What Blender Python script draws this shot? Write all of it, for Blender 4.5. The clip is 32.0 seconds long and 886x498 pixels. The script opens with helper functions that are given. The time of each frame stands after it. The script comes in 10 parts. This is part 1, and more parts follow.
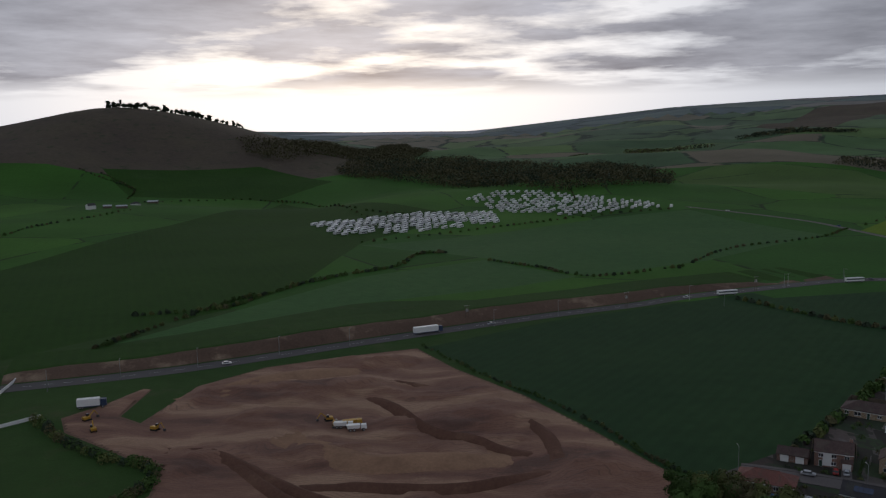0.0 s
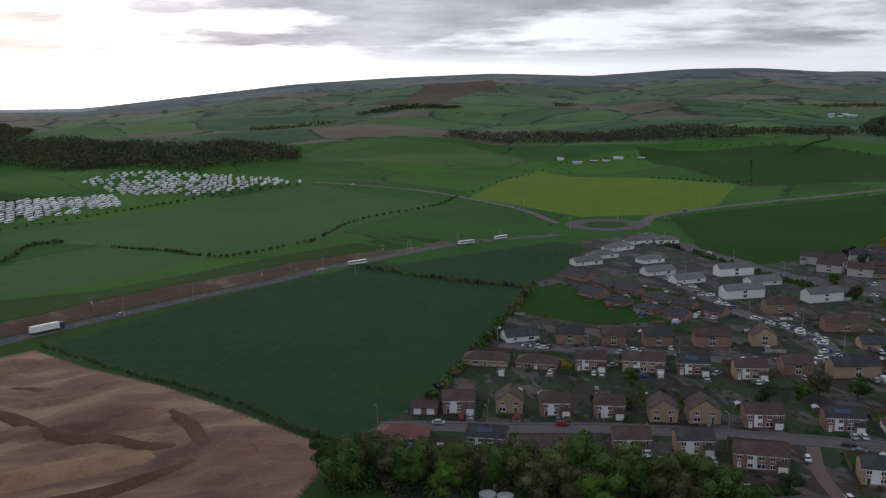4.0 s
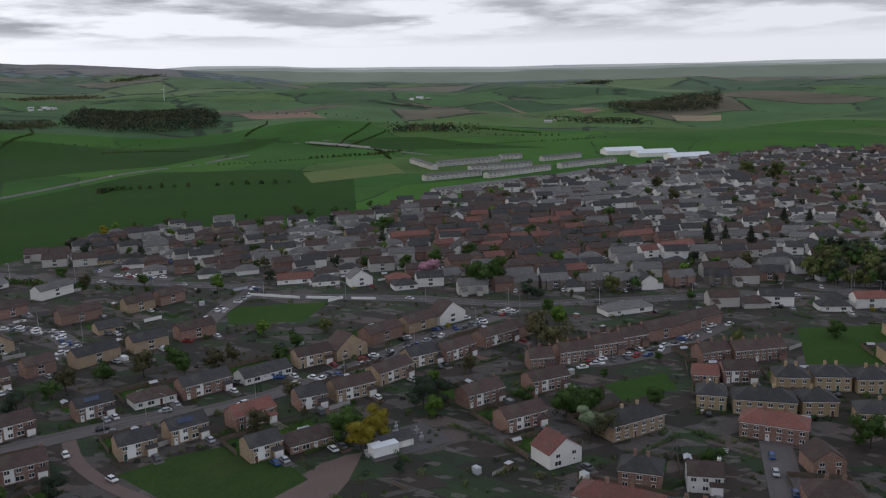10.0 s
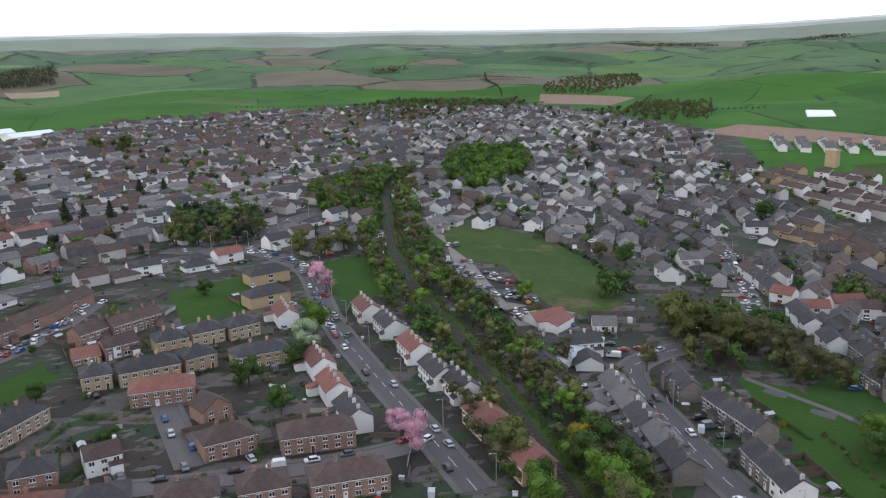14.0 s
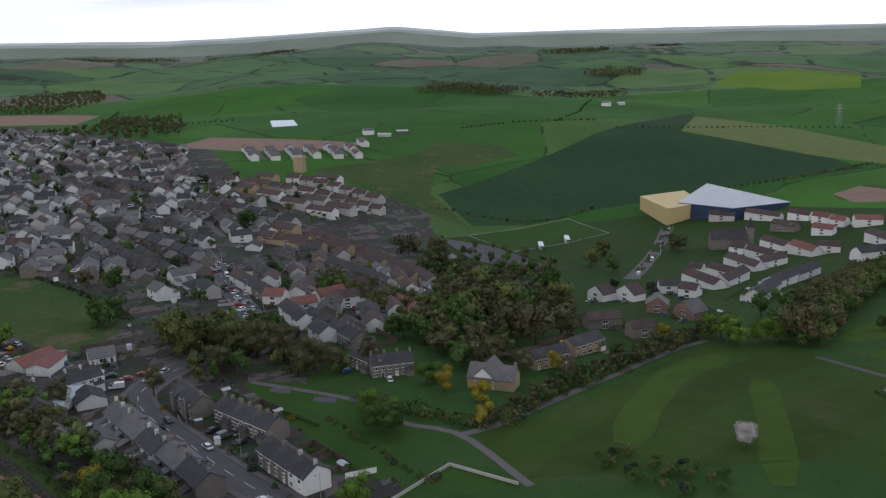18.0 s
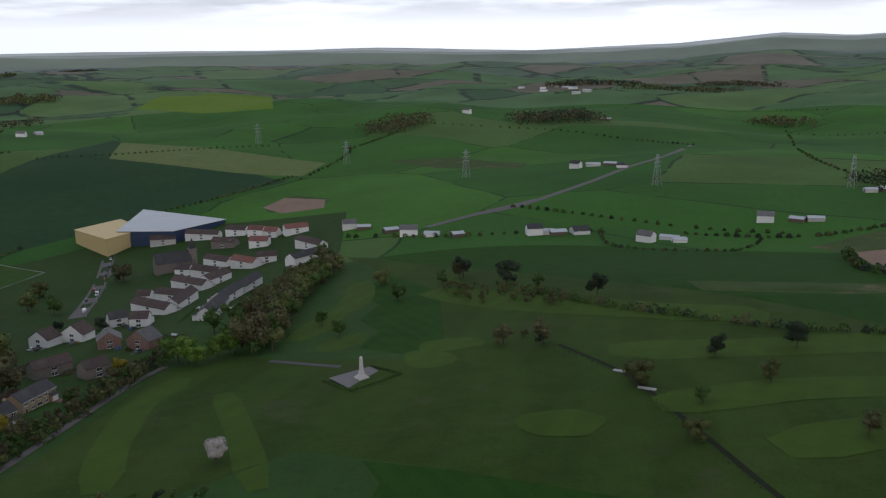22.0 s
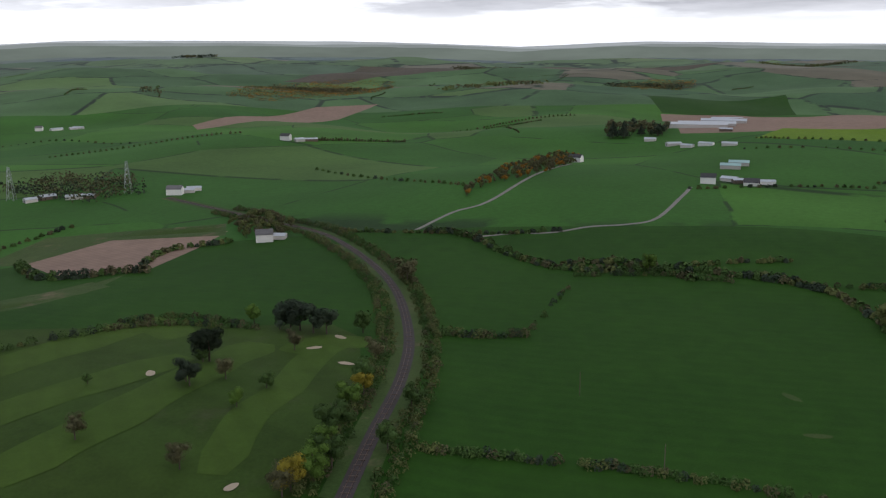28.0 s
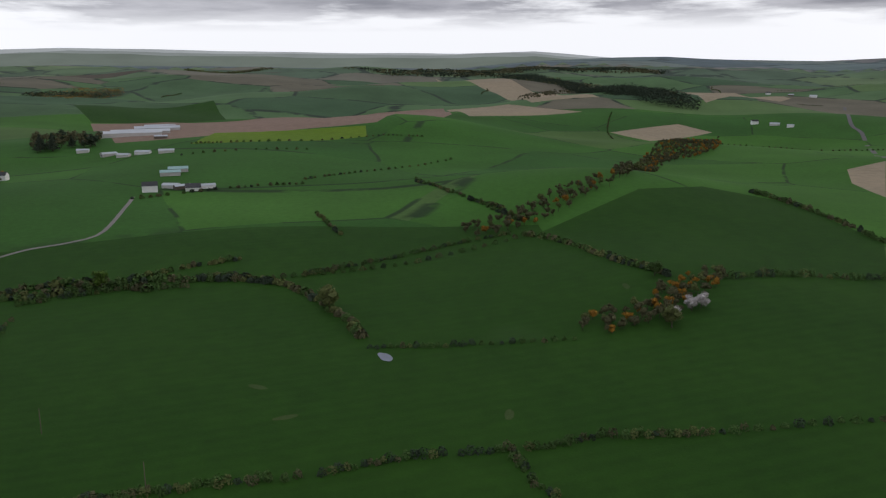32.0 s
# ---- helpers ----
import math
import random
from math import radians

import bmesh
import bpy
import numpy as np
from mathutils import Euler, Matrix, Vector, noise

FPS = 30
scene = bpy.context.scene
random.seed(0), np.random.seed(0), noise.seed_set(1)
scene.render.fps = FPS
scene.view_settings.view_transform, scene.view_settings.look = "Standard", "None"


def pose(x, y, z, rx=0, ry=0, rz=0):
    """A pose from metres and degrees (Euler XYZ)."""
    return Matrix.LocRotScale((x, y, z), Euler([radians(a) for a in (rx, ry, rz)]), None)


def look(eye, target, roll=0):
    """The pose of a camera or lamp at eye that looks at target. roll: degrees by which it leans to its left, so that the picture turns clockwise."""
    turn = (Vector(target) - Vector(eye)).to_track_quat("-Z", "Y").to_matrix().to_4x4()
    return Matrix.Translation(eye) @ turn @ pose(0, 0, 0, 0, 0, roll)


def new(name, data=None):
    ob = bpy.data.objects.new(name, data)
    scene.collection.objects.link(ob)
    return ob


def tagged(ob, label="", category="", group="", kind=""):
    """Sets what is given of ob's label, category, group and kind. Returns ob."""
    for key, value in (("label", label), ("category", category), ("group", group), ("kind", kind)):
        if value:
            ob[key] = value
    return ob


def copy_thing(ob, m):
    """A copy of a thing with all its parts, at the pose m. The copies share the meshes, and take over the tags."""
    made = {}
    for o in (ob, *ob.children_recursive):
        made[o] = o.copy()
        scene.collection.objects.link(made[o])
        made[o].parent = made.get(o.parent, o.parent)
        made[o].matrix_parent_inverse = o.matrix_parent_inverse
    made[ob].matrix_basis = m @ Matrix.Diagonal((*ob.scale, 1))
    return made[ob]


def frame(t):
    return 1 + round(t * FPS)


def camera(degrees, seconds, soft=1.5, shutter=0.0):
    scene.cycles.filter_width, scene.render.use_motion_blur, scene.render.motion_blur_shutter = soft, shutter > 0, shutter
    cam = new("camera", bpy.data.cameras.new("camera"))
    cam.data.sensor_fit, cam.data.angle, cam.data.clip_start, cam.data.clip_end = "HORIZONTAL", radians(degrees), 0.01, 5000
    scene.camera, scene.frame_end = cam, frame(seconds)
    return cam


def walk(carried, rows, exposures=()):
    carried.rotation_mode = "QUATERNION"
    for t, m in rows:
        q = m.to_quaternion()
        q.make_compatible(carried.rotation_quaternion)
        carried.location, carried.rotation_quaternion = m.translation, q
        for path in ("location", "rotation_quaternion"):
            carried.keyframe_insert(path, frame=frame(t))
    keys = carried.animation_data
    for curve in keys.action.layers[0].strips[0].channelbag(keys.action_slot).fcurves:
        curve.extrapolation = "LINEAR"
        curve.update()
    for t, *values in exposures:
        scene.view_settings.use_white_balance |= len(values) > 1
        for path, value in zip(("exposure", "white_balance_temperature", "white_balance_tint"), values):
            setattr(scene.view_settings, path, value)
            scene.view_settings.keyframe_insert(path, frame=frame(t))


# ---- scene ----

# ---- camera ----
cam = camera(53.96, 32.0, soft=1.25)
PATH = [
    (0.0, 0.03, -0.00, 106.23, 81.89, 0.90, -0.44),
    (0.5, 0.16, 0.07, 106.19, 80.62, 0.92, -2.27),
    (1.0, 0.21, 0.01, 106.23, 80.17, 0.93, -4.58),
    (1.5, 0.03, 0.30, 106.16, 80.05, 0.89, -8.10),
    (2.0, 0.31, 0.39, 106.06, 80.07, 0.97, -10.77),
    (2.5, 0.20, 0.24, 106.10, 80.07, 0.91, -13.70),
    (4.5, 0.18, 0.36, 106.30, 79.87, 0.94, -28.20),
    (5.0, 0.44, 0.56, 106.17, 79.60, 0.98, -31.82),
    (5.5, 0.22, 0.22, 106.41, 79.28, 1.00, -35.98),
    (6.0, 0.33, 0.16, 106.61, 78.95, 1.06, -40.47),
    (6.5, 0.41, -0.28, 106.79, 78.68, 1.13, -46.22),
    (7.0, 0.01, -0.12, 107.07, 78.63, 1.15, -51.81),
    (7.5, 0.09, -0.16, 107.14, 78.65, 1.12, -54.75),
    (8.0, -0.04, -0.12, 107.26, 78.64, 1.18, -57.77),
    (8.5, -0.15, -0.29, 107.35, 78.65, 1.16, -60.97),
    (9.0, -0.33, -0.46, 107.22, 78.68, 1.11, -64.22),
    (9.5, -0.40, -0.55, 107.26, 78.67, 1.15, -68.46),
    (10.0, -0.50, -0.88, 107.15, 78.65, 1.15, -73.42),
    (10.5, -0.83, -0.91, 107.03, 78.52, 1.13, -79.53),
    (11.0, -0.91, -1.00, 106.86, 77.95, 1.16, -85.21),
    (11.5, -1.27, -1.17, 107.07, 77.24, 1.21, -90.29),
    (12.0, -1.51, -1.14, 106.71, 76.59, 1.20, -95.24),
    (12.5, -1.49, -1.12, 106.79, 76.23, 1.20, -100.09),
    (13.0, -1.66, -1.16, 106.71, 76.18, 1.20, -104.89),
    (13.5, -1.71, -1.23, 106.65, 76.11, 1.22, -109.84),
    (14.0, -1.80, -1.25, 106.50, 76.10, 1.25, -114.49),
    (14.5, -1.75, -1.27, 106.23, 76.08, 1.21, -118.62),
    (16.5, -1.66, -1.04, 106.25, 75.95, 1.07, -133.52),
    (17.0, -1.95, -1.00, 106.74, 75.91, 1.13, -137.98),
    (17.5, -2.17, -0.60, 106.86, 75.93, 1.12, -142.99),
    (18.0, -1.79, -0.75, 106.82, 76.38, 1.01, -148.10),
    (18.5, -1.77, -1.76, 106.40, 77.15, 0.95, -152.10),
    (19.0, -1.71, -2.04, 106.20, 77.50, 0.93, -156.15),
    (19.5, -1.65, -2.09, 106.50, 77.46, 0.92, -159.88),
    (20.0, -1.71, -1.85, 106.53, 77.48, 0.95, -163.32),
    (20.5, -1.99, -1.99, 106.50, 77.47, 0.87, -167.24),
    (21.0, -2.26, -2.11, 106.50, 77.44, 0.89, -171.73),
    (21.5, -2.34, -1.94, 106.46, 77.43, 0.86, -177.80),
    (22.0, -2.21, -1.50, 106.58, 77.38, 0.83, -184.32),
    (22.5, -2.35, -0.43, 107.11, 77.32, 0.78, -190.13),
    (23.0, -1.84, -0.29, 106.90, 77.35, 0.75, -194.66),
    (23.5, -1.66, 0.05, 107.00, 77.34, 0.73, -198.82),
    (24.0, -1.35, 0.10, 107.12, 77.34, 0.65, -203.21),
    (24.5, -1.14, 0.40, 107.46, 77.31, 0.68, -207.62),
    (26.5, -2.78, -1.21, 106.72, 77.40, 0.48, -222.90),
    (27.0, -3.23, -1.39, 106.64, 77.44, 0.48, -227.63),
    (27.5, -2.95, -1.23, 106.84, 77.48, 0.39, -231.88),
    (28.0, -2.91, -0.86, 107.22, 77.47, 0.37, -236.20),
    (28.5, -2.70, -0.86, 107.10, 77.52, 0.37, -241.08),
    (29.0, -2.71, -0.81, 107.25, 77.54, 0.35, -245.43),
    (29.5, -2.51, -1.38, 107.20, 77.56, 0.28, -249.71),
    (30.0, -2.33, -1.02, 107.38, 77.57, 0.22, -253.63),
    (30.5, -2.79, -0.49, 107.40, 77.59, 0.27, -257.89),
    (31.0, -2.59, -0.44, 107.44, 77.62, 0.25, -262.68),
    (31.5, -2.14, -0.46, 107.44, 77.65, 0.26, -267.67),
    (32.0, -2.42, -0.75, 107.64, 77.71, 0.28, -272.00),
]
EXPOSURES = [(0, -1.3, 6200, 11), (1, -0.8, 6300, 11), (2, -0.52, 6350, 11), (6, -0.35, 6300, 11), (8, -0.25, 6350, 11), (10, -0.18, 6400, 11), (11.5, 0.18, 6400, 11), (12, 0.44, 6350, 11), (13, 0.72, 6300, 11), (14.5, 0.86, 6250, 11), (17, 0.38, 6200, 11), (18.5, -0.08, 6200, 11), (19, -0.18, 6200, 11), (21, -0.27, 6200, 11), (22.5, -0.33, 6200, 11), (24, -0.25, 6250, 11), (27, 0.12, 6400, 11), (28, 0.05, 6450, 11), (29.5, 0.0, 6500, 11), (32, -0.14, 6550, 11)]
walk(cam, [(t, pose(x, y, z, rx, ry, rz)) for t, x, y, z, rx, ry, rz in PATH], EXPOSURES)

# ---- world, sun ----
SUN_AZ, SUN_EL = 6.0, 7.0          # degrees to the left of +y, above the horizon
sun_dir = Vector((-math.sin(radians(SUN_AZ)) * math.cos(radians(SUN_EL)), math.cos(radians(SUN_AZ)) * math.cos(radians(SUN_EL)), math.sin(radians(SUN_EL))))
world = bpy.data.worlds.new("dusk_sky")
world.use_nodes = True
scene.world = world


class Nodes:
    """Short hand for building node trees."""

    def __init__(self, tree):
        self.tree = tree
        tree.nodes.clear()

    def n(self, kind, **given):
        node = self.tree.nodes.new(kind)
        for key, value in given.items():
            if key.startswith("i_"):
                k = key[2:].replace("_", " ")
                k = int(k) if k.isdigit() else k
                sock = node.inputs[k]
                if isinstance(value, bpy.types.NodeSocket):
                    self.tree.links.new(value, sock)
                else:
                    sock.default_value = value
            else:
                setattr(node, key, value)
        return node

    def math(self, op, a, b=0.0, clamp=False):
        node = self.n("ShaderNodeMath", operation=op, use_clamp=clamp)
        for k, v in enumerate((a, b)):
            if isinstance(v, bpy.types.NodeSocket):
                self.tree.links.new(v, node.inputs[k])
            else:
                node.inputs[k].default_value = v
        return node.outputs[0]

    def mix(self, fac, a, b, blend="MIX"):
        node = self.n("ShaderNodeMix", data_type="RGBA", blend_type=blend)
        for k, v in ((0, fac), (6, a), (7, b)):
            if isinstance(v, bpy.types.NodeSocket):
                self.tree.links.new(v, node.inputs[k])
            else:
                node.inputs[k].default_value = v if k == 0 or len(v) == 4 else (*v, 1)
        return node.outputs[2]

    def ramp(self, fac, stops, mode="LINEAR"):
        node = self.n("ShaderNodeValToRGB")
        node.color_ramp.interpolation = mode
        el = node.color_ramp.elements
        while len(el) < len(stops):
            el.new(0.5)
        for e, (p, c) in zip(el, stops):
            e.position, e.color = p, (c, c, c, 1) if isinstance(c, (int, float)) else (*c, 1)
        self.tree.links.new(fac, node.inputs[0])
        return node.outputs[0]

    def noise(self, vec, scale, detail=4.0, rough=0.55):
        return self.n("ShaderNodeTexNoise", i_Vector=vec, i_Scale=scale, i_Detail=detail, i_Roughness=rough).outputs[0]


w = Nodes(world.node_tree)
direction = w.n("ShaderNodeTexCoord").outputs["Generated"]
sep = w.n("ShaderNodeSeparateXYZ", i_0=direction).outputs
height = w.math("ADD", w.math("MAXIMUM", sep[2], 0.0), 0.075)
plane = w.n("ShaderNodeCombineXYZ", i_0=w.math("DIVIDE", sep[0], height), i_1=w.math("DIVIDE", sep[1], height), i_2=0.3).outputs[0]
toward = w.n("ShaderNodeVectorMath", operation="DOT_PRODUCT", i_0=direction, i_1=sun_dir).outputs["Value"]
glow = w.math("POWER", w.math("MAXIMUM", toward, 0.0), 20.0, True)
side = w.n("ShaderNodeMapRange", i_0=toward, i_1=-0.5, i_2=0.75, i_3=0.52, i_4=1.0).outputs[0]
side = w.math("ADD", side, w.math("MULTIPLY", w.math("MAXIMUM", w.math("MULTIPLY", sep[0], -1.0), 0.0), 0.25), True)
shapes = w.noise(plane, 0.62, 9.0, 0.55)
bank = w.n("ShaderNodeMapRange", i_0=sep[2], i_1=0.03, i_2=0.055, i_3=0.0, i_4=1.0).outputs[0]
cover = w.math("MULTIPLY", w.math("MULTIPLY", w.ramp(shapes, [(0.41, 0.0), (0.52, 1.0)]), side), bank)
inner = w.noise(plane, 1.1, 6.0, 0.6)
clear = w.mix(glow, (0.92, 0.945, 1.0), (1.22, 1.11, 0.98))
thick = w.mix(w.ramp(inner, [(0.3, 0.0), (0.7, 1.0)]), (0.25, 0.26, 0.31), (0.54, 0.55, 0.61))
east = w.n("ShaderNodeVectorMath", operation="DOT_PRODUCT", i_0=direction, i_1=(0.83, -0.56, 0.0)).outputs["Value"]
low = w.math("ADD", w.math("ADD", 1.18, w.math("MULTIPLY", w.math("POWER", w.math("MAXIMUM", w.math("MULTIPLY", toward, -1.0), 0.0), 2.0), 0.4)), w.math("MULTIPLY", w.math("POWER", w.math("MAXIMUM", toward, 0.0), 7.0), 1.45))
low = w.math("SUBTRACT", low, w.math("MULTIPLY", w.math("POWER", w.math("MAXIMUM", east, 0.0), 2.0), 0.22))
rise = w.n("ShaderNodeMapRange", i_0=sep[2], i_1=0.16, i_2=0.5, i_3=0.0, i_4=1.0).outputs[0]
fall = w.math("ADD", w.math("MULTIPLY", low, w.math("SUBTRACT", 1.0, rise)), w.math("MULTIPLY", rise, 1.02))
tint = w.mix(rise, (1.0, 1.0, 1.0), (0.955, 1.0, 1.075))
veil = w.n("ShaderNodeBackground", i_Color=w.mix(1.0, w.mix(cover, clear, thick), tint, "MULTIPLY"), i_Strength=fall)
sky = w.n("ShaderNodeTexSky", sky_type="NISHITA", sun_disc=False, sun_elevation=radians(SUN_EL), sun_rotation=radians(-SUN_AZ), air_density=1.0, dust_density=2.0)
air = w.n("ShaderNodeBackground", i_Color=sky.outputs[0], i_Strength=0.1)
both = w.n("ShaderNodeMixShader", i_0=0.93)
w.tree.links.new(air.outputs[0], both.inputs[1])
w.tree.links.new(veil.outputs[0], both.inputs[2])
w.tree.links.new(both.outputs[0], w.n("ShaderNodeOutputWorld").inputs[0])

sun = new("sun", bpy.data.lights.new("sun", "SUN"))
sun.data.energy, sun.data.angle, sun.data.color = 0.6, radians(38), (1.0, 0.88, 0.76)
sun.matrix_world = look(sun_dir * 100, (0, 0, 0))

# ---- materials ----
MATS = {}


def plain(name, colour, rough=0.8, var=0.25, fine=6.0, coarse=0.7, metal=0.0, rnd=0.0, bump=0.0, spec=0.3):
    """A surface with grain, stains and a little relief; rnd: how much each object differs."""
    if name in MATS:
        return MATS[name]
    m = MATS[name] = bpy.data.materials.new(name)
    m.use_nodes = True
    k = Nodes(m.node_tree)
    pos = k.n("ShaderNodeTexCoord").outputs["Object"]
    a, b = k.noise(pos, fine, 5), k.noise(pos, coarse, 3)
    shade = k.math("ADD", k.math("MULTIPLY", k.math("SUBTRACT", a, 0.5), 1.6 * var), k.math("MULTIPLY", k.math("SUBTRACT", b, 0.5), 1.8 * var))
    shade = k.math("ADD", shade, 1.0)
    if rnd:
        shade = k.math("MULTIPLY", shade, k.math("ADD", k.math("MULTIPLY", k.n("ShaderNodeObjectInfo").outputs["Random"], 2 * rnd), 1 - rnd))
    col = k.n("ShaderNodeVectorMath", operation="SCALE", i_0=colour, i_Scale=shade).outputs[0]
    p = k.n("ShaderNodeBsdfPrincipled", i_Base_Color=col, i_Roughness=rough, i_Metallic=metal)
    p.inputs["Specular IOR Level"].default_value = spec
    if bump:
        h = k.n("ShaderNodeBump", i_Strength=bump, i_Distance=0.05, i_Height=a).outputs[0]
        k.tree.links.new(h, p.inputs["Normal"])
    k.tree.links.new(p.outputs[0], k.n("ShaderNodeOutputMaterial").inputs[0])
    return m


def masonry(name, colour, mortar, bw, bh, rnd=0.12):
    """Coursed brick or stone on walls."""
    m = MATS[name] = bpy.data.materials.new(name)
    m.use_nodes = True
    k = Nodes(m.node_tree)
    pos = k.n("ShaderNodeTexCoord").outputs["Object"]
    s = k.n("ShaderNodeSeparateXYZ", i_0=pos).outputs
    uv = k.n("ShaderNodeCombineXYZ", i_0=k.math("ADD", s[0], s[1]), i_1=s[2]).outputs[0]
    dark = tuple(c * 0.72 for c in colour)
    br = k.n("ShaderNodeTexBrick", i_Vector=uv, i_Color1=(*colour, 1), i_Color2=(*dark, 1), i_Mortar=(*mortar, 1), i_Scale=1.0,
             i_Mortar_Size=0.012, i_Brick_Width=bw, i_Row_Height=bh)
    st = k.noise(pos, 0.6, 4)
    shade = k.math("MULTIPLY", k.math("ADD", k.math("MULTIPLY", st, 0.5), 0.75), k.math("ADD", k.math("MULTIPLY", k.n("ShaderNodeObjectInfo").outputs["Random"], 2 * rnd), 1 - rnd))
    col = k.n("ShaderNodeVectorMath", operation="SCALE", i_0=br.outputs[0], i_Scale=shade).outputs[0]
    p = k.n("ShaderNodeBsdfPrincipled", i_Base_Color=col, i_Roughness=0.9)
    k.tree.links.new(k.n("ShaderNodeBump", i_Strength=0.4, i_Distance=0.02, i_Height=br.outputs[1], invert=True).outputs[0], p.inputs["Normal"])
    k.tree.links.new(p.outputs[0], k.n("ShaderNodeOutputMaterial").inputs[0])
    return m


def tiled(name, colour, rnd=0.2):
    """Roof tiles in courses, with moss and lichen."""
    m = MATS[name] = bpy.data.materials.new(name)
    m.use_nodes = True
    k = Nodes(m.node_tree)
    pos = k.n("ShaderNodeTexCoord").outputs["Object"]
    s = k.n("ShaderNodeSeparateXYZ", i_0=pos).outputs
    uv = k.n("ShaderNodeCombineXYZ", i_0=k.math("ADD", s[0], s[1]), i_1=k.math("MULTIPLY", s[2], 1.7)).outputs[0]
    br = k.n("ShaderNodeTexBrick", i_Vector=uv, i_Color1=(*colour, 1), i_Color2=(*[c * 0.7 for c in colour], 1), i_Mortar=(*[c * 0.45 for c in colour], 1), i_Scale=1.0,
             i_Mortar_Size=0.02, i_Brick_Width=0.33, i_Row_Height=0.34)
    moss = k.ramp(k.noise(pos, 0.45, 6), [(0.5, 0.0), (0.72, 0.55)])
    col = k.mix(moss, br.outputs[0], (0.075, 0.078, 0.055))
    shade = k.math("ADD", k.math("MULTIPLY", k.n("ShaderNodeObjectInfo").outputs["Random"], 2 * rnd), 1 - rnd)
    shade = k.math("MULTIPLY", shade, k.math("ADD", k.math("MULTIPLY", k.noise(pos, 0.2, 3), 0.6), 0.7))
    col = k.n("ShaderNodeVectorMath", operation="SCALE", i_0=col, i_Scale=shade).outputs[0]
    p = k.n("ShaderNodeBsdfPrincipled", i_Base_Color=col, i_Roughness=0.85)
    k.tree.links.new(k.n("ShaderNodeBump", i_Strength=0.5, i_Distance=0.03, i_Height=br.outputs[1], invert=True).outputs[0], p.inputs["Normal"])
    k.tree.links.new(p.outputs[0], k.n("ShaderNodeOutputMaterial").inputs[0])
    return m


def grassy(name, a, b, lines=0.0, turn=0.0, spot=None, grain=0.35, strong=0.13):
    """Grass or crop: patches at two scales, tramlines, and worn spots."""
    m = MATS[name] = bpy.data.materials.new(name)
    m.use_nodes = True
    k = Nodes(m.node_tree)
    pos = k.n("ShaderNodeTexCoord").outputs["Object"]
    col = k.mix(k.ramp(k.noise(pos, 0.011, 5, 0.6), [(0.32, 0.0), (0.68, 1.0)]), a, b)
    if spot:
        col = k.mix(k.ramp(k.noise(pos, 0.045, 6, 0.65), [(0.56, 0.0), (0.70, 1.0)]), col, spot)
    if lines:
        turned = k.n("ShaderNodeMapping", i_Vector=pos, i_Rotation=(0, 0, radians(turn))).outputs[0]
        bands = k.n("ShaderNodeTexWave", i_Vector=turned, i_Scale=lines, i_Distortion=0.6 if lines > 0.02 else 3.5, i_Detail=1.0).outputs[1]
        col = k.mix(k.ramp(bands, [(0.35, 0.0), (0.65, strong)]), col, tuple(c * 1.7 for c in a))
    g = k.noise(pos, 0.9, 6, 0.7)
    fine = k.math("ADD", k.math("MULTIPLY", g, 2 * grain), 1 - grain)
    fine = k.math("MULTIPLY", fine, k.math("ADD", k.math("MULTIPLY", k.noise(pos, 0.12, 4), 0.5), 0.75))
    col = k.n("ShaderNodeVectorMath", operation="SCALE", i_0=col, i_Scale=fine).outputs[0]
    p = k.n("ShaderNodeBsdfPrincipled", i_Base_Color=col, i_Roughness=0.95)
    p.inputs["Specular IOR Level"].default_value = 0.1
    k.tree.links.new(k.n("ShaderNodeBump", i_Strength=0.5, i_Distance=0.3, i_Height=g).outputs[0], p.inputs["Normal"])
    k.tree.links.new(p.outputs[0], k.n("ShaderNodeOutputMaterial").inputs[0])
    return m


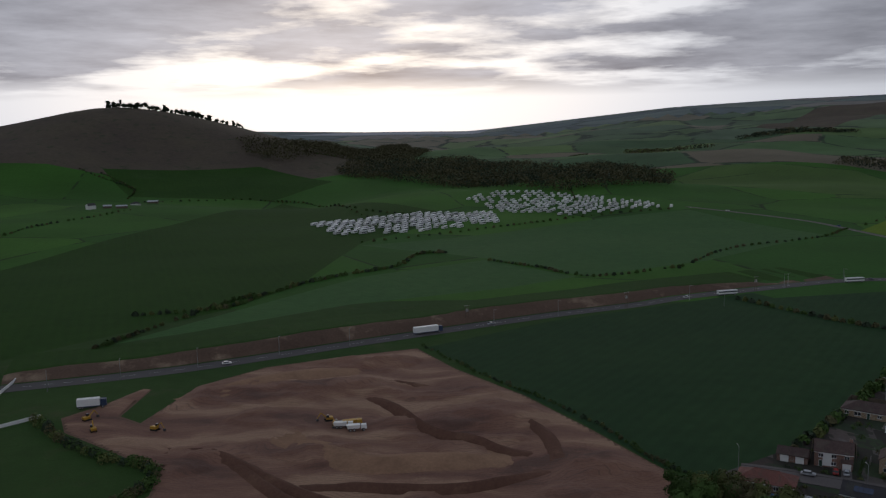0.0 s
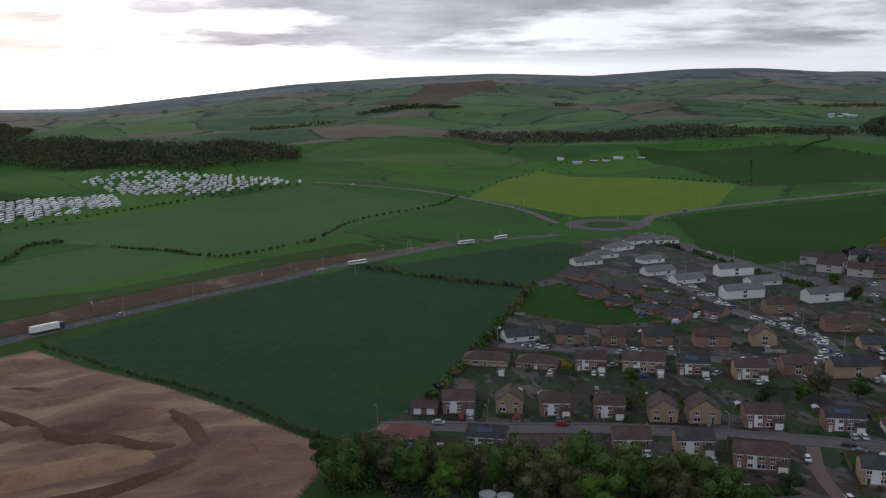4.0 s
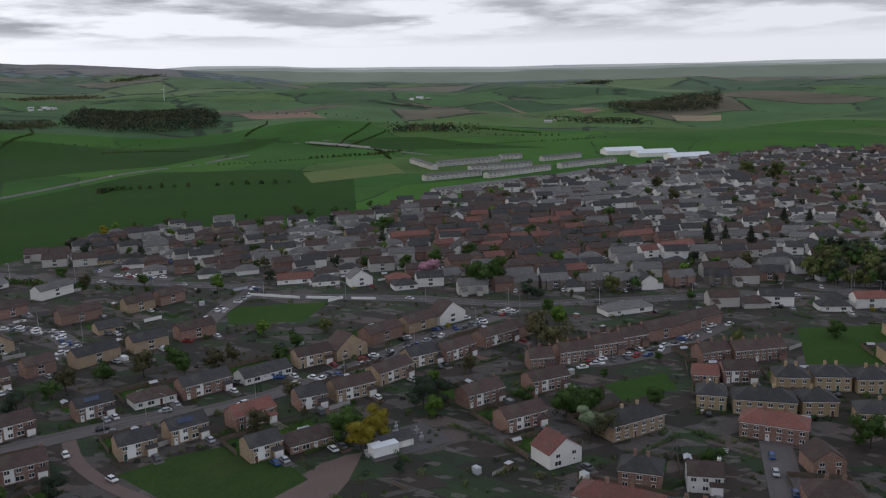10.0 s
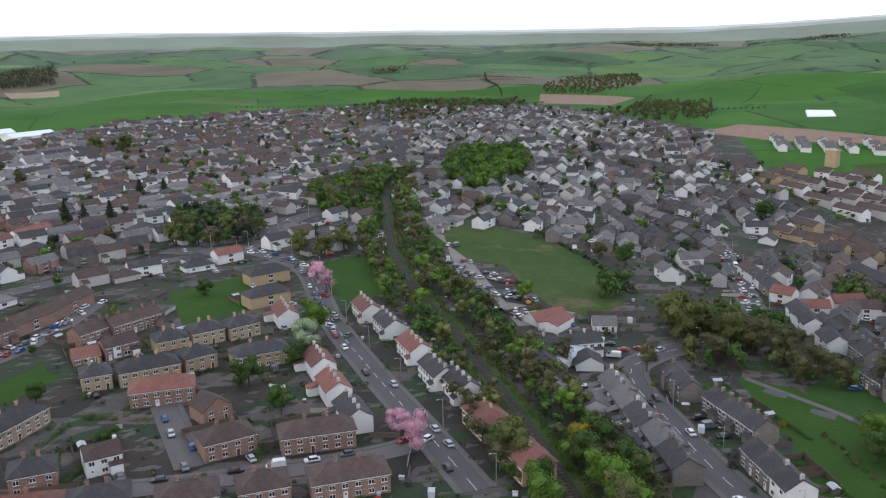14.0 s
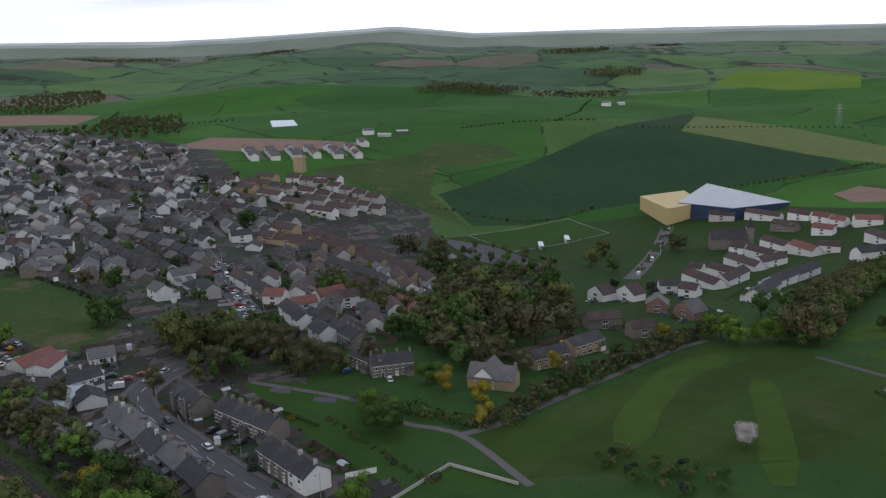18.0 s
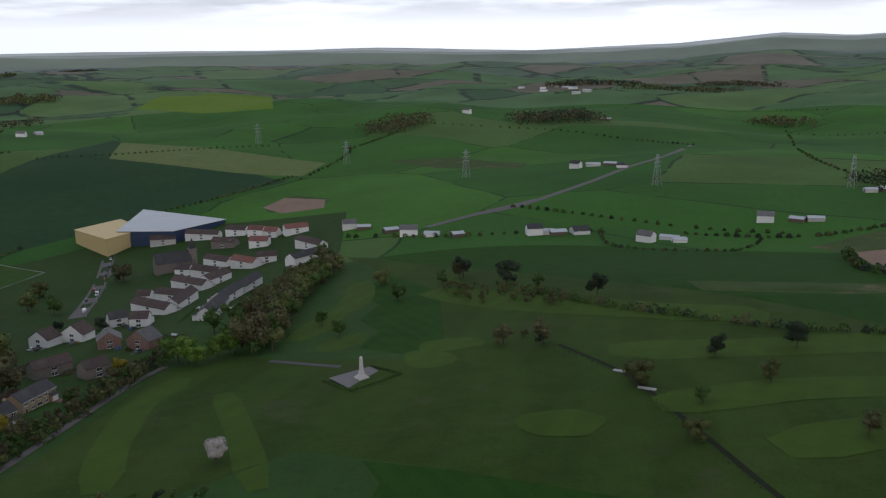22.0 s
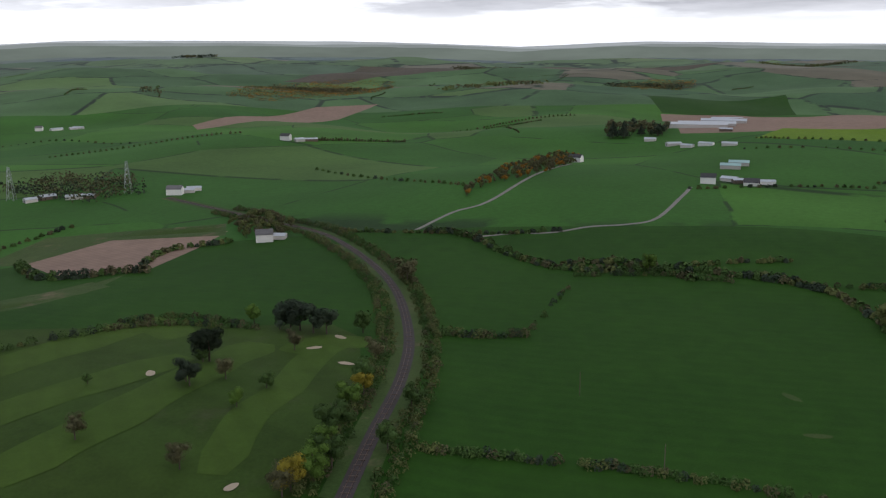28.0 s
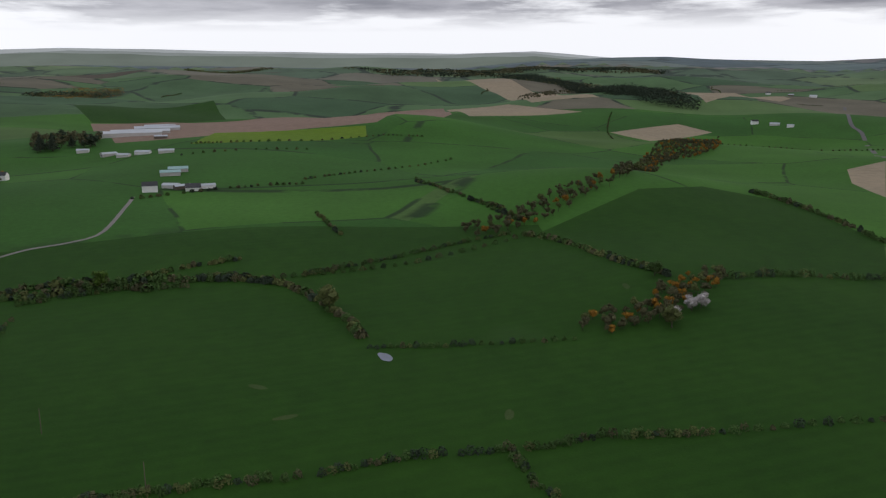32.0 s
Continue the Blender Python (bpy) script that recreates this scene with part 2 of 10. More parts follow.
def patchwork(name, cell, colours, edge, edge_width, dull=0.0):
    """Far farmland: enclosed fields of many greens with hedges between."""
    m = MATS[name] = bpy.data.materials.new(name)
    m.use_nodes = True
    k = Nodes(m.node_tree)
    pos = k.n("ShaderNodeTexCoord").outputs["Object"]
    bend = k.n("ShaderNodeTexNoise", i_Vector=pos, i_Scale=0.006, i_Detail=2.0).outputs[1]
    at = k.n("ShaderNodeVectorMath", operation="MULTIPLY_ADD", i_0=bend, i_1=(24, 24, 0), i_2=pos).outputs[0]
    at = k.n("ShaderNodeVectorMath", operation="MULTIPLY", i_0=at, i_1=(1, 1, 0)).outputs[0]
    v = k.n("ShaderNodeTexVoronoi", i_Vector=at, i_Scale=1 / cell, i_Randomness=0.85)
    e = k.n("ShaderNodeTexVoronoi", feature="DISTANCE_TO_EDGE", i_Vector=at, i_Scale=1 / cell, i_Randomness=0.85).outputs["Distance"]
    pick = k.n("ShaderNodeSeparateColor", i_0=v.outputs["Color"]).outputs[0]
    col = k.ramp(pick, [(i / len(colours), c) for i, c in enumerate(colours)], "CONSTANT")
    gaps = k.math("MULTIPLY", k.ramp(e, [(edge_width * 0.5, 1.0), (edge_width, 0.0)]), k.ramp(k.noise(pos, 0.02, 3), [(0.42, 0.0), (0.5, 1.0)]))
    col = k.mix(gaps, col, edge)
    g = k.noise(pos, 0.25, 6, 0.65)
    shade = k.math("MULTIPLY", k.math("ADD", k.math("MULTIPLY", g, 0.6), 0.7), k.math("ADD", k.math("MULTIPLY", k.noise(pos, 0.008, 3), 0.8), 0.6))
    col = k.n("ShaderNodeVectorMath", operation="SCALE", i_0=col, i_Scale=shade).outputs[0]
    p = k.n("ShaderNodeBsdfPrincipled", i_Base_Color=col, i_Roughness=0.95)
    p.inputs["Specular IOR Level"].default_value = 0.1
    k.tree.links.new(p.outputs[0], k.n("ShaderNodeOutputMaterial").inputs[0])
    return m


def gardens(name):
    """Back gardens and yards of a town: lawns, slabs, gravel and beds in small plots."""
    m = MATS[name] = bpy.data.materials.new(name)
    m.use_nodes = True
    k = Nodes(m.node_tree)
    pos = k.n("ShaderNodeTexCoord").outputs["Object"]
    turned = k.n("ShaderNodeMapping", i_Vector=pos, i_Rotation=(0, 0, 0.55), i_Scale=(1.0, 0.55, 1.0)).outputs[0]
    v = k.n("ShaderNodeTexVoronoi", distance="CHEBYCHEV", i_Vector=turned, i_Scale=0.13, i_Randomness=0.55)
    pick = k.n("ShaderNodeSeparateColor", i_0=v.outputs["Color"]).outputs[0]
    col = k.ramp(pick, [(0, (0.022, 0.043, 0.013)), (0.16, (0.026, 0.023, 0.015)), (0.34, (0.098, 0.084, 0.076)), (0.50, (0.050, 0.035, 0.027)), (0.66, (0.027, 0.054, 0.013)), (0.78, (0.036, 0.028, 0.022)), (0.90, (0.125, 0.096, 0.084))], "CONSTANT")
    bits = k.n("ShaderNodeTexVoronoi", distance="CHEBYCHEV", i_Vector=turned, i_Scale=0.5, i_Randomness=0.8)
    small = k.n("ShaderNodeSeparateColor", i_0=bits.outputs["Color"]).outputs[1]
    col = k.mix(k.ramp(small, [(0.0, 0.0), (0.72, 0.75), (0.86, 0.0)], "CONSTANT"), col, (0.024, 0.028, 0.014))
    col = k.mix(k.ramp(small, [(0.0, 0.0), (0.95, 0.6)], "CONSTANT"), col, (0.17, 0.15, 0.14))
    shade = k.math("ADD", k.math("MULTIPLY", k.noise(pos, 0.8, 6, 0.7), 0.9), 0.22)
    col = k.n("ShaderNodeVectorMath", operation="SCALE", i_0=col, i_Scale=shade).outputs[0]
    p = k.n("ShaderNodeBsdfPrincipled", i_Base_Color=col, i_Roughness=0.95)
    k.tree.links.new(p.outputs[0], k.n("ShaderNodeOutputMaterial").inputs[0])
    return m


def leafy(name, colour, rnd=0.22):
    """Leaves: each leaf a little lighter or darker, with some light let through."""
    m = MATS[name] = bpy.data.materials.new(name)
    m.use_nodes = True
    k = Nodes(m.node_tree)
    isl = k.n("ShaderNodeNewGeometry").outputs["Random Per Island"]
    shade = k.math("ADD", k.math("MULTIPLY", isl, 0.34), 0.83)
    shade = k.math("MULTIPLY", shade, k.math("ADD", k.math("MULTIPLY", k.n("ShaderNodeObjectInfo").outputs["Random"], 2 * rnd), 1 - rnd))
    col = k.n("ShaderNodeVectorMath", operation="SCALE", i_0=colour, i_Scale=shade).outputs[0]
    p = k.n("ShaderNodeBsdfPrincipled", i_Base_Color=col, i_Roughness=0.8)
    p.inputs["Specular IOR Level"].default_value = 0.15
    k.tree.links.new(p.outputs[0], k.n("ShaderNodeOutputMaterial").inputs[0])
    return m


WALLS = {
    "r": masonry("red_brick", (0.23, 0.10, 0.065), (0.30, 0.27, 0.24), 0.23, 0.075),
    "b": masonry("buff_brick", (0.34, 0.22, 0.12), (0.36, 0.33, 0.28), 0.23, 0.075),
    "s": masonry("grey_sandstone", (0.20, 0.17, 0.145), (0.25, 0.23, 0.21), 0.5, 0.28),
    "w": plain("white_render", (0.69, 0.68, 0.65), 0.85, 0.10, 4, 0.4, rnd=0.12, bump=0.2),
    "t": plain("tan_roughcast", (0.36, 0.27, 0.17), 0.95, 0.16, 8, 0.5, rnd=0.12, bump=0.3),
    "g": plain("grey_roughcast", (0.45, 0.43, 0.40), 0.95, 0.14, 8, 0.5, rnd=0.15, bump=0.3),
}
ROOFS = {
    "n": tiled("brown_tile", (0.082, 0.050, 0.044)),
    "k": tiled("dark_slate_tile", (0.050, 0.047, 0.051)),
    "d": tiled("red_tile", (0.22, 0.085, 0.066)),
    "y": tiled("grey_tile", (0.165, 0.155, 0.155)),
}
white_paint = plain("white_paint", (0.75, 0.75, 0.73), 0.5, 0.08)
dark_paint = plain("dark_paint", (0.05, 0.05, 0.055), 0.5, 0.15)
glass = plain("window_glass", (0.03, 0.035, 0.04), 0.08, 0.05, spec=0.6)
asphalt = plain("asphalt", (0.080, 0.075, 0.076), 0.9, 0.25, 1.2, 0.08, bump=0.1)
old_asphalt = plain("worn_asphalt", (0.110, 0.098, 0.096), 0.9, 0.22, 1.2, 0.08, bump=0.1)
slabs = plain("paving_slabs", (0.105, 0.094, 0.090), 0.9, 0.2, 2.0, 0.15)
line_paint = plain("road_paint", (0.6, 0.6, 0.57), 0.7, 0.2)
gravel = plain("gravel", (0.19, 0.17, 0.15), 0.95, 0.3, 2.0, 0.15, bump=0.2)
bark = plain("bark", (0.075, 0.058, 0.045), 0.95, 0.3, 5, 1, bump=0.4)
timber = plain("fence_timber", (0.13, 0.10, 0.075), 0.9, 0.3, 5, 0.6)
concrete = plain("concrete", (0.35, 0.34, 0.32), 0.9, 0.15, 3, 0.4)
steel = plain("galvanised_steel", (0.42, 0.43, 0.44), 0.45, 0.12, metal=0.7)
rubber = plain("rubber", (0.02, 0.02, 0.02), 0.8, 0.2)

# ---- the plan, in metres ----
RIM = [(-180, .47), (-172, .42), (-160, .40), (-150, .30), (-145, .78), (-138, .40), (-131, .10), (-120, .17),
       (-109, .27), (-95, .46), (-85, .42), (-78, .42), (-65, .60), (-58, 1.12), (-48, 1.05), (-44, 1.40), (-40, 1.43),
       (-34, 1.12), (-28, 1.38), (-22, 1.24), (-15, .89), (-6.5, -.05), (-2, -.42), (3, -.39), (9, -.39), (14, -.2),
       (26, .3), (45, .3), (61, 0), (65, -.19), (71, -.06), (77, .31), (82, .5), (87, .37), (95, .5), (101, .58),
       (111, .8), (119, .53), (125, .84), (137, 1.0), (147, 1.02), (151, .75), (155, 1.0), (161, .48), (170, .18), (180, .47)]
RA = np.array([a for a, e in RIM], float)
RE = np.array([e for a, e in RIM], float)


def terrain(x, y):
    """Height of the land at a place; the hills are laid out on a plan of 1 to 1.25."""
    x, y = x / 1.25, y / 1.25
    r = np.hypot(x, y)
    az = np.degrees(np.arctan2(-x, y))
    e = np.tan(np.radians(np.interp(az, RA, RE)))
    z = (85 + 4500 * e) * np.clip((r - 900) / 3600, 0, 1) ** 1.25
    # rolling farmland outside the town
    start = 560 + 420 * np.exp(-((az + 92) / 52) ** 2)
    roll = np.clip((r - start) / 450, 0, 1) * np.clip((3900 - r) / 1000, 0, 1)
    z = z + roll * (15 * np.sin(x / 150 + 0.9 * np.sin(y / 210) + 1.3) * np.cos(y / 175 + 0.8 * np.sin(x / 260) + 0.4) + 5.5 * np.sin((x - y) / 72 + np.sin(x / 120)) * np.cos((x + y) / 95))
    z = z - 34 * np.exp(-((x - 190) / 190) ** 2 - ((y + 480) / 230) ** 2)
    z = z + 99 * np.exp(-((x + 560) / 330) ** 2 - ((y - 1500) / 330) ** 2) + 20 * np.exp(-((x + 250) / 260) ** 2 - ((y - 1650) / 250) ** 2)
    for cx, cy, wide, tall in ((-470, -255, 110, 12), (-520, 105, 110, 20), (-640, -130, 130, 14), (-820, -330, 150, 16), (-700, -560, 170, 16), (-960, -40, 170, 16), (-420, -80, 80, 7), (-330, 90, 60, 5),
                               (-120, -270, 90, 6), (-40, -180, 70, 4), (-120, -150, 60, 5), (-170, -420, 90, -7)):
        z = z + tall * np.exp(-((x - cx) / wide) ** 2 - ((y - cy) / wide) ** 2)
    rim = np.clip((r - 2500) / 1400, 0, 1) ** 2
    z = z * (1 - rim) + rim * (85 + 3900 * e)
    drop = np.clip((np.abs(az - 12) - 62) / 14, 0, 1) * 72 * np.clip((r - 2700) / 1250, 0, 1)
    return 1.25 * (z - drop)


FIELDS = []
def polar(az, r):
    return (-r * math.sin(radians(az)), r * math.cos(radians(az)))


FIELDS.append(("garden", "town_north", [(88, 269), (162, 344), (250, 431), (319, 525), (412, 538), (412, 412), (550, 419), (588, 225), (700, 212), (1000, 75), (1222, -100), (1218, -436), (1147, -685), (700, -650), (538, -538), (400, -612), (250, -412), (188, -212), (75, -138), (125, -25), (138, 75), (75, 188)]))
FIELDS.append(("verge", "town_south", [(250, -412), (188, -288), (75, -318), (88, -412), (25, -563), (25, -700), (188, -738), (288, -625), (325, -525)]))
FIELDS.append(("water", "sea", [(-760, 4450), (-410, 4940), (340, 4940), (215, 4450)]))
FIELDS.append(("heath", "west_hill", [polar(a, r) for a, r in ((40, 1875), (34, 1625), (24, 1612), (18, 1538), (14, 1488), (11, 1512), (8, 1550), (5, 1662), (3, 2000), (8, 2375), (40, 2625))]))
FIELDS.append(("soil", "soil", [(-110, 307), (-101, 352), (-78, 379), (-45, 395), (-11, 408), (7, 371), (33, 332), (53, 291), (66, 261), (75, 243), (66, 232), (53, 215), (-5, 206), (-62, 204), (-91, 229), (-86, 243), (-89, 264), (-102, 272), (-134, 298), (-142, 314), (-132, 329), (-123, 350), (-119, 348), (-120, 315)]))
FIELDS.append(("dark", "dark", [(-6, 410), (60, 461), (195, 530), (241, 415), (168, 325), (112, 270), (82, 250), (69, 256), (49, 302)]))
FIELDS.append(("dark", "dark2", [(176, 508), (335, 538), (342, 505), (268, 433), (235, 415)]))
FIELDS.append(("pasture", "mead", [(231, 408), (262, 416), (260, 370), (261, 319), (228, 329), (206, 365)]))
FIELDS.append(("lime", "yel", [(408, 831), (688, 1160), (739, 787), (579, 641), (492, 615), (422, 639)]))
FIELDS.append(("pale", "pale0", [(-70, 786), (289, 992), (363, 807), (205, 658), (104, 598), (38, 688)]))
FIELDS.append(("pale", "pale1", [(-164, 426), (-55, 612), (38, 681), (96, 598), (45, 560), (-54, 515), (-132, 449)]))
FIELDS.append(("pasture", "deep0", [(-340, 667), (-236, 1322), (38, 1029), (-71, 804), (-95, 582), (-126, 505), (-206, 398)]))
FIELDS.append(("pasture", "deep1", [(-572, 1497), (-325, 1605), (-179, 1503), (-255, 1336), (-476, 1348)]))
FIELDS.append(("pasture", "mid6", [(1002, 1333), (1080, 1120), (1380, 703), (977, 672), (724, 751), (926, 1216)]))
FIELDS.append(("pasture", "ne6", [(489, 602), (889, 627), (940, 476), (888, 369), (625, 258), (520, 406), (398, 401), (408, 470)]))
FIELDS.append(("olive", "lime9", [(904, 438), (1022, 374), (919, 319), (816, 386)]))
FIELDS.append(("pasture", "9n", [(1194, 472), (1229, 210), (1354, 438), (1343, 570)]))
FIELDS.append(("fairway", "golf", [(114, -201), (100, -234), (86, -313), (68, -347), (39, -323), (-24, -298), (-30, -409), (20, -539), (-201, -284), (-216, -268), (-257, -226), (-251, -208), (-248, -204), (-204, -167), (-146, -134), (-99, -160), (23, -229), (92, -181)]))
FIELDS.append(("lawn", "pitch", [(319, -546), (284, -650), (239, -626), (270, -528)]))
FIELDS.append(("lawn", "park", [(205, -199), (188, -210), (138, -198), (118, -198), (120, -164), (136, -166)]))
FIELDS.append(("lawn", "bowl", [(112, -155), (110, -180), (89, -179)]))
FIELDS.append(("dark", "bigval", [(401, -636), (382, -939), (346, -1184), (91, -883), (191, -794), (275, -689), (302, -612), (332, -575)]))
FIELDS.append(("olive", "palev", [(299, -1000), (330, -1161), (218, -1098), (56, -974), (78, -907), (154, -934)]))
FIELDS.append(("rough", "scrubv", [(526, -619), (493, -785), (406, -631), (328, -568), (401, -584)]))
FIELDS.append(("plough", "brown23", [(-263, -454), (-326, -473), (-373, -412), (-329, -390), (-276, -367), (-248, -402)]))
FIELDS.append(("rough", "brown23b", [(-143, -372), (-239, -362), (-268, -370), (-228, -346), (-150, -355)]))
FIELDS.append(("pasture", "p1", [(-273, -184), (-394, -320), (-428, -268), (-382, -183), (-298, -156)]))
FIELDS.append(("pasture", "p2", [(-186, -131), (-268, -180), (-294, -155), (-372, -175), (-416, -112), (-413, -69), (-367, -39), (-240, -21), (-202, -95)]))
FIELDS.append(("plough", "brown28a", [(-916, -1081), (-1292, -1162), (-1442, -1127), (-1206, -1032), (-884, -1032)]))
FIELDS.append(("tan", "tan32a", [(-3037, 79), (-2484, 270), (-1771, 376), (-1779, 240)]))
FIELDS.append(("tan", "tan32b", [(-1767, 66), (-1796, 195), (-1609, 311), (-1494, 96)]))
FIELDS.append(("tan", "tan32c", [(-1383, 313), (-1471, 448), (-1410, 486), (-1294, 353)]))
FIELDS.append(("pasture", "hill32", [(-503, 75), (-590, 154), (-617, 207), (-594, 263), (-490, 273), (-413, 234), (-398, 124), (-487, 92)]))
FIELDS.append(("pasture", "32a", [(-318, -21), (-413, -43), (-492, 73), (-398, 119), (-347, 92), (-326, 60)]))
FIELDS.append(("plough", "brown13", [(1359, -809), (1170, -875), (1108, -785), (1211, -719)]))
FIELDS.append(("rough", "rough13", [(433, -183), (452, -212), (435, -237), (395, -247), (322, -239), (287, -214), (279, -189), (298, -184), (332, -190), (363, -198), (378, -187)]))
FIELDS.append(("lawn", "green13a", [(401, -110), (405, -144), (338, -126), (334, -105)]))
FIELDS.append(("lawn", "green13b", [(379, -41), (395, -78), (340, -70), (332, -40)]))
FIELDS.append(("lawn", "green9", [(355, 216), (375, 171), (341, 168), (329, 199)]))
FIELDS.append(("lawn", "green13c", [(292, 30), (310, 10), (294, 5), (278, 22)]))
FIELDS.append(("yard", "yard", [(460, -195), (430, -196), (365, -172), (312, -166), (278, -158), (275, -171), (285, -189), (308, -169), (373, -185)]))
FIELDS.append(("heath", "heath28", [(-1818, -1759), (-2421, -1960), (-3214, -414), (-2589, -1261), (-2265, -1566), (-1883, -1608)]))
FIELDS.append(("heath", "heath6", [(1068, 2936), (1522, 3529), (1951, 3704), (1697, 3179), (1178, 2614)]))
FIELDS.append(("tan", "brown32r", [(-820, 415), (-851, 469), (-664, 369), (-752, 386)]))
FIELDS.append(("tan", "tan32d", [(-2618, 674), (-2362, 870), (-1964, 853), (-1733, 582)]))
FIELDS.append(("plough", "brown9", [(1765, 1004), (1730, 815), (1570, 703), (1675, 925)]))
FIELDS.append(("plough", "brown9b", [(2545, 668), (1958, 211), (1932, 253), (2353, 526)]))
FIELDS.append(("tan", "tan9", [(1969, 70), (1982, -33), (1927, -32), (1923, 57)]))
FIELDS.append(("rough", "brown19", [(102, -770), (77, -808), (41, -764), (48, -731), (92, -740)]))
FIELDS.append(("plough", "brown19b", [(731, -628), (753, -707), (578, -763), (569, -731), (639, -648)]))
FIELDS.append(("rough", "park24", [(-251, -479), (-311, -510), (-389, -431), (-363, -403), (-323, -461), (-260, -454)]))
FIELDS.append(("tarmac", "carp", [(328, -522), (289, -531), (236, -502), (225, -461), (278, -481)]))
FIELDS.append(("paved", "lane8", [(188, 105), (208, 100), (216, 95), (219, 91), (201, 88), (189, 88), (181, 100)]))
FIELDS.append(("verge", "green8", [(188, 152), (202, 144), (220, 125), (208, 111), (199, 99), (185, 104), (179, 105), (172, 116), (179, 132)]))
# a patch of sunlight on the far land, put in as bright field colour
FIELDS.append(("lime", "sun20", [(471, -1761), (463, -1927), (407, -2178), (256, -2204), (177, -1534), (309, -1596)]))
FIELDS.append(("pasture", "p31b", [(-1697, -644), (-1892, -423), (-1655, -349), (-1507, -543)]))
FIELDS.append(("plough", "pl31", [(-1494, -541), (-1597, -444), (-1626, -321), (-1732, -216), (-1801, -74), (-1792, 62), (-1532, 68), (-1111, -46), (-1083, -135), (-1046, -193), (-963, -268), (-947, -319)]))
FIELDS.append(("lime", "lime31", [(-1040, -233), (-1079, -135), (-1093, -59), (-1032, -55), (-933, -172), (-916, -230)]))
FIELDS.append(("rough", "wet24", [(-10, -964), (-89, -965), (-158, -897), (-140, -852), (-64, -890)]))
FIELDS.append(("rough", "wet24b", [(-141, -378), (-195, -361), (-245, -367), (-243, -350), (-200, -343), (-140, -356)]))
FIELDS.append(("rough", "cem", [(494, -718), (513, -819), (451, -843), (412, -815), (432, -746), (459, -700)]))
FIELDS.append(("plough", "brownr", [(101, -766), (85, -799), (46, -765), (45, -729), (81, -731)]))
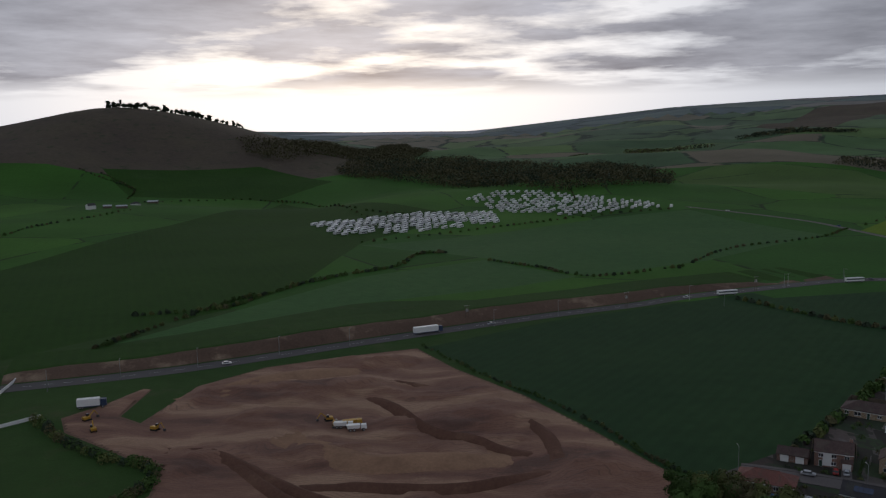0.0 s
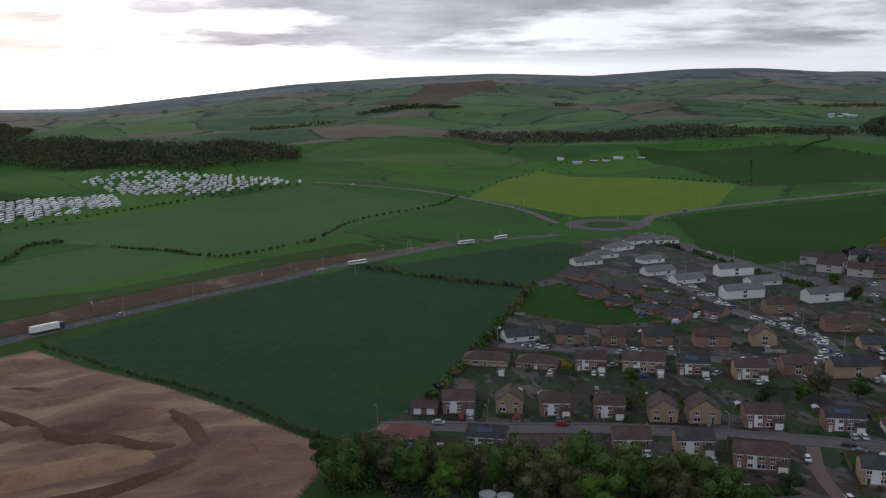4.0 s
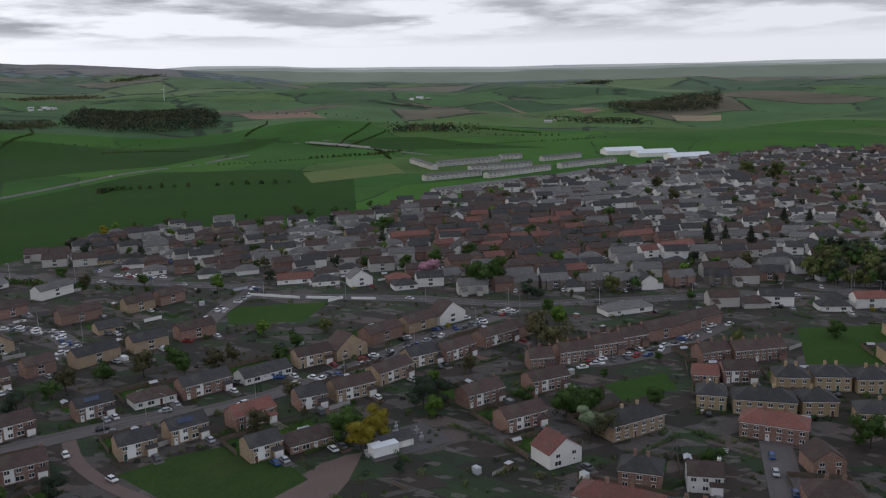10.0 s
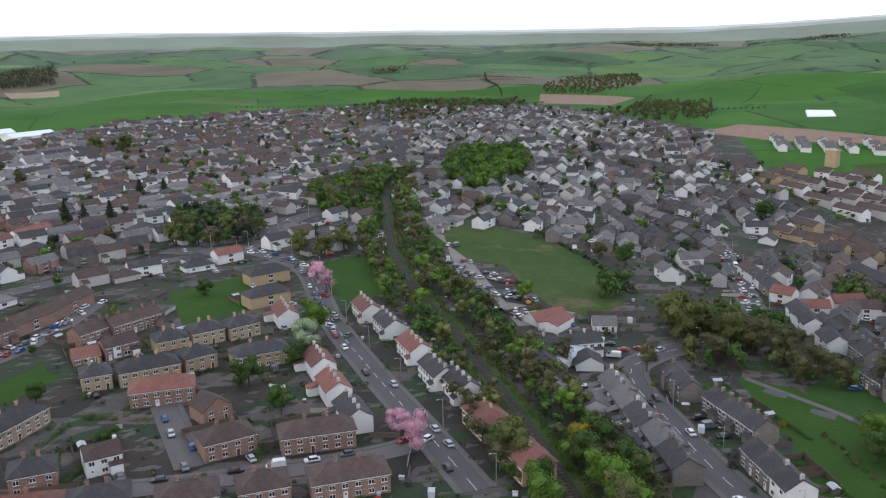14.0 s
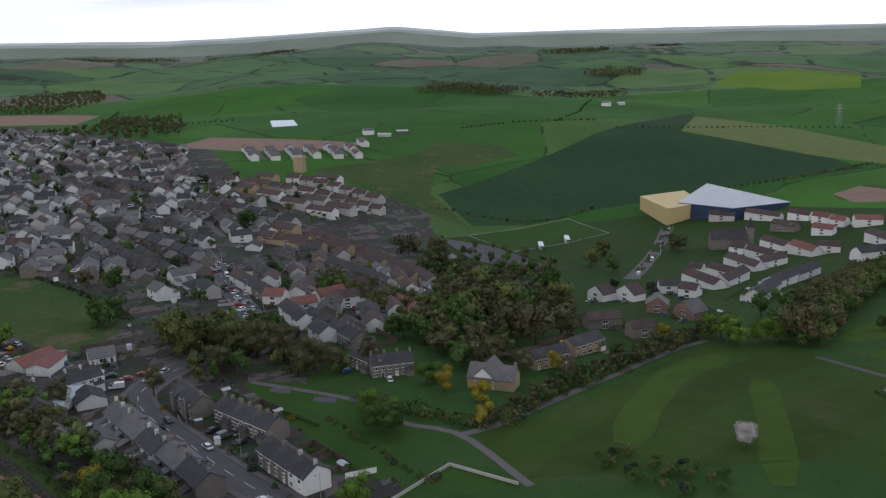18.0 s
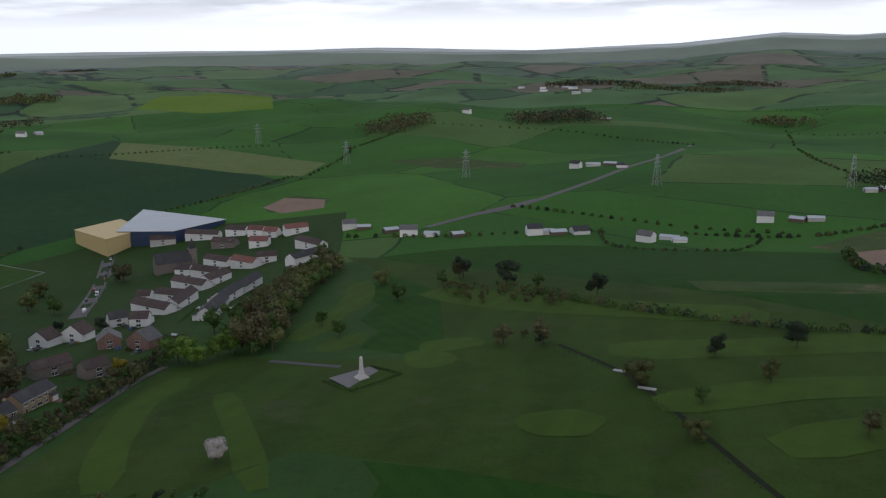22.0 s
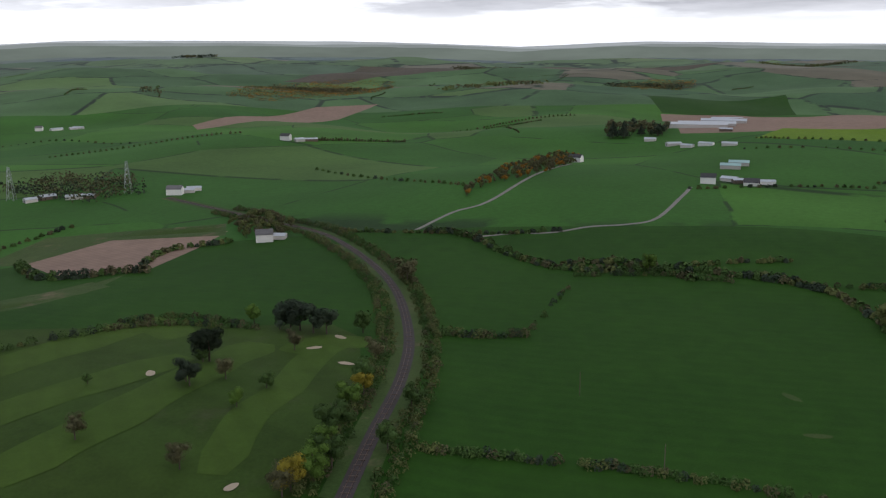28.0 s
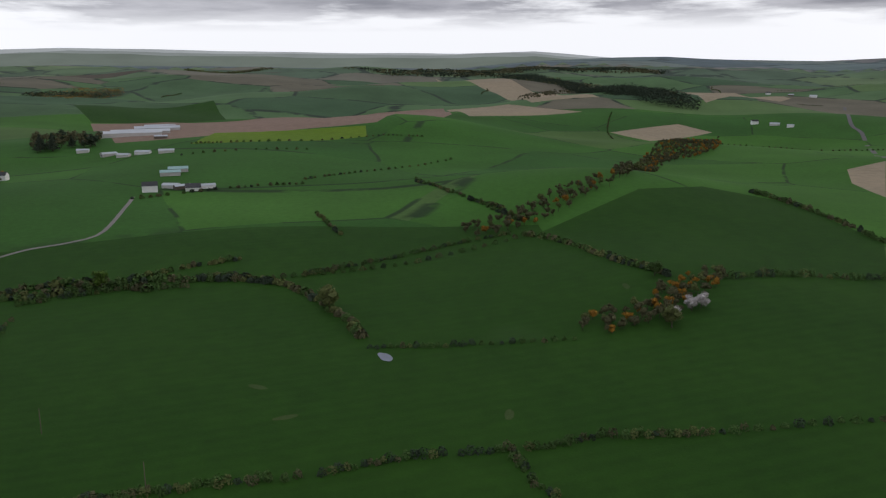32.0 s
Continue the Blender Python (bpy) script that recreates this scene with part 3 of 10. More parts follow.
STREETS = {
    "bypass": [(-184, 352), (-139, 368), (-109, 381), (-75, 400), (-44, 418), (-6, 439), (30, 459), (71, 480), (116, 500), (146, 518), (198, 540), (269, 566), (314, 566), (354, 564)],
    "rbt_c": [(414, 589), (399, 605), (434, 568)],
    "west": [(385, 616), (404, 726), (399, 875), (365, 947), (299, 1017), (299, 1012)],
    "ne": [(438, 572), (492, 615), (629, 635), (720, 640), (920, 649), (1059, 641), (1243, 657), (1360, 628), (1227, 485), (1126, 356)],
    "main": [(415, 539), (398, 465), (392, 412), (386, 342), (391, 266), (392, 221), (378, 215), (386, 161), (390, 125), (390, 85), (405, 41), (432, -25), (446, -95), (457, -50), (476, -104), (515, -141), (522, -175)],
    "est1": [(92, 255), (106, 249), (130, 235), (162, 218), (205, 186), (236, 159), (211, 176), (238, 151), (271, 130), (330, 105), (376, 81)],
    "est1b": [(205, 182), (192, 168), (182, 150), (175, 129)],
    "est2": [(171, 320), (215, 286), (246, 256), (276, 242), (296, 262), (300, 288), (302, 319), (315, 364), (329, 419)],
    "est3": [(388, 218), (351, 215), (322, 208)],
    "est4": [(402, 275), (401, 299), (415, 331), (485, 310)],
    "crescent": [(318, 61), (314, 36), (339, 10), (379, -12)],
    "rowst": [(170, -86), (209, -88), (258, -90), (314, -94), (391, -105), (430, -94), (445, -85)],
    "cross": [(210, 2), (205, -20), (200, -49), (199, -75), (202, -85)],
    "culd": [(256, -24), (212, -25)],
    "railway": [(138, -100), (152, -104), (171, -109), (203, -117), (239, -124), (283, -133), (334, -140), (393, -153), (467, -177), (550, -207), (640, -245)],
    "high": [(126, -140), (155, -146), (184, -155), (208, -162), (224, -172), (232, -190), (236, -212), (240, -238), (256, -258), (285, -280), (358, -331), (414, -366), (461, -386), (516, -404), (592, -418)],
    "rail28": [(-147, -127), (-179, -143), (-222, -165), (-266, -194), (-319, -241), (-361, -294), (-394, -353), (-406, -408), (-421, -466), (-441, -553)],
    "lane28": [(-425, -304), (-471, -307), (-520, -301), (-710, -337)],
    "farmlane": [(-427, -263), (-443, -247), (-456, -227), (-477, -213), (-491, -194), (-513, -184), (-588, -194), (-622, -200)],
    "golfbd": [(42, -323), (14, -303)],
    "pathgolf": [(202, -201), (161, -206), (138, -198), (118, -199), (86, -180)],
    "kirkst": [(166, -473), (186, -578), (202, -652)],
    "carav": [(-144, 964), (-100, 849), (-48, 860), (20, 899), (67, 936), (64, 1042), (-17, 1048), (-105, 979)],
    "carav_upper": [(38, 1174), (82, 1006), (146, 951), (214, 974), (284, 1017), (234, 1067), (174, 1131), (99, 1214), (59, 1207)],
    "fair_a": [(-135, -159), (-162, -175), (-191, -187), (-226, -204), (-244, -207)],
    "fair_b": [(-101, -199), (-136, -205), (-173, -214), (-220, -228)],
    "fair_c": [(-80, -232), (-99, -233), (-129, -236), (-153, -235), (-191, -235)],
    "fair_d": [(-80, -285), (-123, -276), (-157, -277), (-188, -279), (-222, -281)],
    "fair_e": [(74, -215), (80, -250), (80, -284), (73, -312)],
    "fair_f": [(31, -207), (42, -249), (54, -288)],
    "fair_g": [(-25, -414), (-64, -364), (-103, -334), (-149, -310)],
    "fair_h": [(35, -350), (22, -385), (11, -416), (9, -460)],
    "burn": [(-65, -297), (-78, -261), (-81, -244), (-84, -222), (-89, -190), (-95, -162)],
    "boundary": [(118, -199), (112, -212), (106, -240), (99, -273), (91, -312), (84, -332)],
    "valley_road": [(-35, -601), (-68, -624), (-110, -648), (-177, -724), (-237, -802), (-293, -868), (-372, -1000)],
    "hill_road": [(-34, -601), (-75, -630), (-125, -665)],
    "west_road": [(-1776, 884), (-1389, 702), (-1264, 662), (-874, 482)],
}
BLOCKS = {
    "rowR": [(311, -104), (289, -105), (262, -104), (238, -102), (225, -104), (199, -100), (174, -98)],
    "rowL": [(262, -78), (240, -76), (219, -75), (318, -81)],
    "b_bung": [(422, 399), (532, 405), (568, 320), (574, 214), (454, 172), (412, 231), (428, 310)],
    "b_red": [(568, 211), (665, 186), (658, 44), (555, 40), (449, 55), (462, 149)],
    "b_white": [(709, 171), (802, 106), (898, 48), (876, 2), (768, -6), (670, 64), (650, 121)],
    "b_t13a": [(654, 1), (741, -124), (594, -155), (531, -116), (500, -55), (544, -5)],
    "b_t13b": [(1105, -71), (1206, -418), (659, -244), (636, -131), (766, -48)],
    "b_ctr": [(992, -416), (1127, -660), (701, -612), (538, -501), (415, -366), (366, -270), (395, -246), (480, -230), (631, -261)],
    "b_e": [(565, -528), (481, -606), (419, -558), (381, -439), (408, -410), (491, -451)],
    "b_e2": [(378, -380), (275, -399), (252, -361), (254, -314), (308, -331)],
    "b_new": [(660, -652), (577, -765), (525, -700), (592, -605)],
    "b_t16l": [(1136, -339), (974, -396), (642, -249), (645, -186)],
    "b_hs1": [(417, -309), (418, -382), (349, -334), (270, -272), (280, -258), (331, -258)],
    "b_hs2": [(346, -342), (312, -346), (205, -300), (206, -256), (215, -241), (251, -265)],
    "b_hs3": [(316, -499), (278, -532), (215, -500), (198, -408), (236, -396)],
    "b_cot2": [(245, -140), (230, -166), (194, -150), (162, -138), (171, -131), (199, -129)],
    "b_hs4": [(516, -404), (530, -514), (380, -420), (392, -381), (439, -392)],
    "b_fill": [(420, 400), (560, 400), (700, 230), (1000, 75), (1225, -100), (1225, -437), (1087, -600), (700, -620), (480, -420), (420, -180), (400, 60), (400, 250)],
    "yard_shed": [(271, -171), (241, -159)],
    "b_cottages": [(329, -334), (360, -419), (308, -422), (231, -370), (196, -314), (192, -276), (218, -261), (249, -268)],
}
HOUSES = {}
HOUSES.setdefault(('s2', 'r', 'n'), []).extend([(122, 258, -25, 11), (150, 241, -26, 10), (165, 231, -32, 10), (204, 202, -31, 12), (154, 204, -28, 11), (180, 178, -40, 15), (188, 276, -34, 12), (254, 236, -28, 11), (310, 204, -32, 16), (216, 300, -34, 10), (252, 280, -34, 15), (320, 271, -28, 19), (358, 249, -21, 14), (319, 309, -24, 14), (324, 125, -26, 18), (309, 89, -30, 16), (331, 78, -32, 19), (346, 69, -30, 15), (284, 49, -47, 15), (250, 51, -43, 15)])
HOUSES.setdefault(('s2', 'r', 'n'), []).extend([(266, 68, -39, 15), (512, 106, -50, 20), (509, 76, -58, 15), (309, -15, -73, 12)])
HOUSES.setdefault(('gb', 'b', 'n'), []).extend([(138, 251, -31, 9), (179, 221, -30, 9), (190, 214, -30, 10), (272, 271, -33, 10), (301, 131, -29, 15)])
HOUSES.setdefault(('s2', 'r', 'k'), []).extend([(224, 188, -33, 12), (252, 164, -33, 18), (116, 225, -37, 12), (220, 254, -34, 12), (201, 311, -32, 12), (232, 291, -28, 12), (249, 122, -43, 10)])
HOUSES.setdefault(('bu', 'w', 'n'), []).extend([(239, 176, -36, 14)])
HOUSES.setdefault(('bu', 'w', 'k'), []).extend([(271, 151, -33, 19), (184, 325, -11, 15), (409, 188, -58, 14), (415, -59, -78, 14)])
HOUSES.setdefault(('ga', 'r', 'n'), []).extend([(111, 262, -29, 9)])
HOUSES.setdefault(('bu', 'r', 'd'), []).extend([(95, 242, -29, 16), (422, 152, -58, 12), (308, -4, -84, 9)])
HOUSES.setdefault(('bu', 'r', 'n'), []).extend([(132, 214, -23, 21), (221, 109, -39, 16), (171, 288, -39, 16)])
HOUSES.setdefault(('s2', 'b', 'k'), []).extend([(170, 195, -27, 11), (202, 156, -39, 11), (216, 148, -35, 12), (210, 119, -37, 10), (271, 224, -23, 18), (291, 214, -31, 15), (299, 99, -40, 14)])
HOUSES.setdefault(('s2', 'r', 'd'), []).extend([(231, 134, -32, 14), (530, 182, -57, 25), (541, 155, -52, 25), (505, 121, -49, 14), (598, 108, -55, 32), (560, 39, -52, 22)])
HOUSES.setdefault(('bu', 'r', 'k'), []).extend([(164, 152, -17, 12), (278, 420, -86, 19), (278, 394, -86, 18), (280, 375, -79, 15), (282, 354, -74, 14), (285, 336, -69, 11), (289, 319, -69, 11), (260, 380, -77, 15), (261, 359, -73, 12), (264, 338, -77, 12), (268, 321, -67, 11)])
HOUSES.setdefault(('bu', 'b', 'n'), []).extend([(155, 301, -37, 18)])
HOUSES.setdefault(('s2', 'b', 'n'), []).extend([(205, 265, -36, 16), (235, 240, -31, 12), (342, 255, -30, 14), (289, 140, -40, 14), (342, 115, -29, 16), (261, 112, -40, 15), (280, 105, -28, 16)])
HOUSES.setdefault(('bu', 'b', 'k'), []).extend([(308, 246, -34, 11)])
HOUSES.setdefault(('bu', 'w', 'y'), []).extend([(306, 456, -3, 19), (328, 470, -1, 20), (354, 489, 5, 22), (382, 504, -1, 20), (401, 496, -20, 16), (345, 442, -1, 16), (326, 410, -8, 19), (326, 384, -5, 19), (359, 360, -10, 19), (389, 31, -51, 24), (264, -188, -120, 9)])
HOUSES.setdefault(('s2', 'w', 'y'), []).extend([(326, 341, -15, 22), (363, 387, -13, 22), (356, 316, -10, 20)])
HOUSES.setdefault(('gb', 'w', 'n'), []).extend([(356, 106, -32, 15), (142, -406, 160, 12), (155, -400, 157, 11)])
HOUSES.setdefault(('bt', 'b', 'k'), []).extend([(254, 18, -44, 20)])
HOUSES.setdefault(('gb', 'w', 'd'), []).extend([(228, 36, -44, 11)])
HOUSES.setdefault(('ga', 'w', 'k'), []).extend([(226, 84, -42, 10)])
HOUSES.setdefault(('bu', 'w', 'd'), []).extend([(410, 206, -61, 19), (279, -171, -85, 15), (229, -315, -111, 11), (204, -304, -136, 10)])
HOUSES.setdefault(('gb', 'w', 'y'), []).extend([(412, 170, -51, 12)])
HOUSES.setdefault(('sv', 's', 'y'), []).extend([(427, 126, -52, 12), (421, 85, -64, 15), (427, 70, -64, 14), (431, 52, -58, 12), (435, 35, -60, 15)])
HOUSES.setdefault(('sv', 'r', 'y'), []).extend([(448, 9, -59, 14)])
HOUSES.setdefault(('s2', 'w', 'd'), []).extend([(512, 29, -55, 11), (528, 14, -44, 25), (424, -75, -72, 14), (254, -288, -124, 11)])
HOUSES.setdefault(('te', 'r', 'n'), []).extend([(305, 55, -63, 9), (316, 44, -57, 14), (328, 34, -53, 14), (340, 25, -51, 12), (354, 14, -46, 19), (372, 0, -38, 25), (328, -6, -57, 12), (335, -22, -62, 21)])
HOUSES.setdefault(('bt', 't', 'k'), []).extend([(306, -32, -82, 11), (310, -45, -81, 12), (311, -58, -76, 12), (282, -6, -88, 9), (281, -22, -87, 19), (285, -38, -78, 11), (279, -58, -87, 19), (346, -76, -78, 18), (379, -84, -79, 19)])
HOUSES.setdefault(('bt', 'r', 'd'), []).extend([(261, -24, -98, 19), (201, 16, -101, 21)])
HOUSES.setdefault(('bt', 'r', 'n'), []).extend([(211, -58, -99, 20), (184, -58, -98, 19), (188, -38, -96, 12), (191, -21, -98, 14), (218, -35, -84, 14)])
HOUSES.setdefault(('bt', 'r', 'k'), []).extend([(198, -2, -95, 14), (220, 12, -92, 11)])
HOUSES.setdefault(('s2', 'w', 'n'), []).extend([(222, -4, -84, 9)])
HOUSES.setdefault(('gb', 'r', 'n'), []).extend([(241, -35, -72, 9)])
HOUSES.setdefault(('sv', 's', 'k'), []).extend([(455, -10, -89, 14)])
HOUSES.setdefault(('sv', 'r', 'k'), []).extend([(468, -35, -83, 15)])
HOUSES.setdefault(('s2', 'w', 'k'), []).extend([(418, -35, -82, 15)])
HOUSES.setdefault(('te', 'w', 'n'), []).extend([(264, -338, -113, 19)])
HOUSES.setdefault(('gb', 'r', 'y'), []).extend([(120, -381, -162, 10), (102, -372, 153, 12)])
HOUSES.setdefault(('s2', 't', 'k'), []).extend([(125, -272, -120, 15), (121, -295, -111, 16)])
HOUSES.setdefault(('s2', 's', 'n'), []).extend([(130, -338, -138, 15), (110, -329, -135, 10)])
HOUSES.setdefault(('te', 'w', 'd'), []).extend([(258, -311, -109, 15), (221, -319, 160, 22), (199, -306, 159, 18), (274, -291, -160, 10), (258, -309, -113, 9)])
HOUSES.setdefault(('te', 's', 'k'), []).extend([(226, -268, 158, 22), (205, -258, 156, 20), (168, -235, -132, 15), (178, -235, 163, 11), (316, -328, 151, 36), (196, -392, -121, 21)])
HOUSES.setdefault(('te', 't', 'n'), []).extend([(368, -405, -163, 28), (341, -416, 177, 35), (302, -405, 153, 42), (268, -388, 153, 35)])
HOUSES.setdefault(('te', 'w', 'k'), []).extend([(244, -160, -103, 21)])
HOUSES.setdefault(('bu', 's', 'd'), []).extend([(260, -289, -98, 14)])
HOUSES.setdefault(('te', 'w', 'n'), []).extend([(137, -684, 163, 28), (110, -681, 159, 17), (46, -591, 129, 28), (108, -586, 144, 22), (129, -574, 169, 10), (110, -554, 149, 21), (100, -528, -117, 22), (113, -520, 144, 27), (135, -499, 173, 8), (116, -488, 155, 21), (108, -471, -100, 28), (120, -458, 144, 27), (74, -570, -171, 13), (118, -425, -180, 9)])
HOUSES.setdefault(('te', 'w', 'd'), []).extend([(93, -669, 157, 13), (80, -655, 158, 11), (62, -653, -158, 18), (86, -629, 168, 14), (87, -565, 141, 21)])
HOUSES.setdefault(('te', 'g', 'n'), []).extend([(168, -683, -174, 19)])
HOUSES.setdefault(('te', 'w', 'k'), []).extend([(46, -549, -131, 28), (82, -465, -105, 24), (75, -490, -106, 25), (83, -430, -96, 28), (132, -434, -153, 9)])
HOUSES.setdefault(('te', 's', 'n'), []).extend([(114, -646, 159, 19)])
HOUSES.setdefault(('sv', 's', 'k'), []).extend([(199.2, -172.3, 162, 15.8)])
HOUSES.setdefault(('te', 's', 'k'), []).extend([(181.2, -172.3, 171, 8.4)])
HOUSES.setdefault(('te', 's', 'k'), []).extend([(172.9, -170.9, 171, 8.4)])
HOUSES.setdefault(('te', 's', 'k'), []).extend([(164.5, -169.6, 171, 8.4)])
HOUSES.setdefault(('te', 's', 'k'), []).extend([(149.1, -156.6, 162, 7.6)])
HOUSES.setdefault(('te', 's', 'k'), []).extend([(141.8, -154.3, 162, 7.6)])
HOUSES.setdefault(('te', 'w', 'k'), []).extend([(134.5, -152.0, 162, 7.6)])
HOUSES.setdefault(('te', 'w', 'y'), []).extend([(204, -151, -19, 12)])
HOUSES.setdefault(('te', 's', 'y'), []).extend([(192, -147, -19, 12)])
HOUSES.setdefault(('te', 'w', 'k'), []).extend([(180, -143, -19, 12)])
HOUSES.setdefault(('te', 's', 'y'), []).extend([(168, -140, -19, 12)])
HOUSES.setdefault(('te', 's', 'k'), []).extend([(156, -136, -19, 12)])
SLABS = [(876, 252, -40, 71), (762, 219, -36, 45), (818, 181, -36, 84), (922, 191, -31, 99), (885, 131, -28, 96), (1019, 129, -35, 94), (960, 74, -41, 94), (1019, 272, -40, 91), (971, 222, -45, 82), (1085, 235, -47, 30), (1086, 171, -37, 66), (988, 320, -145, 89)]
WOODS = [
    ('caravan_wood', ['brown', 'dark', 'brown'], 11, 9, 2.0, [(-190, 1605), (-101, 2131), (81, 2190), (262, 1786), (333, 1792), (418, 1545), (329, 1246), (169, 1153), (64, 1294), (-68, 1435)]),
    ('plantation', ['dark', 'brown', 'brown'], 9, 10, 2.0, [(752, 1600), (1067, 1545), (1225, 1290), (1440, 1242), (1371, 1165), (1153, 1230), (974, 1440), (702, 1530)]),
    ('plantation', ['dark', 'dark', 'brown'], 11, 10, 2.2, [(1393, 1171), (1373, 1059), (1506, 901), (1726, 1040), (1900, 1280), (1800, 1400), (1487, 1241)]),
    ('hill_wood', ['brown'], 12, 11, 2.4, [(-396, 1747), (-296, 1821), (-169, 3595), (-20, 2491), (-177, 1791), (-307, 1627), (-359, 1676)]),
    ('edge_wood', ['brown', 'dark'], 14, 10, 2.2, [(1977, 219), (2263, 106), (2275, -33), (2078, -33), (1941, 142)]),
    ('copse', ['brown', 'olive'], 12, 9, 2.0, [(849, -1250), (868, -1473), (771, -1558), (774, -1391)]),
    ('copse', ['brown'], 12, 9, 2.0, [(25, -1218), (-17, -1274), (-79, -1267), (-75, -1209), (-15, -1155)]),
    ('copse', ['dark', 'brown'], 12, 9, 2.0, [(-187, -1285), (-318, -1334), (-312, -1171), (-197, -1193)]),
    ('copse', ['brown', 'brown', 'dark'], 6, 8, 1.4, [(-375, -671), (-443, -711), (-482, -650), (-436, -579), (-395, -584), (-383, -630)]),
    ('shelter_belt', ['dark'], 13, 8, 1.8, [(-2987, 286), (-2889, 388), (-1709, 564), (-1649, 539), (-1726, 445), (-2470, 396)]),
    ('burn_scrub', ['brown', 'olive', 'brown', 'brown', 'gorse', 'brown'], 5.5, 8, 0.8, [(-523, 22), (-534, 51), (-554, 70), (-578, 89), (-604, 116), (-634, 145), (-986, 265), (-1090, 305), (-1370, 485), (-1035, 367), (-911, 267), (-606, 146), (-571, 114), (-532, 90), (-502, 57), (-496, 22)]),
    ('burn_scrub', ['brown', 'brown', 'gorse', 'brown', 'olive'], 4.5, 5.5, 0.8, [(-335, 61), (-353, 80), (-359, 97), (-380, 111), (-397, 128), (-413, 151), (-389, 143), (-372, 129), (-348, 111), (-332, 94), (-328, 77)]),
    ('gorse_bank', ['brown', 'gorse', 'olive'], 2.2, 10, 1.0, [(-1257, -1376), (-1765, -1750), (-1964, -1633), (-2014, -1509), (-1672, -1271), (-1363, -1225), (-1233, -1239)]),
    ('gorse_bank', ['brown', 'gorse', 'olive'], 2.2, 10, 1.0, [(-1914, -795), (-2435, -918), (-2497, -808), (-2236, -730), (-1865, -715)]),
    ('rail_scrub', ['brown', 'olive'], 5, 6, 1.2, [(-386, -427), (-425, -431), (-405, -385), (-371, -364), (-361, -386)]),
    ('town_trees', ['green', 'dark', 'olive', 'brown'], 11, 8, 0.7, [(500, -54), (538, -74), (507, -111), (461, -102), (449, -74), (462, -54)]),
    ('poplar_row', ['fresh', 'green', 'fresh'], 11, 8, 0.8, [(593, -270), (531, -267), (606, -356), (678, -387), (720, -356), (667, -309)]),
    ('town_trees', ['olive', 'brown', 'green'], 7, 8.5, 0.8, [(234, -193), (210, -190), (207, -212), (249, -254), (277, -248), (267, -222)]),
    ('town_trees', ['green', 'olive', 'brown', 'dark'], 8, 14, 1.0, [(1085, -350), (983, -373), (1027, -484), (1148, -663), (1289, -734), (1422, -648), (1226, -414)]),
    ('town_trees', ['brown', 'brown', 'olive', 'green'], 8, 14, 1.0, [(943, -620), (841, -649), (793, -702), (974, -861), (1118, -861), (972, -711)]),
    ('town_trees', ['brown', 'olive', 'brown'], 7, 15, 1.1, [(1374, -817), (1245, -840), (1374, -1044), (1753, -1313), (1614, -1074), (1430, -851)]),
    ('town_trees', ['green', 'olive', 'fresh', 'brown'], 9, 7, 0.8, [(538, -149), (490, -160), (545, -190), (575, -222), (666, -252), (608, -180), (585, -160)]),
    ('town_trees', ['olive', 'brown', 'green', 'brown'], 9, 7, 0.75, [(286, -348), (209, -329), (160, -285), (135, -262), (150, -245), (215, -300), (280, -330)]),
    ('valley_trees', ['brown', 'olive', 'green', 'brown'], 10, 10.5, 0.8, [(210, -326), (160, -293), (147, -306), (153, -361), (203, -443), (240, -448), (238, -384)]),
    ('kirk_wood', ['olive', 'brown', 'green'], 10, 7, 0.5, [(75, -385), (55, -440), (32, -538), (29, -504), (41, -405), (42, -329), (60, -345)]),
    ('boundary_scrub', ['brown', 'olive', 'brown', 'green'], 5, 4.5, 0.75, [(116, -205), (116, -235), (110, -269), (102, -311), (91, -345), (84, -332), (94, -295), (101, -258), (108, -228), (112, -206)]),
    ('golf_clump', ['olive', 'green', 'dark'], 3, 4.5, 0.75, [(79, -205), (70, -211), (54, -207), (43, -206), (41, -197), (49, -193), (61, -190), (72, -194)]),
    ('valley_trees', ['brown', 'olive', 'green', 'brown'], 8.5, 9.5, 0.75, [(181, -298), (271, -406), (300, -476), (239, -425), (189, -400), (162, -344), (142, -272), (142, -259)]),
    ('valley_trees', ['olive', 'brown', 'green'], 6, 7, 0.75, [(228, -230), (199, -244), (178, -222), (188, -212), (210, -214)]),
    ('golf_edge', ['green', 'olive', 'brown'], 9, 6, 0.75, [(58, -394), (52, -481), (28, -521), (20, -502), (38, -430), (41, -349), (49, -332)]),
    ('golf_scrub', ['brown', 'olive'], 3.5, 7, 0.75, [(-29, -420), (-61, -413), (-87, -356), (-71, -352), (-40, -376)]),
    ('farm_trees', ['dark', 'brown', 'brown'], 9, 11, 1.0, [(-971, -418), (-998, -399), (-986, -346), (-916, -325), (-927, -368), (-885, -378)]),
    ('lane_scrub', ['brown', 'brown', 'olive', 'gorse', 'brown'], 5, 7, 0.9, [(-487, -310), (-522, -324), (-556, -319), (-601, -309), (-717, -337), (-804, -371), (-806, -401), (-692, -375), (-567, -343), (-522, -332)]),
    ('far_strip', ['dark', 'brown'], 7, 30, 5, [(-3711, 599), (-3314, 927), (-2872, 805), (-2973, 391), (-3204, -255)]),
    ('far_strip', ['dark', 'brown'], 8, 26, 4, [(-3164, 282), (-2593, 498), (-1696, 558), (-1637, 540), (-2334, 422), (-3001, 268)]),
]
HEDGES = []
HEDGES.append((2.2, 2.2, [(-204, -78), (-216, -29), (-224, -6), (-229, 25)]))
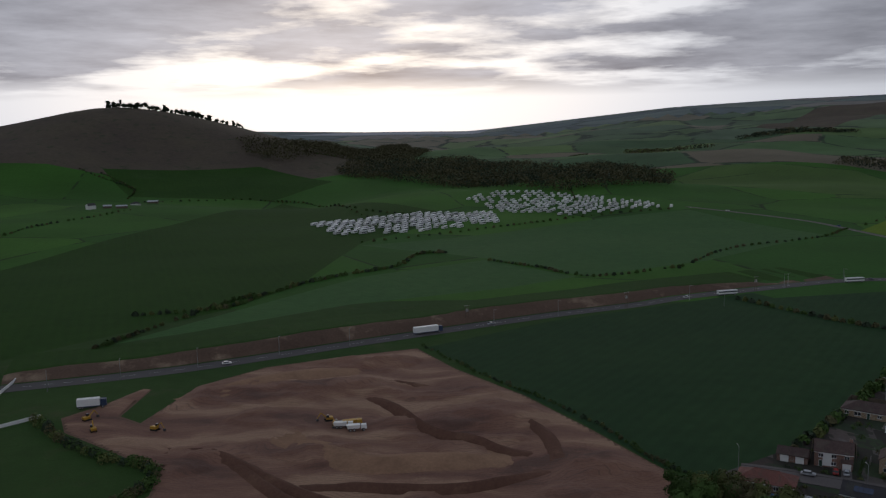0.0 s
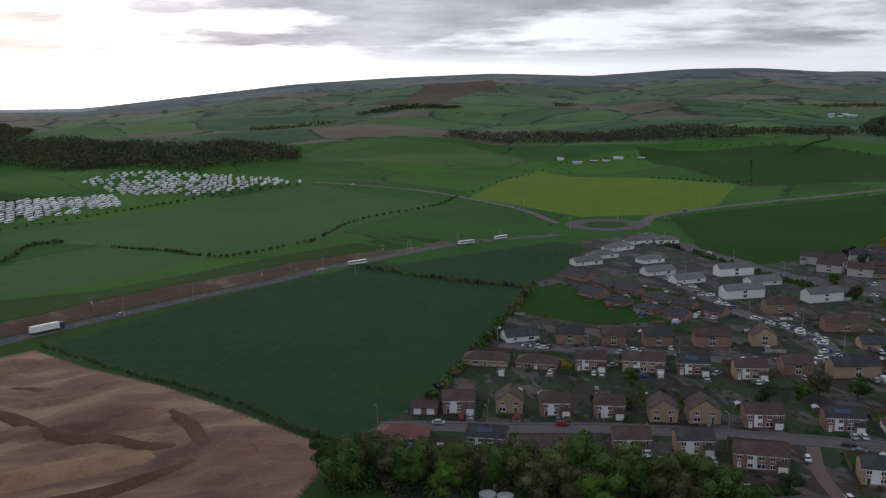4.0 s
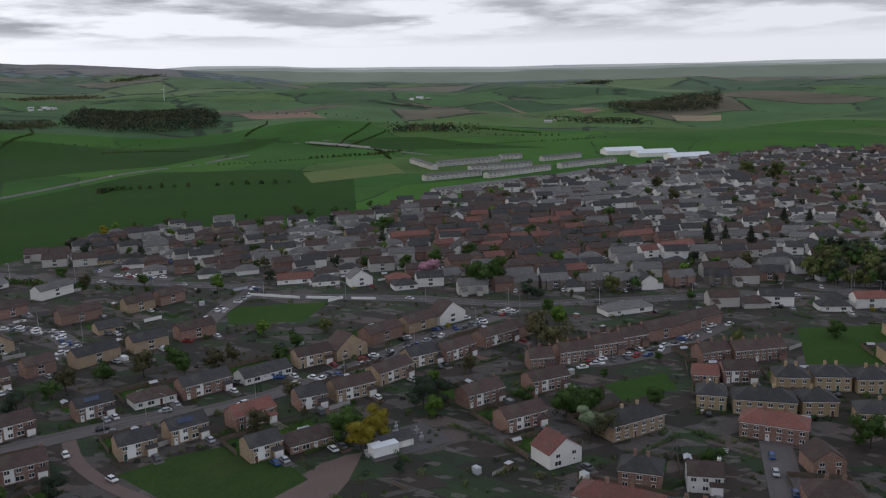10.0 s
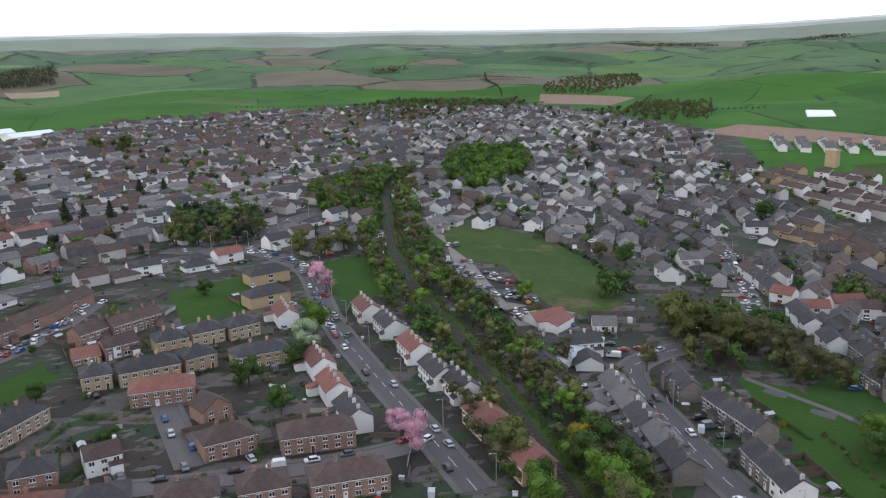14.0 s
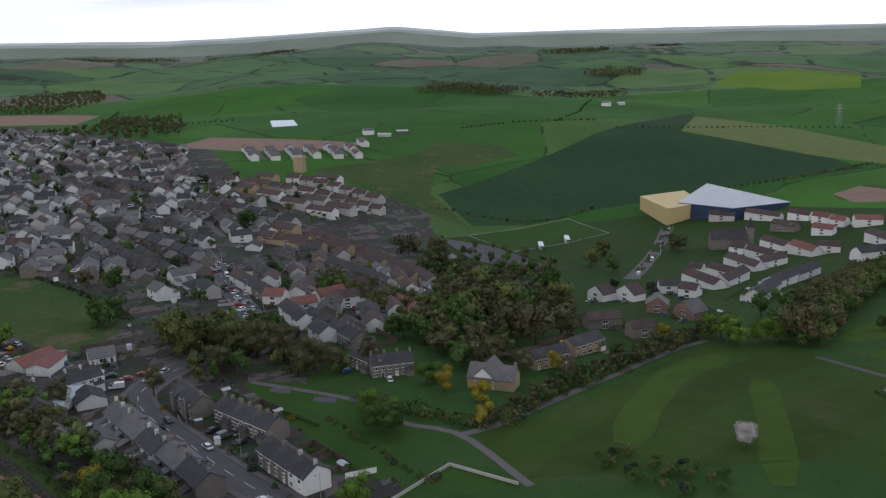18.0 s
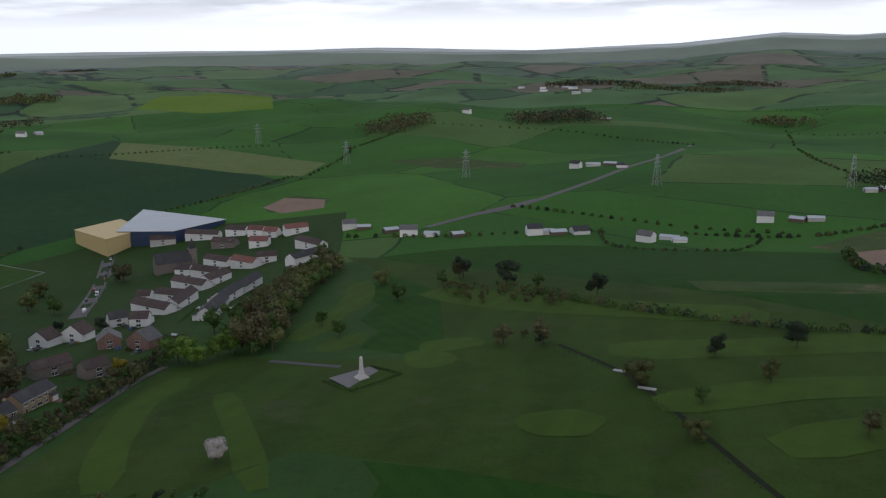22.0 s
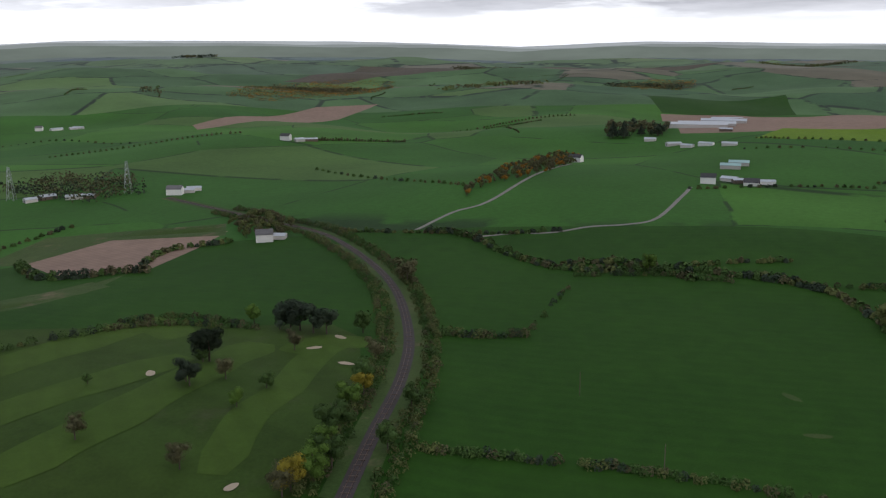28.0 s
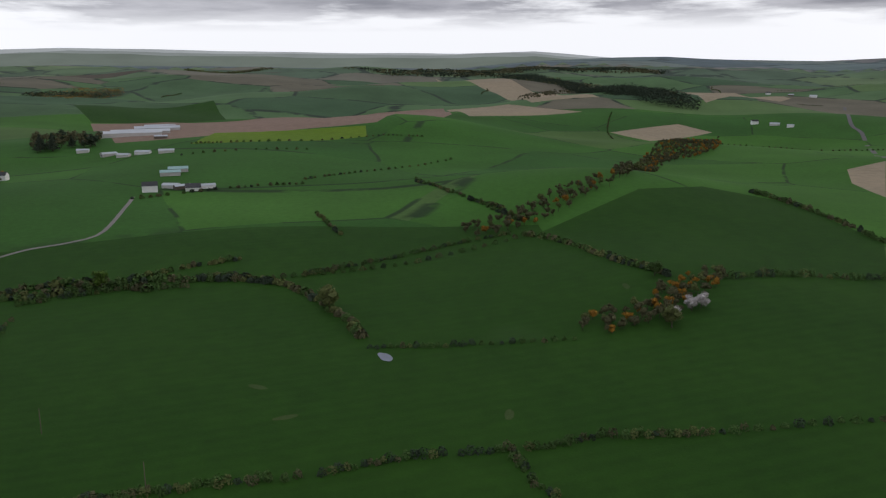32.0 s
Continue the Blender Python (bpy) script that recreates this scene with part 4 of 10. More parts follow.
HEDGES.append((2.2, 2.2, [(-229, 31), (-238, 56)]))
HEDGES.append((2.2, 2.4, [(-236, 60), (-238, 89), (-245, 141)]))
HEDGES.append((2.0, 2.0, [(-319, -18), (-320, 14), (-323, 61)]))
HEDGES.append((3.0, 3.0, [(-397, -192), (-413, -173), (-415, -152), (-416, -115), (-412, -70), (-383, -45), (-353, -28), (-331, -22)]))
HEDGES.append((2.4, 2.4, [(-416, -113), (-423, -93), (-415, -71)]))
HEDGES.append((2.5, 2.5, [(-419, -70), (-441, -11), (-495, 64)]))
HEDGES.append((2.4, 2.6, [(-492, 73), (-430, 104), (-398, 119)]))
HEDGES.append((3.5, 3.5, [(-397, 143), (-407, 182), (-407, 229)]))
HEDGES.append((3, 3.5, [(-617, 244), (-589, 260), (-543, 270), (-487, 272)]))
HEDGES.append((2, 2, [(-228, 26), (-211, 29), (-201, 34)]))
HEDGES.append((2, 2, [(-560, -64), (-502, -44)]))
HEDGES.append((2, 2.2, [(-682, 2), (-616, 27), (-537, 59)]))
HEDGES.append((2.2, 2.4, [(-180, -128), (-189, -112), (-197, -95)]))
HEDGES.append((2.2, 2.4, [(-200, -89), (-208, -69), (-214, -40)]))
HEDGES.append((2.5, 2.6, [(-427, -263), (-402, -227), (-390, -187), (-404, -154), (-434, -121), (-450, -92)]))
HEDGES.append((3, 3, [(-273, -183), (-279, -167), (-290, -155)]))
HEDGES.append((2, 2.2, [(-293, -156), (-360, -171)]))
HEDGES.append((3, 3, [(-383, -178), (-400, -146), (-407, -110)]))
HEDGES.append((2.2, 2.4, [(-403, -342), (-418, -302), (-437, -257), (-461, -225)]))
HEDGES.append((2.4, 2.4, [(-205, -290), (-226, -279), (-234, -256)]))
HEDGES.append((2.2, 2.2, [(-603, -544), (-562, -423), (-539, -336)]))
HEDGES.append((2.2, 2.2, [(-614, -198), (-666, -140), (-692, -84)]))
HEDGES.append((2.0, 2.0, [(-836, -220), (-887, -108)]))
HEDGES.append((3.5, 3.5, [(-71, -382), (-91, -349), (-116, -318), (-153, -292)]))
HEDGES.append((2.6, 3, [(-153, -292), (-195, -284), (-216, -272), (-233, -244)]))
HEDGES.append((2.4, 2.4, [(28, -610), (-52, -559), (-146, -552)]))
HEDGES.append((2.4, 2.4, [(-199, -540), (-266, -510), (-336, -522)]))
HEDGES.append((2, 1.5, [(-143, -544), (-145, -500), (-205, -480), (-240, -516)]))
HEDGES.append((4, 4, [(-256, -448), (-240, -395), (-275, -366)]))
HEDGES.append((3, 3, [(-282, -377), (-314, -398), (-351, -385)]))
HEDGES.append((2.4, 2.6, [(-636, -1323), (-434, -860), (-396, -694)]))
HEDGES.append((2.2, 2.2, [(-82, -1225), (-221, -1139), (-306, -1037), (-365, -985)]))
HEDGES.append((2, 2, [(-617, -1262), (-692, -1145), (-676, -912)]))
HEDGES.append((2.4, 2.4, [(-102, -642), (-170, -586), (-256, -525)]))
HEDGES.append((2.2, 2.2, [(-175, 492), (-128, 511), (-114, 545), (-95, 582)]))
HEDGES.append((2.2, 2.0, [(-254, 1331), (-181, 1295), (-82, 1016)]))
HEDGES.append((2.5, 2.2, [(-414, 819), (-412, 939), (-382, 1079)]))
HEDGES.append((2.5, 2.5, [(-563, 1470), (-487, 1400), (-472, 1326)]))
HEDGES.append((2.2, 2.2, [(-71, 804), (50, 893), (137, 931), (278, 1000)]))
HEDGES.append((2.2, 2.4, [(179, 510), (208, 455), (238, 414)]))
HEDGES.append((3, 3.5, [(248, 420), (186, 348), (150, 306), (110, 265)]))
HEDGES.append((2, 2, [(408, 845), (701, 1165)]))
HEDGES.append((2, 2, [(723, 924), (750, 798)]))
HEDGES.append((2, 2, [(941, 977), (736, 762)]))
HEDGES.append((3, 4, [(710, 562), (745, 552), (815, 411)]))
HEDGES.append((2, 2.2, [(788, 1254), (939, 1233)]))
HEDGES.append((2, 2, [(1080, 1246), (1138, 1007), (1377, 930)]))
HEDGES.append((2.2, 2.4, [(1814, 1001), (1603, 632), (1642, 419)]))
HEDGES.append((2, 2.4, [(1474, 638), (1435, 366), (1442, 231)]))
HEDGES.append((2.5, 3, [(1082, 519), (1125, 444), (1175, 413)]))
HEDGES.append((3, 3, [(395, 501), (386, 429), (374, 359), (372, 310)]))
HEDGES.append((1.6, 1.8, [(372, 331), (380, 216)]))
HEDGES.append((2, 2.4, [(378, -599), (306, -621), (279, -688)]))
HEDGES.append((2, 2.2, [(190, -789), (137, -839), (88, -907)]))
HEDGES.append((2, 2, [(531, -897), (488, -960), (417, -1026)]))
HEDGES.append((2, 2.4, [(77, -889), (36, -1006), (33, -1085)]))
HEDGES.append((1.6, 1.6, [(158, -189), (115, -171), (108, -172)]))
HEDGES.append((1.8, 2, [(420, -250), (364, -245), (302, -232)]))
HEDGES.append((9, 4.5, [(71, 226), (92, 215), (116, 204), (141, 189), (160, 171)]))
HEDGES.append((9, 4.5, [(66, 222), (86, 209), (111, 196), (135, 181), (155, 162)]))
HEDGES.append((6, 3.5, [(265, -131), (220, -135), (171, -129), (146, -122)]))
HEDGES.append((7, 4, [(160, -205), (120, -208), (111, -225), (104, -270), (91, -331)]))
HEDGES.append((5, 4, [(222, -366), (288, -454), (336, -476)]))
HEDGES.append((3.0, 3.0, [(-152, 312), (-130, 289), (-110, 271), (-95, 265), (-88, 254), (-91, 240), (-97, 228)]))
HEDGES.append((1.6, 1.4, [(-8, 412), (17, 363), (37, 332), (55, 298), (68, 263), (76, 250)]))
HEDGES.append((2.5, 2.5, [(-602, 1474), (-510, 1418), (-484, 1392)]))
HEDGES.append((2.5, 2.5, [(-271, 1337), (-191, 1312), (-88, 1079), (23, 1027)]))
HEDGES.append((2.5, 2.5, [(-98, 580), (-68, 620), (-33, 653), (-17, 716), (6, 722)]))
HEDGES.append((2.5, 2.2, [(-170, 418), (-157, 451), (-133, 520), (-118, 549)]))
HEDGES.append((2.0, 2.0, [(41, 676), (73, 640), (108, 598), (177, 630)]))
HEDGES.append((2.0, 2.0, [(175, 625), (245, 719), (345, 782), (400, 844)]))
HEDGES.append((2.5, 2.5, [(-436, 1296), (-289, 1342)]))
HEDGES.append((4, 3.2, [(-426, -296), (-426, -267), (-399, -218), (-393, -177), (-409, -157), (-402, -126)]))
HEDGES.append((2.5, 2.4, [(-426, -55), (-439, -35), (-456, -12), (-482, 22), (-500, 54)]))
HEDGES.append((3, 2.6, [(-499, 63), (-473, 84), (-434, 99), (-412, 110)]))
HEDGES.append((2.4, 2.4, [(-587, 37), (-562, 53), (-529, 64)]))
HEDGES.append((2, 2, [(-700, 1), (-617, 25)]))
HEDGES.append((2.2, 2.0, [(-916, -230), (-933, -172), (-1032, -55), (-1036, 10)]))
HEDGES.append((2, 1.8, [(-709, -89), (-767, -41), (-891, 38)]))
TREES = []
TREES.append(('olive', [(68, 222, 1.1), (75, 220, 1.1), (82, 215, 1.2), (90, 210, 1.2), (96, 204, 1.2), (111, 196, 1.2), (118, 190, 1.3), (135, 181, 1.2), (149, 169, 1.2), (140, 172, 1.3)]))
TREES.append(('green', [(70, 219, 1.0), (84, 208, 1.1), (105, 198, 1.2), (126, 185, 1.3), (135, 174, 1.2), (150, 160, 1.1), (149, 151, 1.0)]))
TREES.append(('brown', [(78, 214, 1.1), (101, 199, 1.1), (118, 181, 1.2), (139, 164, 1.2), (110, 186, 1.2)]))
TREES.append(('fresh', [(91, 201, 1.0), (121, 174, 1.1)]))
TREES.append(('green', [(65, 221, 1.1), (76, 222, 1.1), (66, 214, 1.1)]))
TREES.append(('gold', [(176, 275, 0.5), (220, 92, 0.9), (226, 90, 0.9), (508, 401, 0.6)]))
TREES.append(('brown', [(175, 232, 0.7), (274, 172, 0.9), (260, 194, 1.0), (240, 212, 0.8)]))
TREES.append(('green', [(188, 250, 0.7), (269, 186, 0.9), (232, 211, 0.7), (286, 151, 0.7), (166, 325, 0.5), (250, 204, 0.8)]))
TREES.append(('dark', [(458, 388, 0.8), (436, 360, 0.8), (435, 394, 0.6), (258, 85, 1.0), (261, 81, 0.9)]))
TREES.append(('green', [(226, 99, 1.0), (411, 105, 1.4), (425, 100, 1.3), (446, 156, 0.8), (465, 145, 0.8), (556, 208, 1.2), (259, 38, 0.9), (486, 129, 0.9), (450, 181, 0.7), (631, 64, 1.1), (472, 264, 0.7), (391, 340, 0.7)]))
TREES.append(('gold', [(221, 91, 0.8), (232, 91, 0.7)]))
TREES.append(('pink', [(435, 142, 0.9), (444, 139, 0.8)]))
TREES.append(('pale', [(248, 28, 0.9)]))
TREES.append(('pink', [(372, -106, 0.9), (352, -104, 0.9), (210, -81, 0.7), (196, -80, 0.8)]))
TREES.append(('pale', [(288, -76, 1.0), (248, 29, 0.9)]))
TREES.append(('fresh', [(299, -84, 1.1)]))
TREES.append(('green', [(259, -50, 1.0), (370, -55, 0.8), (259, 38, 1.0), (262, 32, 0.9), (232, -6, 0.7), (168, -116, 1.0), (304, -222, 1.1), (344, -256, 1.2), (269, -68, 0.8), (234, -54, 0.9), (378, 64, 0.6), (676, -375, 1.4), (608, -304, 1.4), (569, -268, 1.3)]))
TREES.append(('spruce', [(562, -5, 1.2), (549, -15, 1.2), (552, -30, 1.2), (644, -56, 1.0), (638, -72, 1.0)]))
TREES.append(('brown', [(332, 61, 1.2), (322, 52, 1.1), (482, -60, 1.2), (810, 39, 1.2), (734, 22, 1.2)]))
TREES.append(('olive', [(931, -42, 1.6), (894, -69, 1.6), (536, -164, 1.3), (496, -68, 1.4), (481, -85, 1.4), (419, -110, 1.2), (419, -134, 1.2), (410, -121, 1.2)]))
TREES.append(('olive', [(240, -209, 1.1), (230, -210, 1.1), (230, -222, 1.2), (249, -222, 1.0), (220, -222, 1.1), (261, -220, 1.1), (229, -236, 1.0)]))
TREES.append(('brown', [(218, -202, 1.0), (209, -225, 1.1), (191, -215, 1.0), (185, -224, 1.0), (219, -174, 0.9)]))
TREES.append(('fresh', [(152, -112, 1.1), (144, -112, 1.0), (118, -149, 0.9), (149, -196, 0.9), (140, -195, 0.9), (171, -115, 0.8)]))
TREES.append(('gold', [(175, -120, 0.8), (142, -228, 0.7)]))
TREES.append(('green', [(241, -254, 0.8), (298, -215, 1.0), (308, -218, 0.9)]))
TREES.append(('brown', [(205, -342, 1.5), (180, -325, 1.6), (150, -294, 1.6), (138, -289, 1.6), (136, -308, 1.5), (140, -256, 1.2), (176, -234, 1.0), (219, -222, 1.3), (196, -225, 1.2), (288, -454, 1.5), (310, -455, 1.5), (170, -578, 1.4)]))
TREES.append(('olive', [(176, -304, 1.5), (171, -330, 1.6), (155, -349, 1.5), (215, -552, 1.2), (210, -374, 1.5), (242, -211, 1.3), (230, -210, 1.2), (249, -208, 1.3), (228, -218, 1.3), (206, -510, 1.2)]))
TREES.append(('green', [(182, -300, 1.4), (164, -332, 1.4), (179, -388, 1.4), (191, -276, 1.0), (179, -272, 1.0), (195, -274, 0.9), (184, -491, 1.0), (322, -344, 0.9), (141, -188, 0.9), (135, -188, 0.9), (418, -421, 1.3)]))
TREES.append(('fresh', [(80, -338, 1.1), (75, -334, 1.0), (64, -335, 1.0), (59, -340, 1.0), (70, -327, 0.8), (151, -232, 0.9)]))
TREES.append(('dark', [(186, -385, 0.9), (180, -379, 0.9), (160, -431, 0.7), (138, -425, 0.7), (315, -332, 0.8)]))
TREES.append(('gold', [(100, -329, 0.7), (118, -265, 0.7), (126, -225, 0.7), (116, -209, 0.7)]))
TREES.append(('brown', [(51, -339, 1.5), (52, -369, 1.4), (54, -406, 1.4), (44, -359, 1.3), (126, -255, 0.8), (109, -255, 0.8)]))
TREES.append(('white', [(45, -227, 0.65)]))
TREES.append(('brown', [(-46, -305, 0.9), (-59, -300, 0.8), (-42, -436, 0.8), (-55, -311, 0.4), (-79, -249, 0.9)]))
TREES.append(('green', [(-10, -402, 0.9), (25, -371, 0.7), (16, -346, 0.6), (-32, -425, 0.6), (-76, -397, 0.6), (-93, -230, 0.5)]))
TREES.append(('dark', [(-44, -436, 1.0), (-63, -411, 1.1), (-95, -360, 1.0), (-142, -273, 0.8), (-112, -269, 0.6), (-170, -208, 0.9), (-192, -224, 1.1), (-60, -300, 0.5)]))
TREES.append(('olive', [(-79, -248, 0.9), (-1, -443, 0.8), (-119, -243, 0.6), (-82, -207, 0.6)]))
TREES.append(('dark', [(-172, -212, 0.75), (-192, -224, 1.1), (-238, -236, 0.9), (-243, -235, 1.1), (-242, -229, 1.2), (-243, -223, 1.2), (-245, -218, 1.0), (-193, -228, 0.8)]))
TREES.append(('fresh', [(-237, -249, 0.6), (-190, -160, 0.8), (-158, -143, 0.9), (-149, -138, 0.9), (-167, -184, 0.5), (-404, -148, 0.9)]))
TREES.append(('green', [(-172, -150, 1.0), (-208, -170, 0.9), (-157, -139, 0.9), (-190, -225, 0.5), (-184, -189, 0.5), (-153, -235, 0.4), (-255, -208, 0.8), (-203, -147, 0.7), (-174, -134, 0.7)]))
TREES.append(('gold', [(-201, -164, 0.7), (-142, -139, 0.8)]))
TREES.append(('brown', [(-132, -167, 0.7), (-230, -182, 0.9), (-126, -201, 0.6), (-331, -242, 1.1), (-182, -205, 0.6), (-221, -212, 0.7), (-139, -139, 0.8)]))
TREES.append(('spruce', [(-910, -383, 1.6), (-912, -371, 1.6), (-930, -358, 1.2), (-933, -339, 1.2)]))
TREES.append(('olive', [(-404, -148, 0.9), (-369, -38, 1.0), (-333, 102, 0.8)]))
TREES.append(('white', [(-339, 104, 0.7), (-352, 116, 0.7), (-355, 121, 0.6)]))
TREES.append(('green', [(-373, -38, 0.9), (-399, 113, 0.6)]))
SPOTS = {
    'farm_a': [(-900, -336), (-873, -301), (-859, -282), (-868, -266), (-864, -242), (-975, -278)],
    'farm_b': [(-646, -195), (-663, -184), (-661, -175), (-656, -166), (-666, -157)],
    'farm_c': [(-722, -696), (-727, -680), (-738, -673)],
    'farm_d': [(-453, -559), (-463, -558), (-473, -560)],
    'farm_e': [(-1461, 575), (-1431, 597), (-1402, 611)],
    'farm_f': [(-2288, 932), (-2243, 973), (-1978, 910)],
    'farm_g': [(-190, -820), (-208, -825), (-224, -821), (-230, -802)],
    'farm_h': [(-261, -561), (-280, -554), (-291, -551)],
    'farm_i': [(-166, -519), (-183, -525), (-186, -516)],
    'farm_j': [(-101, -548), (-109, -549), (-116, -546), (-131, -548)],
    'farm_k': [(-21, -582), (-36, -569), (-52, -559)],
    'farm_l': [(21, -635), (10, -626), (-9, -601)],
    'farm_m': [(-805, -1314), (-824, -1291), (-853, -1282)],
    'farm_n': [(-368, -1931), (-412, -1902), (-427, -1765), (-405, -1988), (-402, -1753)],
    'farm_o': [(808, 1286), (811, 1238), (839, 1231), (861, 1227), (886, 1227), (913, 1199)],
    'farm_p': [(1845, 1643), (1886, 1637), (1887, 1608)],
    'farm_q': [(1863, 1630), (1865, 1661), (1884, 1619)],
    'farm_r': [(2385, 804), (2428, 769), (1768, 305), (1823, 300), (2431, 795)],
    'farm_s': [(-436, 1094), (-420, 1107), (-401, 1105), (-429, 1236), (-422, 1291)],
    'farm_t': [(-801, -1308), (-818, -1289), (-842, -1279)],
    'farm_u': [(-736, -345)],
    'farm_v': [(-372, -627), (-386, -627), (-398, -610), (-406, -605)],
    'farm_w': [(-362, -369), (-370, -368)],
    'farm_x': [(605, -809), (582, -809), (577, -837)],
    'farm_y': [(472, -1206), (460, -1233)],
    'farm_z': [(-137, -1322), (-329, -1240), (-328, -1978), (-399, -1943), (-418, -1854), (-356, -1859)],
    'pylons': [(33, -959), (-83, -806), (-229, -695), (-367, -644)],
    'turbine': [(2150, 1457)],
    'monument': [(6, -286)],
    'kirk': [(141, -594)],
    'lodge': [(128, -234)],
    'factory': [(246, -720), (200, -710), (128, -729)],
    'whiteshed': [(800, -851), (745, -852)],
    'tower': [(528, -601)],
    'school': [(1162, 102), (1138, 61), (1095, 18)],
    'bridge': [(1320, 628), (1227, 485)],
    'pond': [(-306, -19), (-309, -12), (-304, -8), (-301, -12)],
    'bunkers': [(-134, -151), (-171, -228), (-221, -188), (-228, -209), (-215, -255), (-245, -211)],
    'sandy': [(-385, 96), (-281, -54), (-255, -41), (-254, 28)],
    'greens': [(-229, -212), (-210, -267), (-241, -207)],
    'greens2': [(-27, -314), (15, -337), (-18, -299), (-51, -226)],
    'digger': [(-41, 306), (-38, 301), (-102, 299), (-131, 311), (-124, 299)],
    'dumper': [(-35, 298), (-30, 295), (-32, 300)],
    'trailers': [(-135, 326), (-139, 306), (-135, 302)],
    'lorry': [(-14, 435), (2, 442)],
    'buses': [(168, 522), (186, 526)],
    'buses2': [(265, 558), (279, 560), (304, 566), (318, 566)],
    'lamps0': [(-162, 348), (-138, 365), (-109, 381), (-76, 401), (-44, 415), (29, 452), (66, 473), (150, 511), (224, 548), (264, 556)],
    'lamps6': [(165, 493), (220, 544), (266, 562), (305, 569), (375, 582), (438, 606), (480, 611), (475, 590), (574, 661), (404, 726), (400, 622), (406, 711)],
    'masts': [(15, 463), (108, 492), (199, 536)],
    'flatroof': [(9, 214), (32, 209)],
    'tanks': [(99, 192), (102, 190)],
    'substation': [(220, 85), (228, 78), (222, 72)],
    'scrap': [(405, -191), (372, -184), (356, -169), (355, -174), (348, -184), (339, -182), (334, -184), (328, -171), (315, -172), (310, -176), (305, -181), (298, -161), (292, -169), (375, -174), (345, -175), (318, -179), (302, -176), (364, -176)],
    'parkpatch': [(188, -200), (170, -201)],
    'footstand': [(261, -552), (255, -584)],
    'polesfield': [(-245, -111), (-209, -70)],
    'whitewall': [(378, 215), (378, 188)],
    'whitewall2': [(379, 185), (381, 168)],
    'whitewall3': [(382, 162), (384, 150)],
    'boxes24': [(-111, -275)],
    'leftwall': [(-180, 344), (-184, 374)],
    'leftwall2': [(-160, 304), (-150, 315)],
    'siteroad': [(-132, 314), (-126, 341), (-119, 349)],
    'carpark': [(246, -178), (239, -179), (238, -185), (235, -172), (231, -182)],
    'bank_a': [(-30, 336), (-18, 319), (-3, 290), (11, 281), (22, 272), (30, 270)],
    'bank_b': [(4, 342), (25, 315), (36, 287), (37, 263)],
    'bank_c': [(-44, 246), (-30, 246), (-13, 243), (7, 243), (22, 250), (33, 257)],
    'bank_d': [(-56, 292), (-40, 277), (-24, 264), (-6, 265), (23, 267)],
    'bank_e': [(-93, 279), (-75, 275), (-57, 257), (-39, 240), (-20, 230)],
    'bank_f': [(-70, 270), (-63, 262), (-47, 240), (-31, 226)],
    'bank_g': [(-100, 330), (-85, 350), (-60, 365), (-35, 372)],
    'bank_h': [(-60, 330), (-40, 345), (-20, 352), (-5, 345)],
}

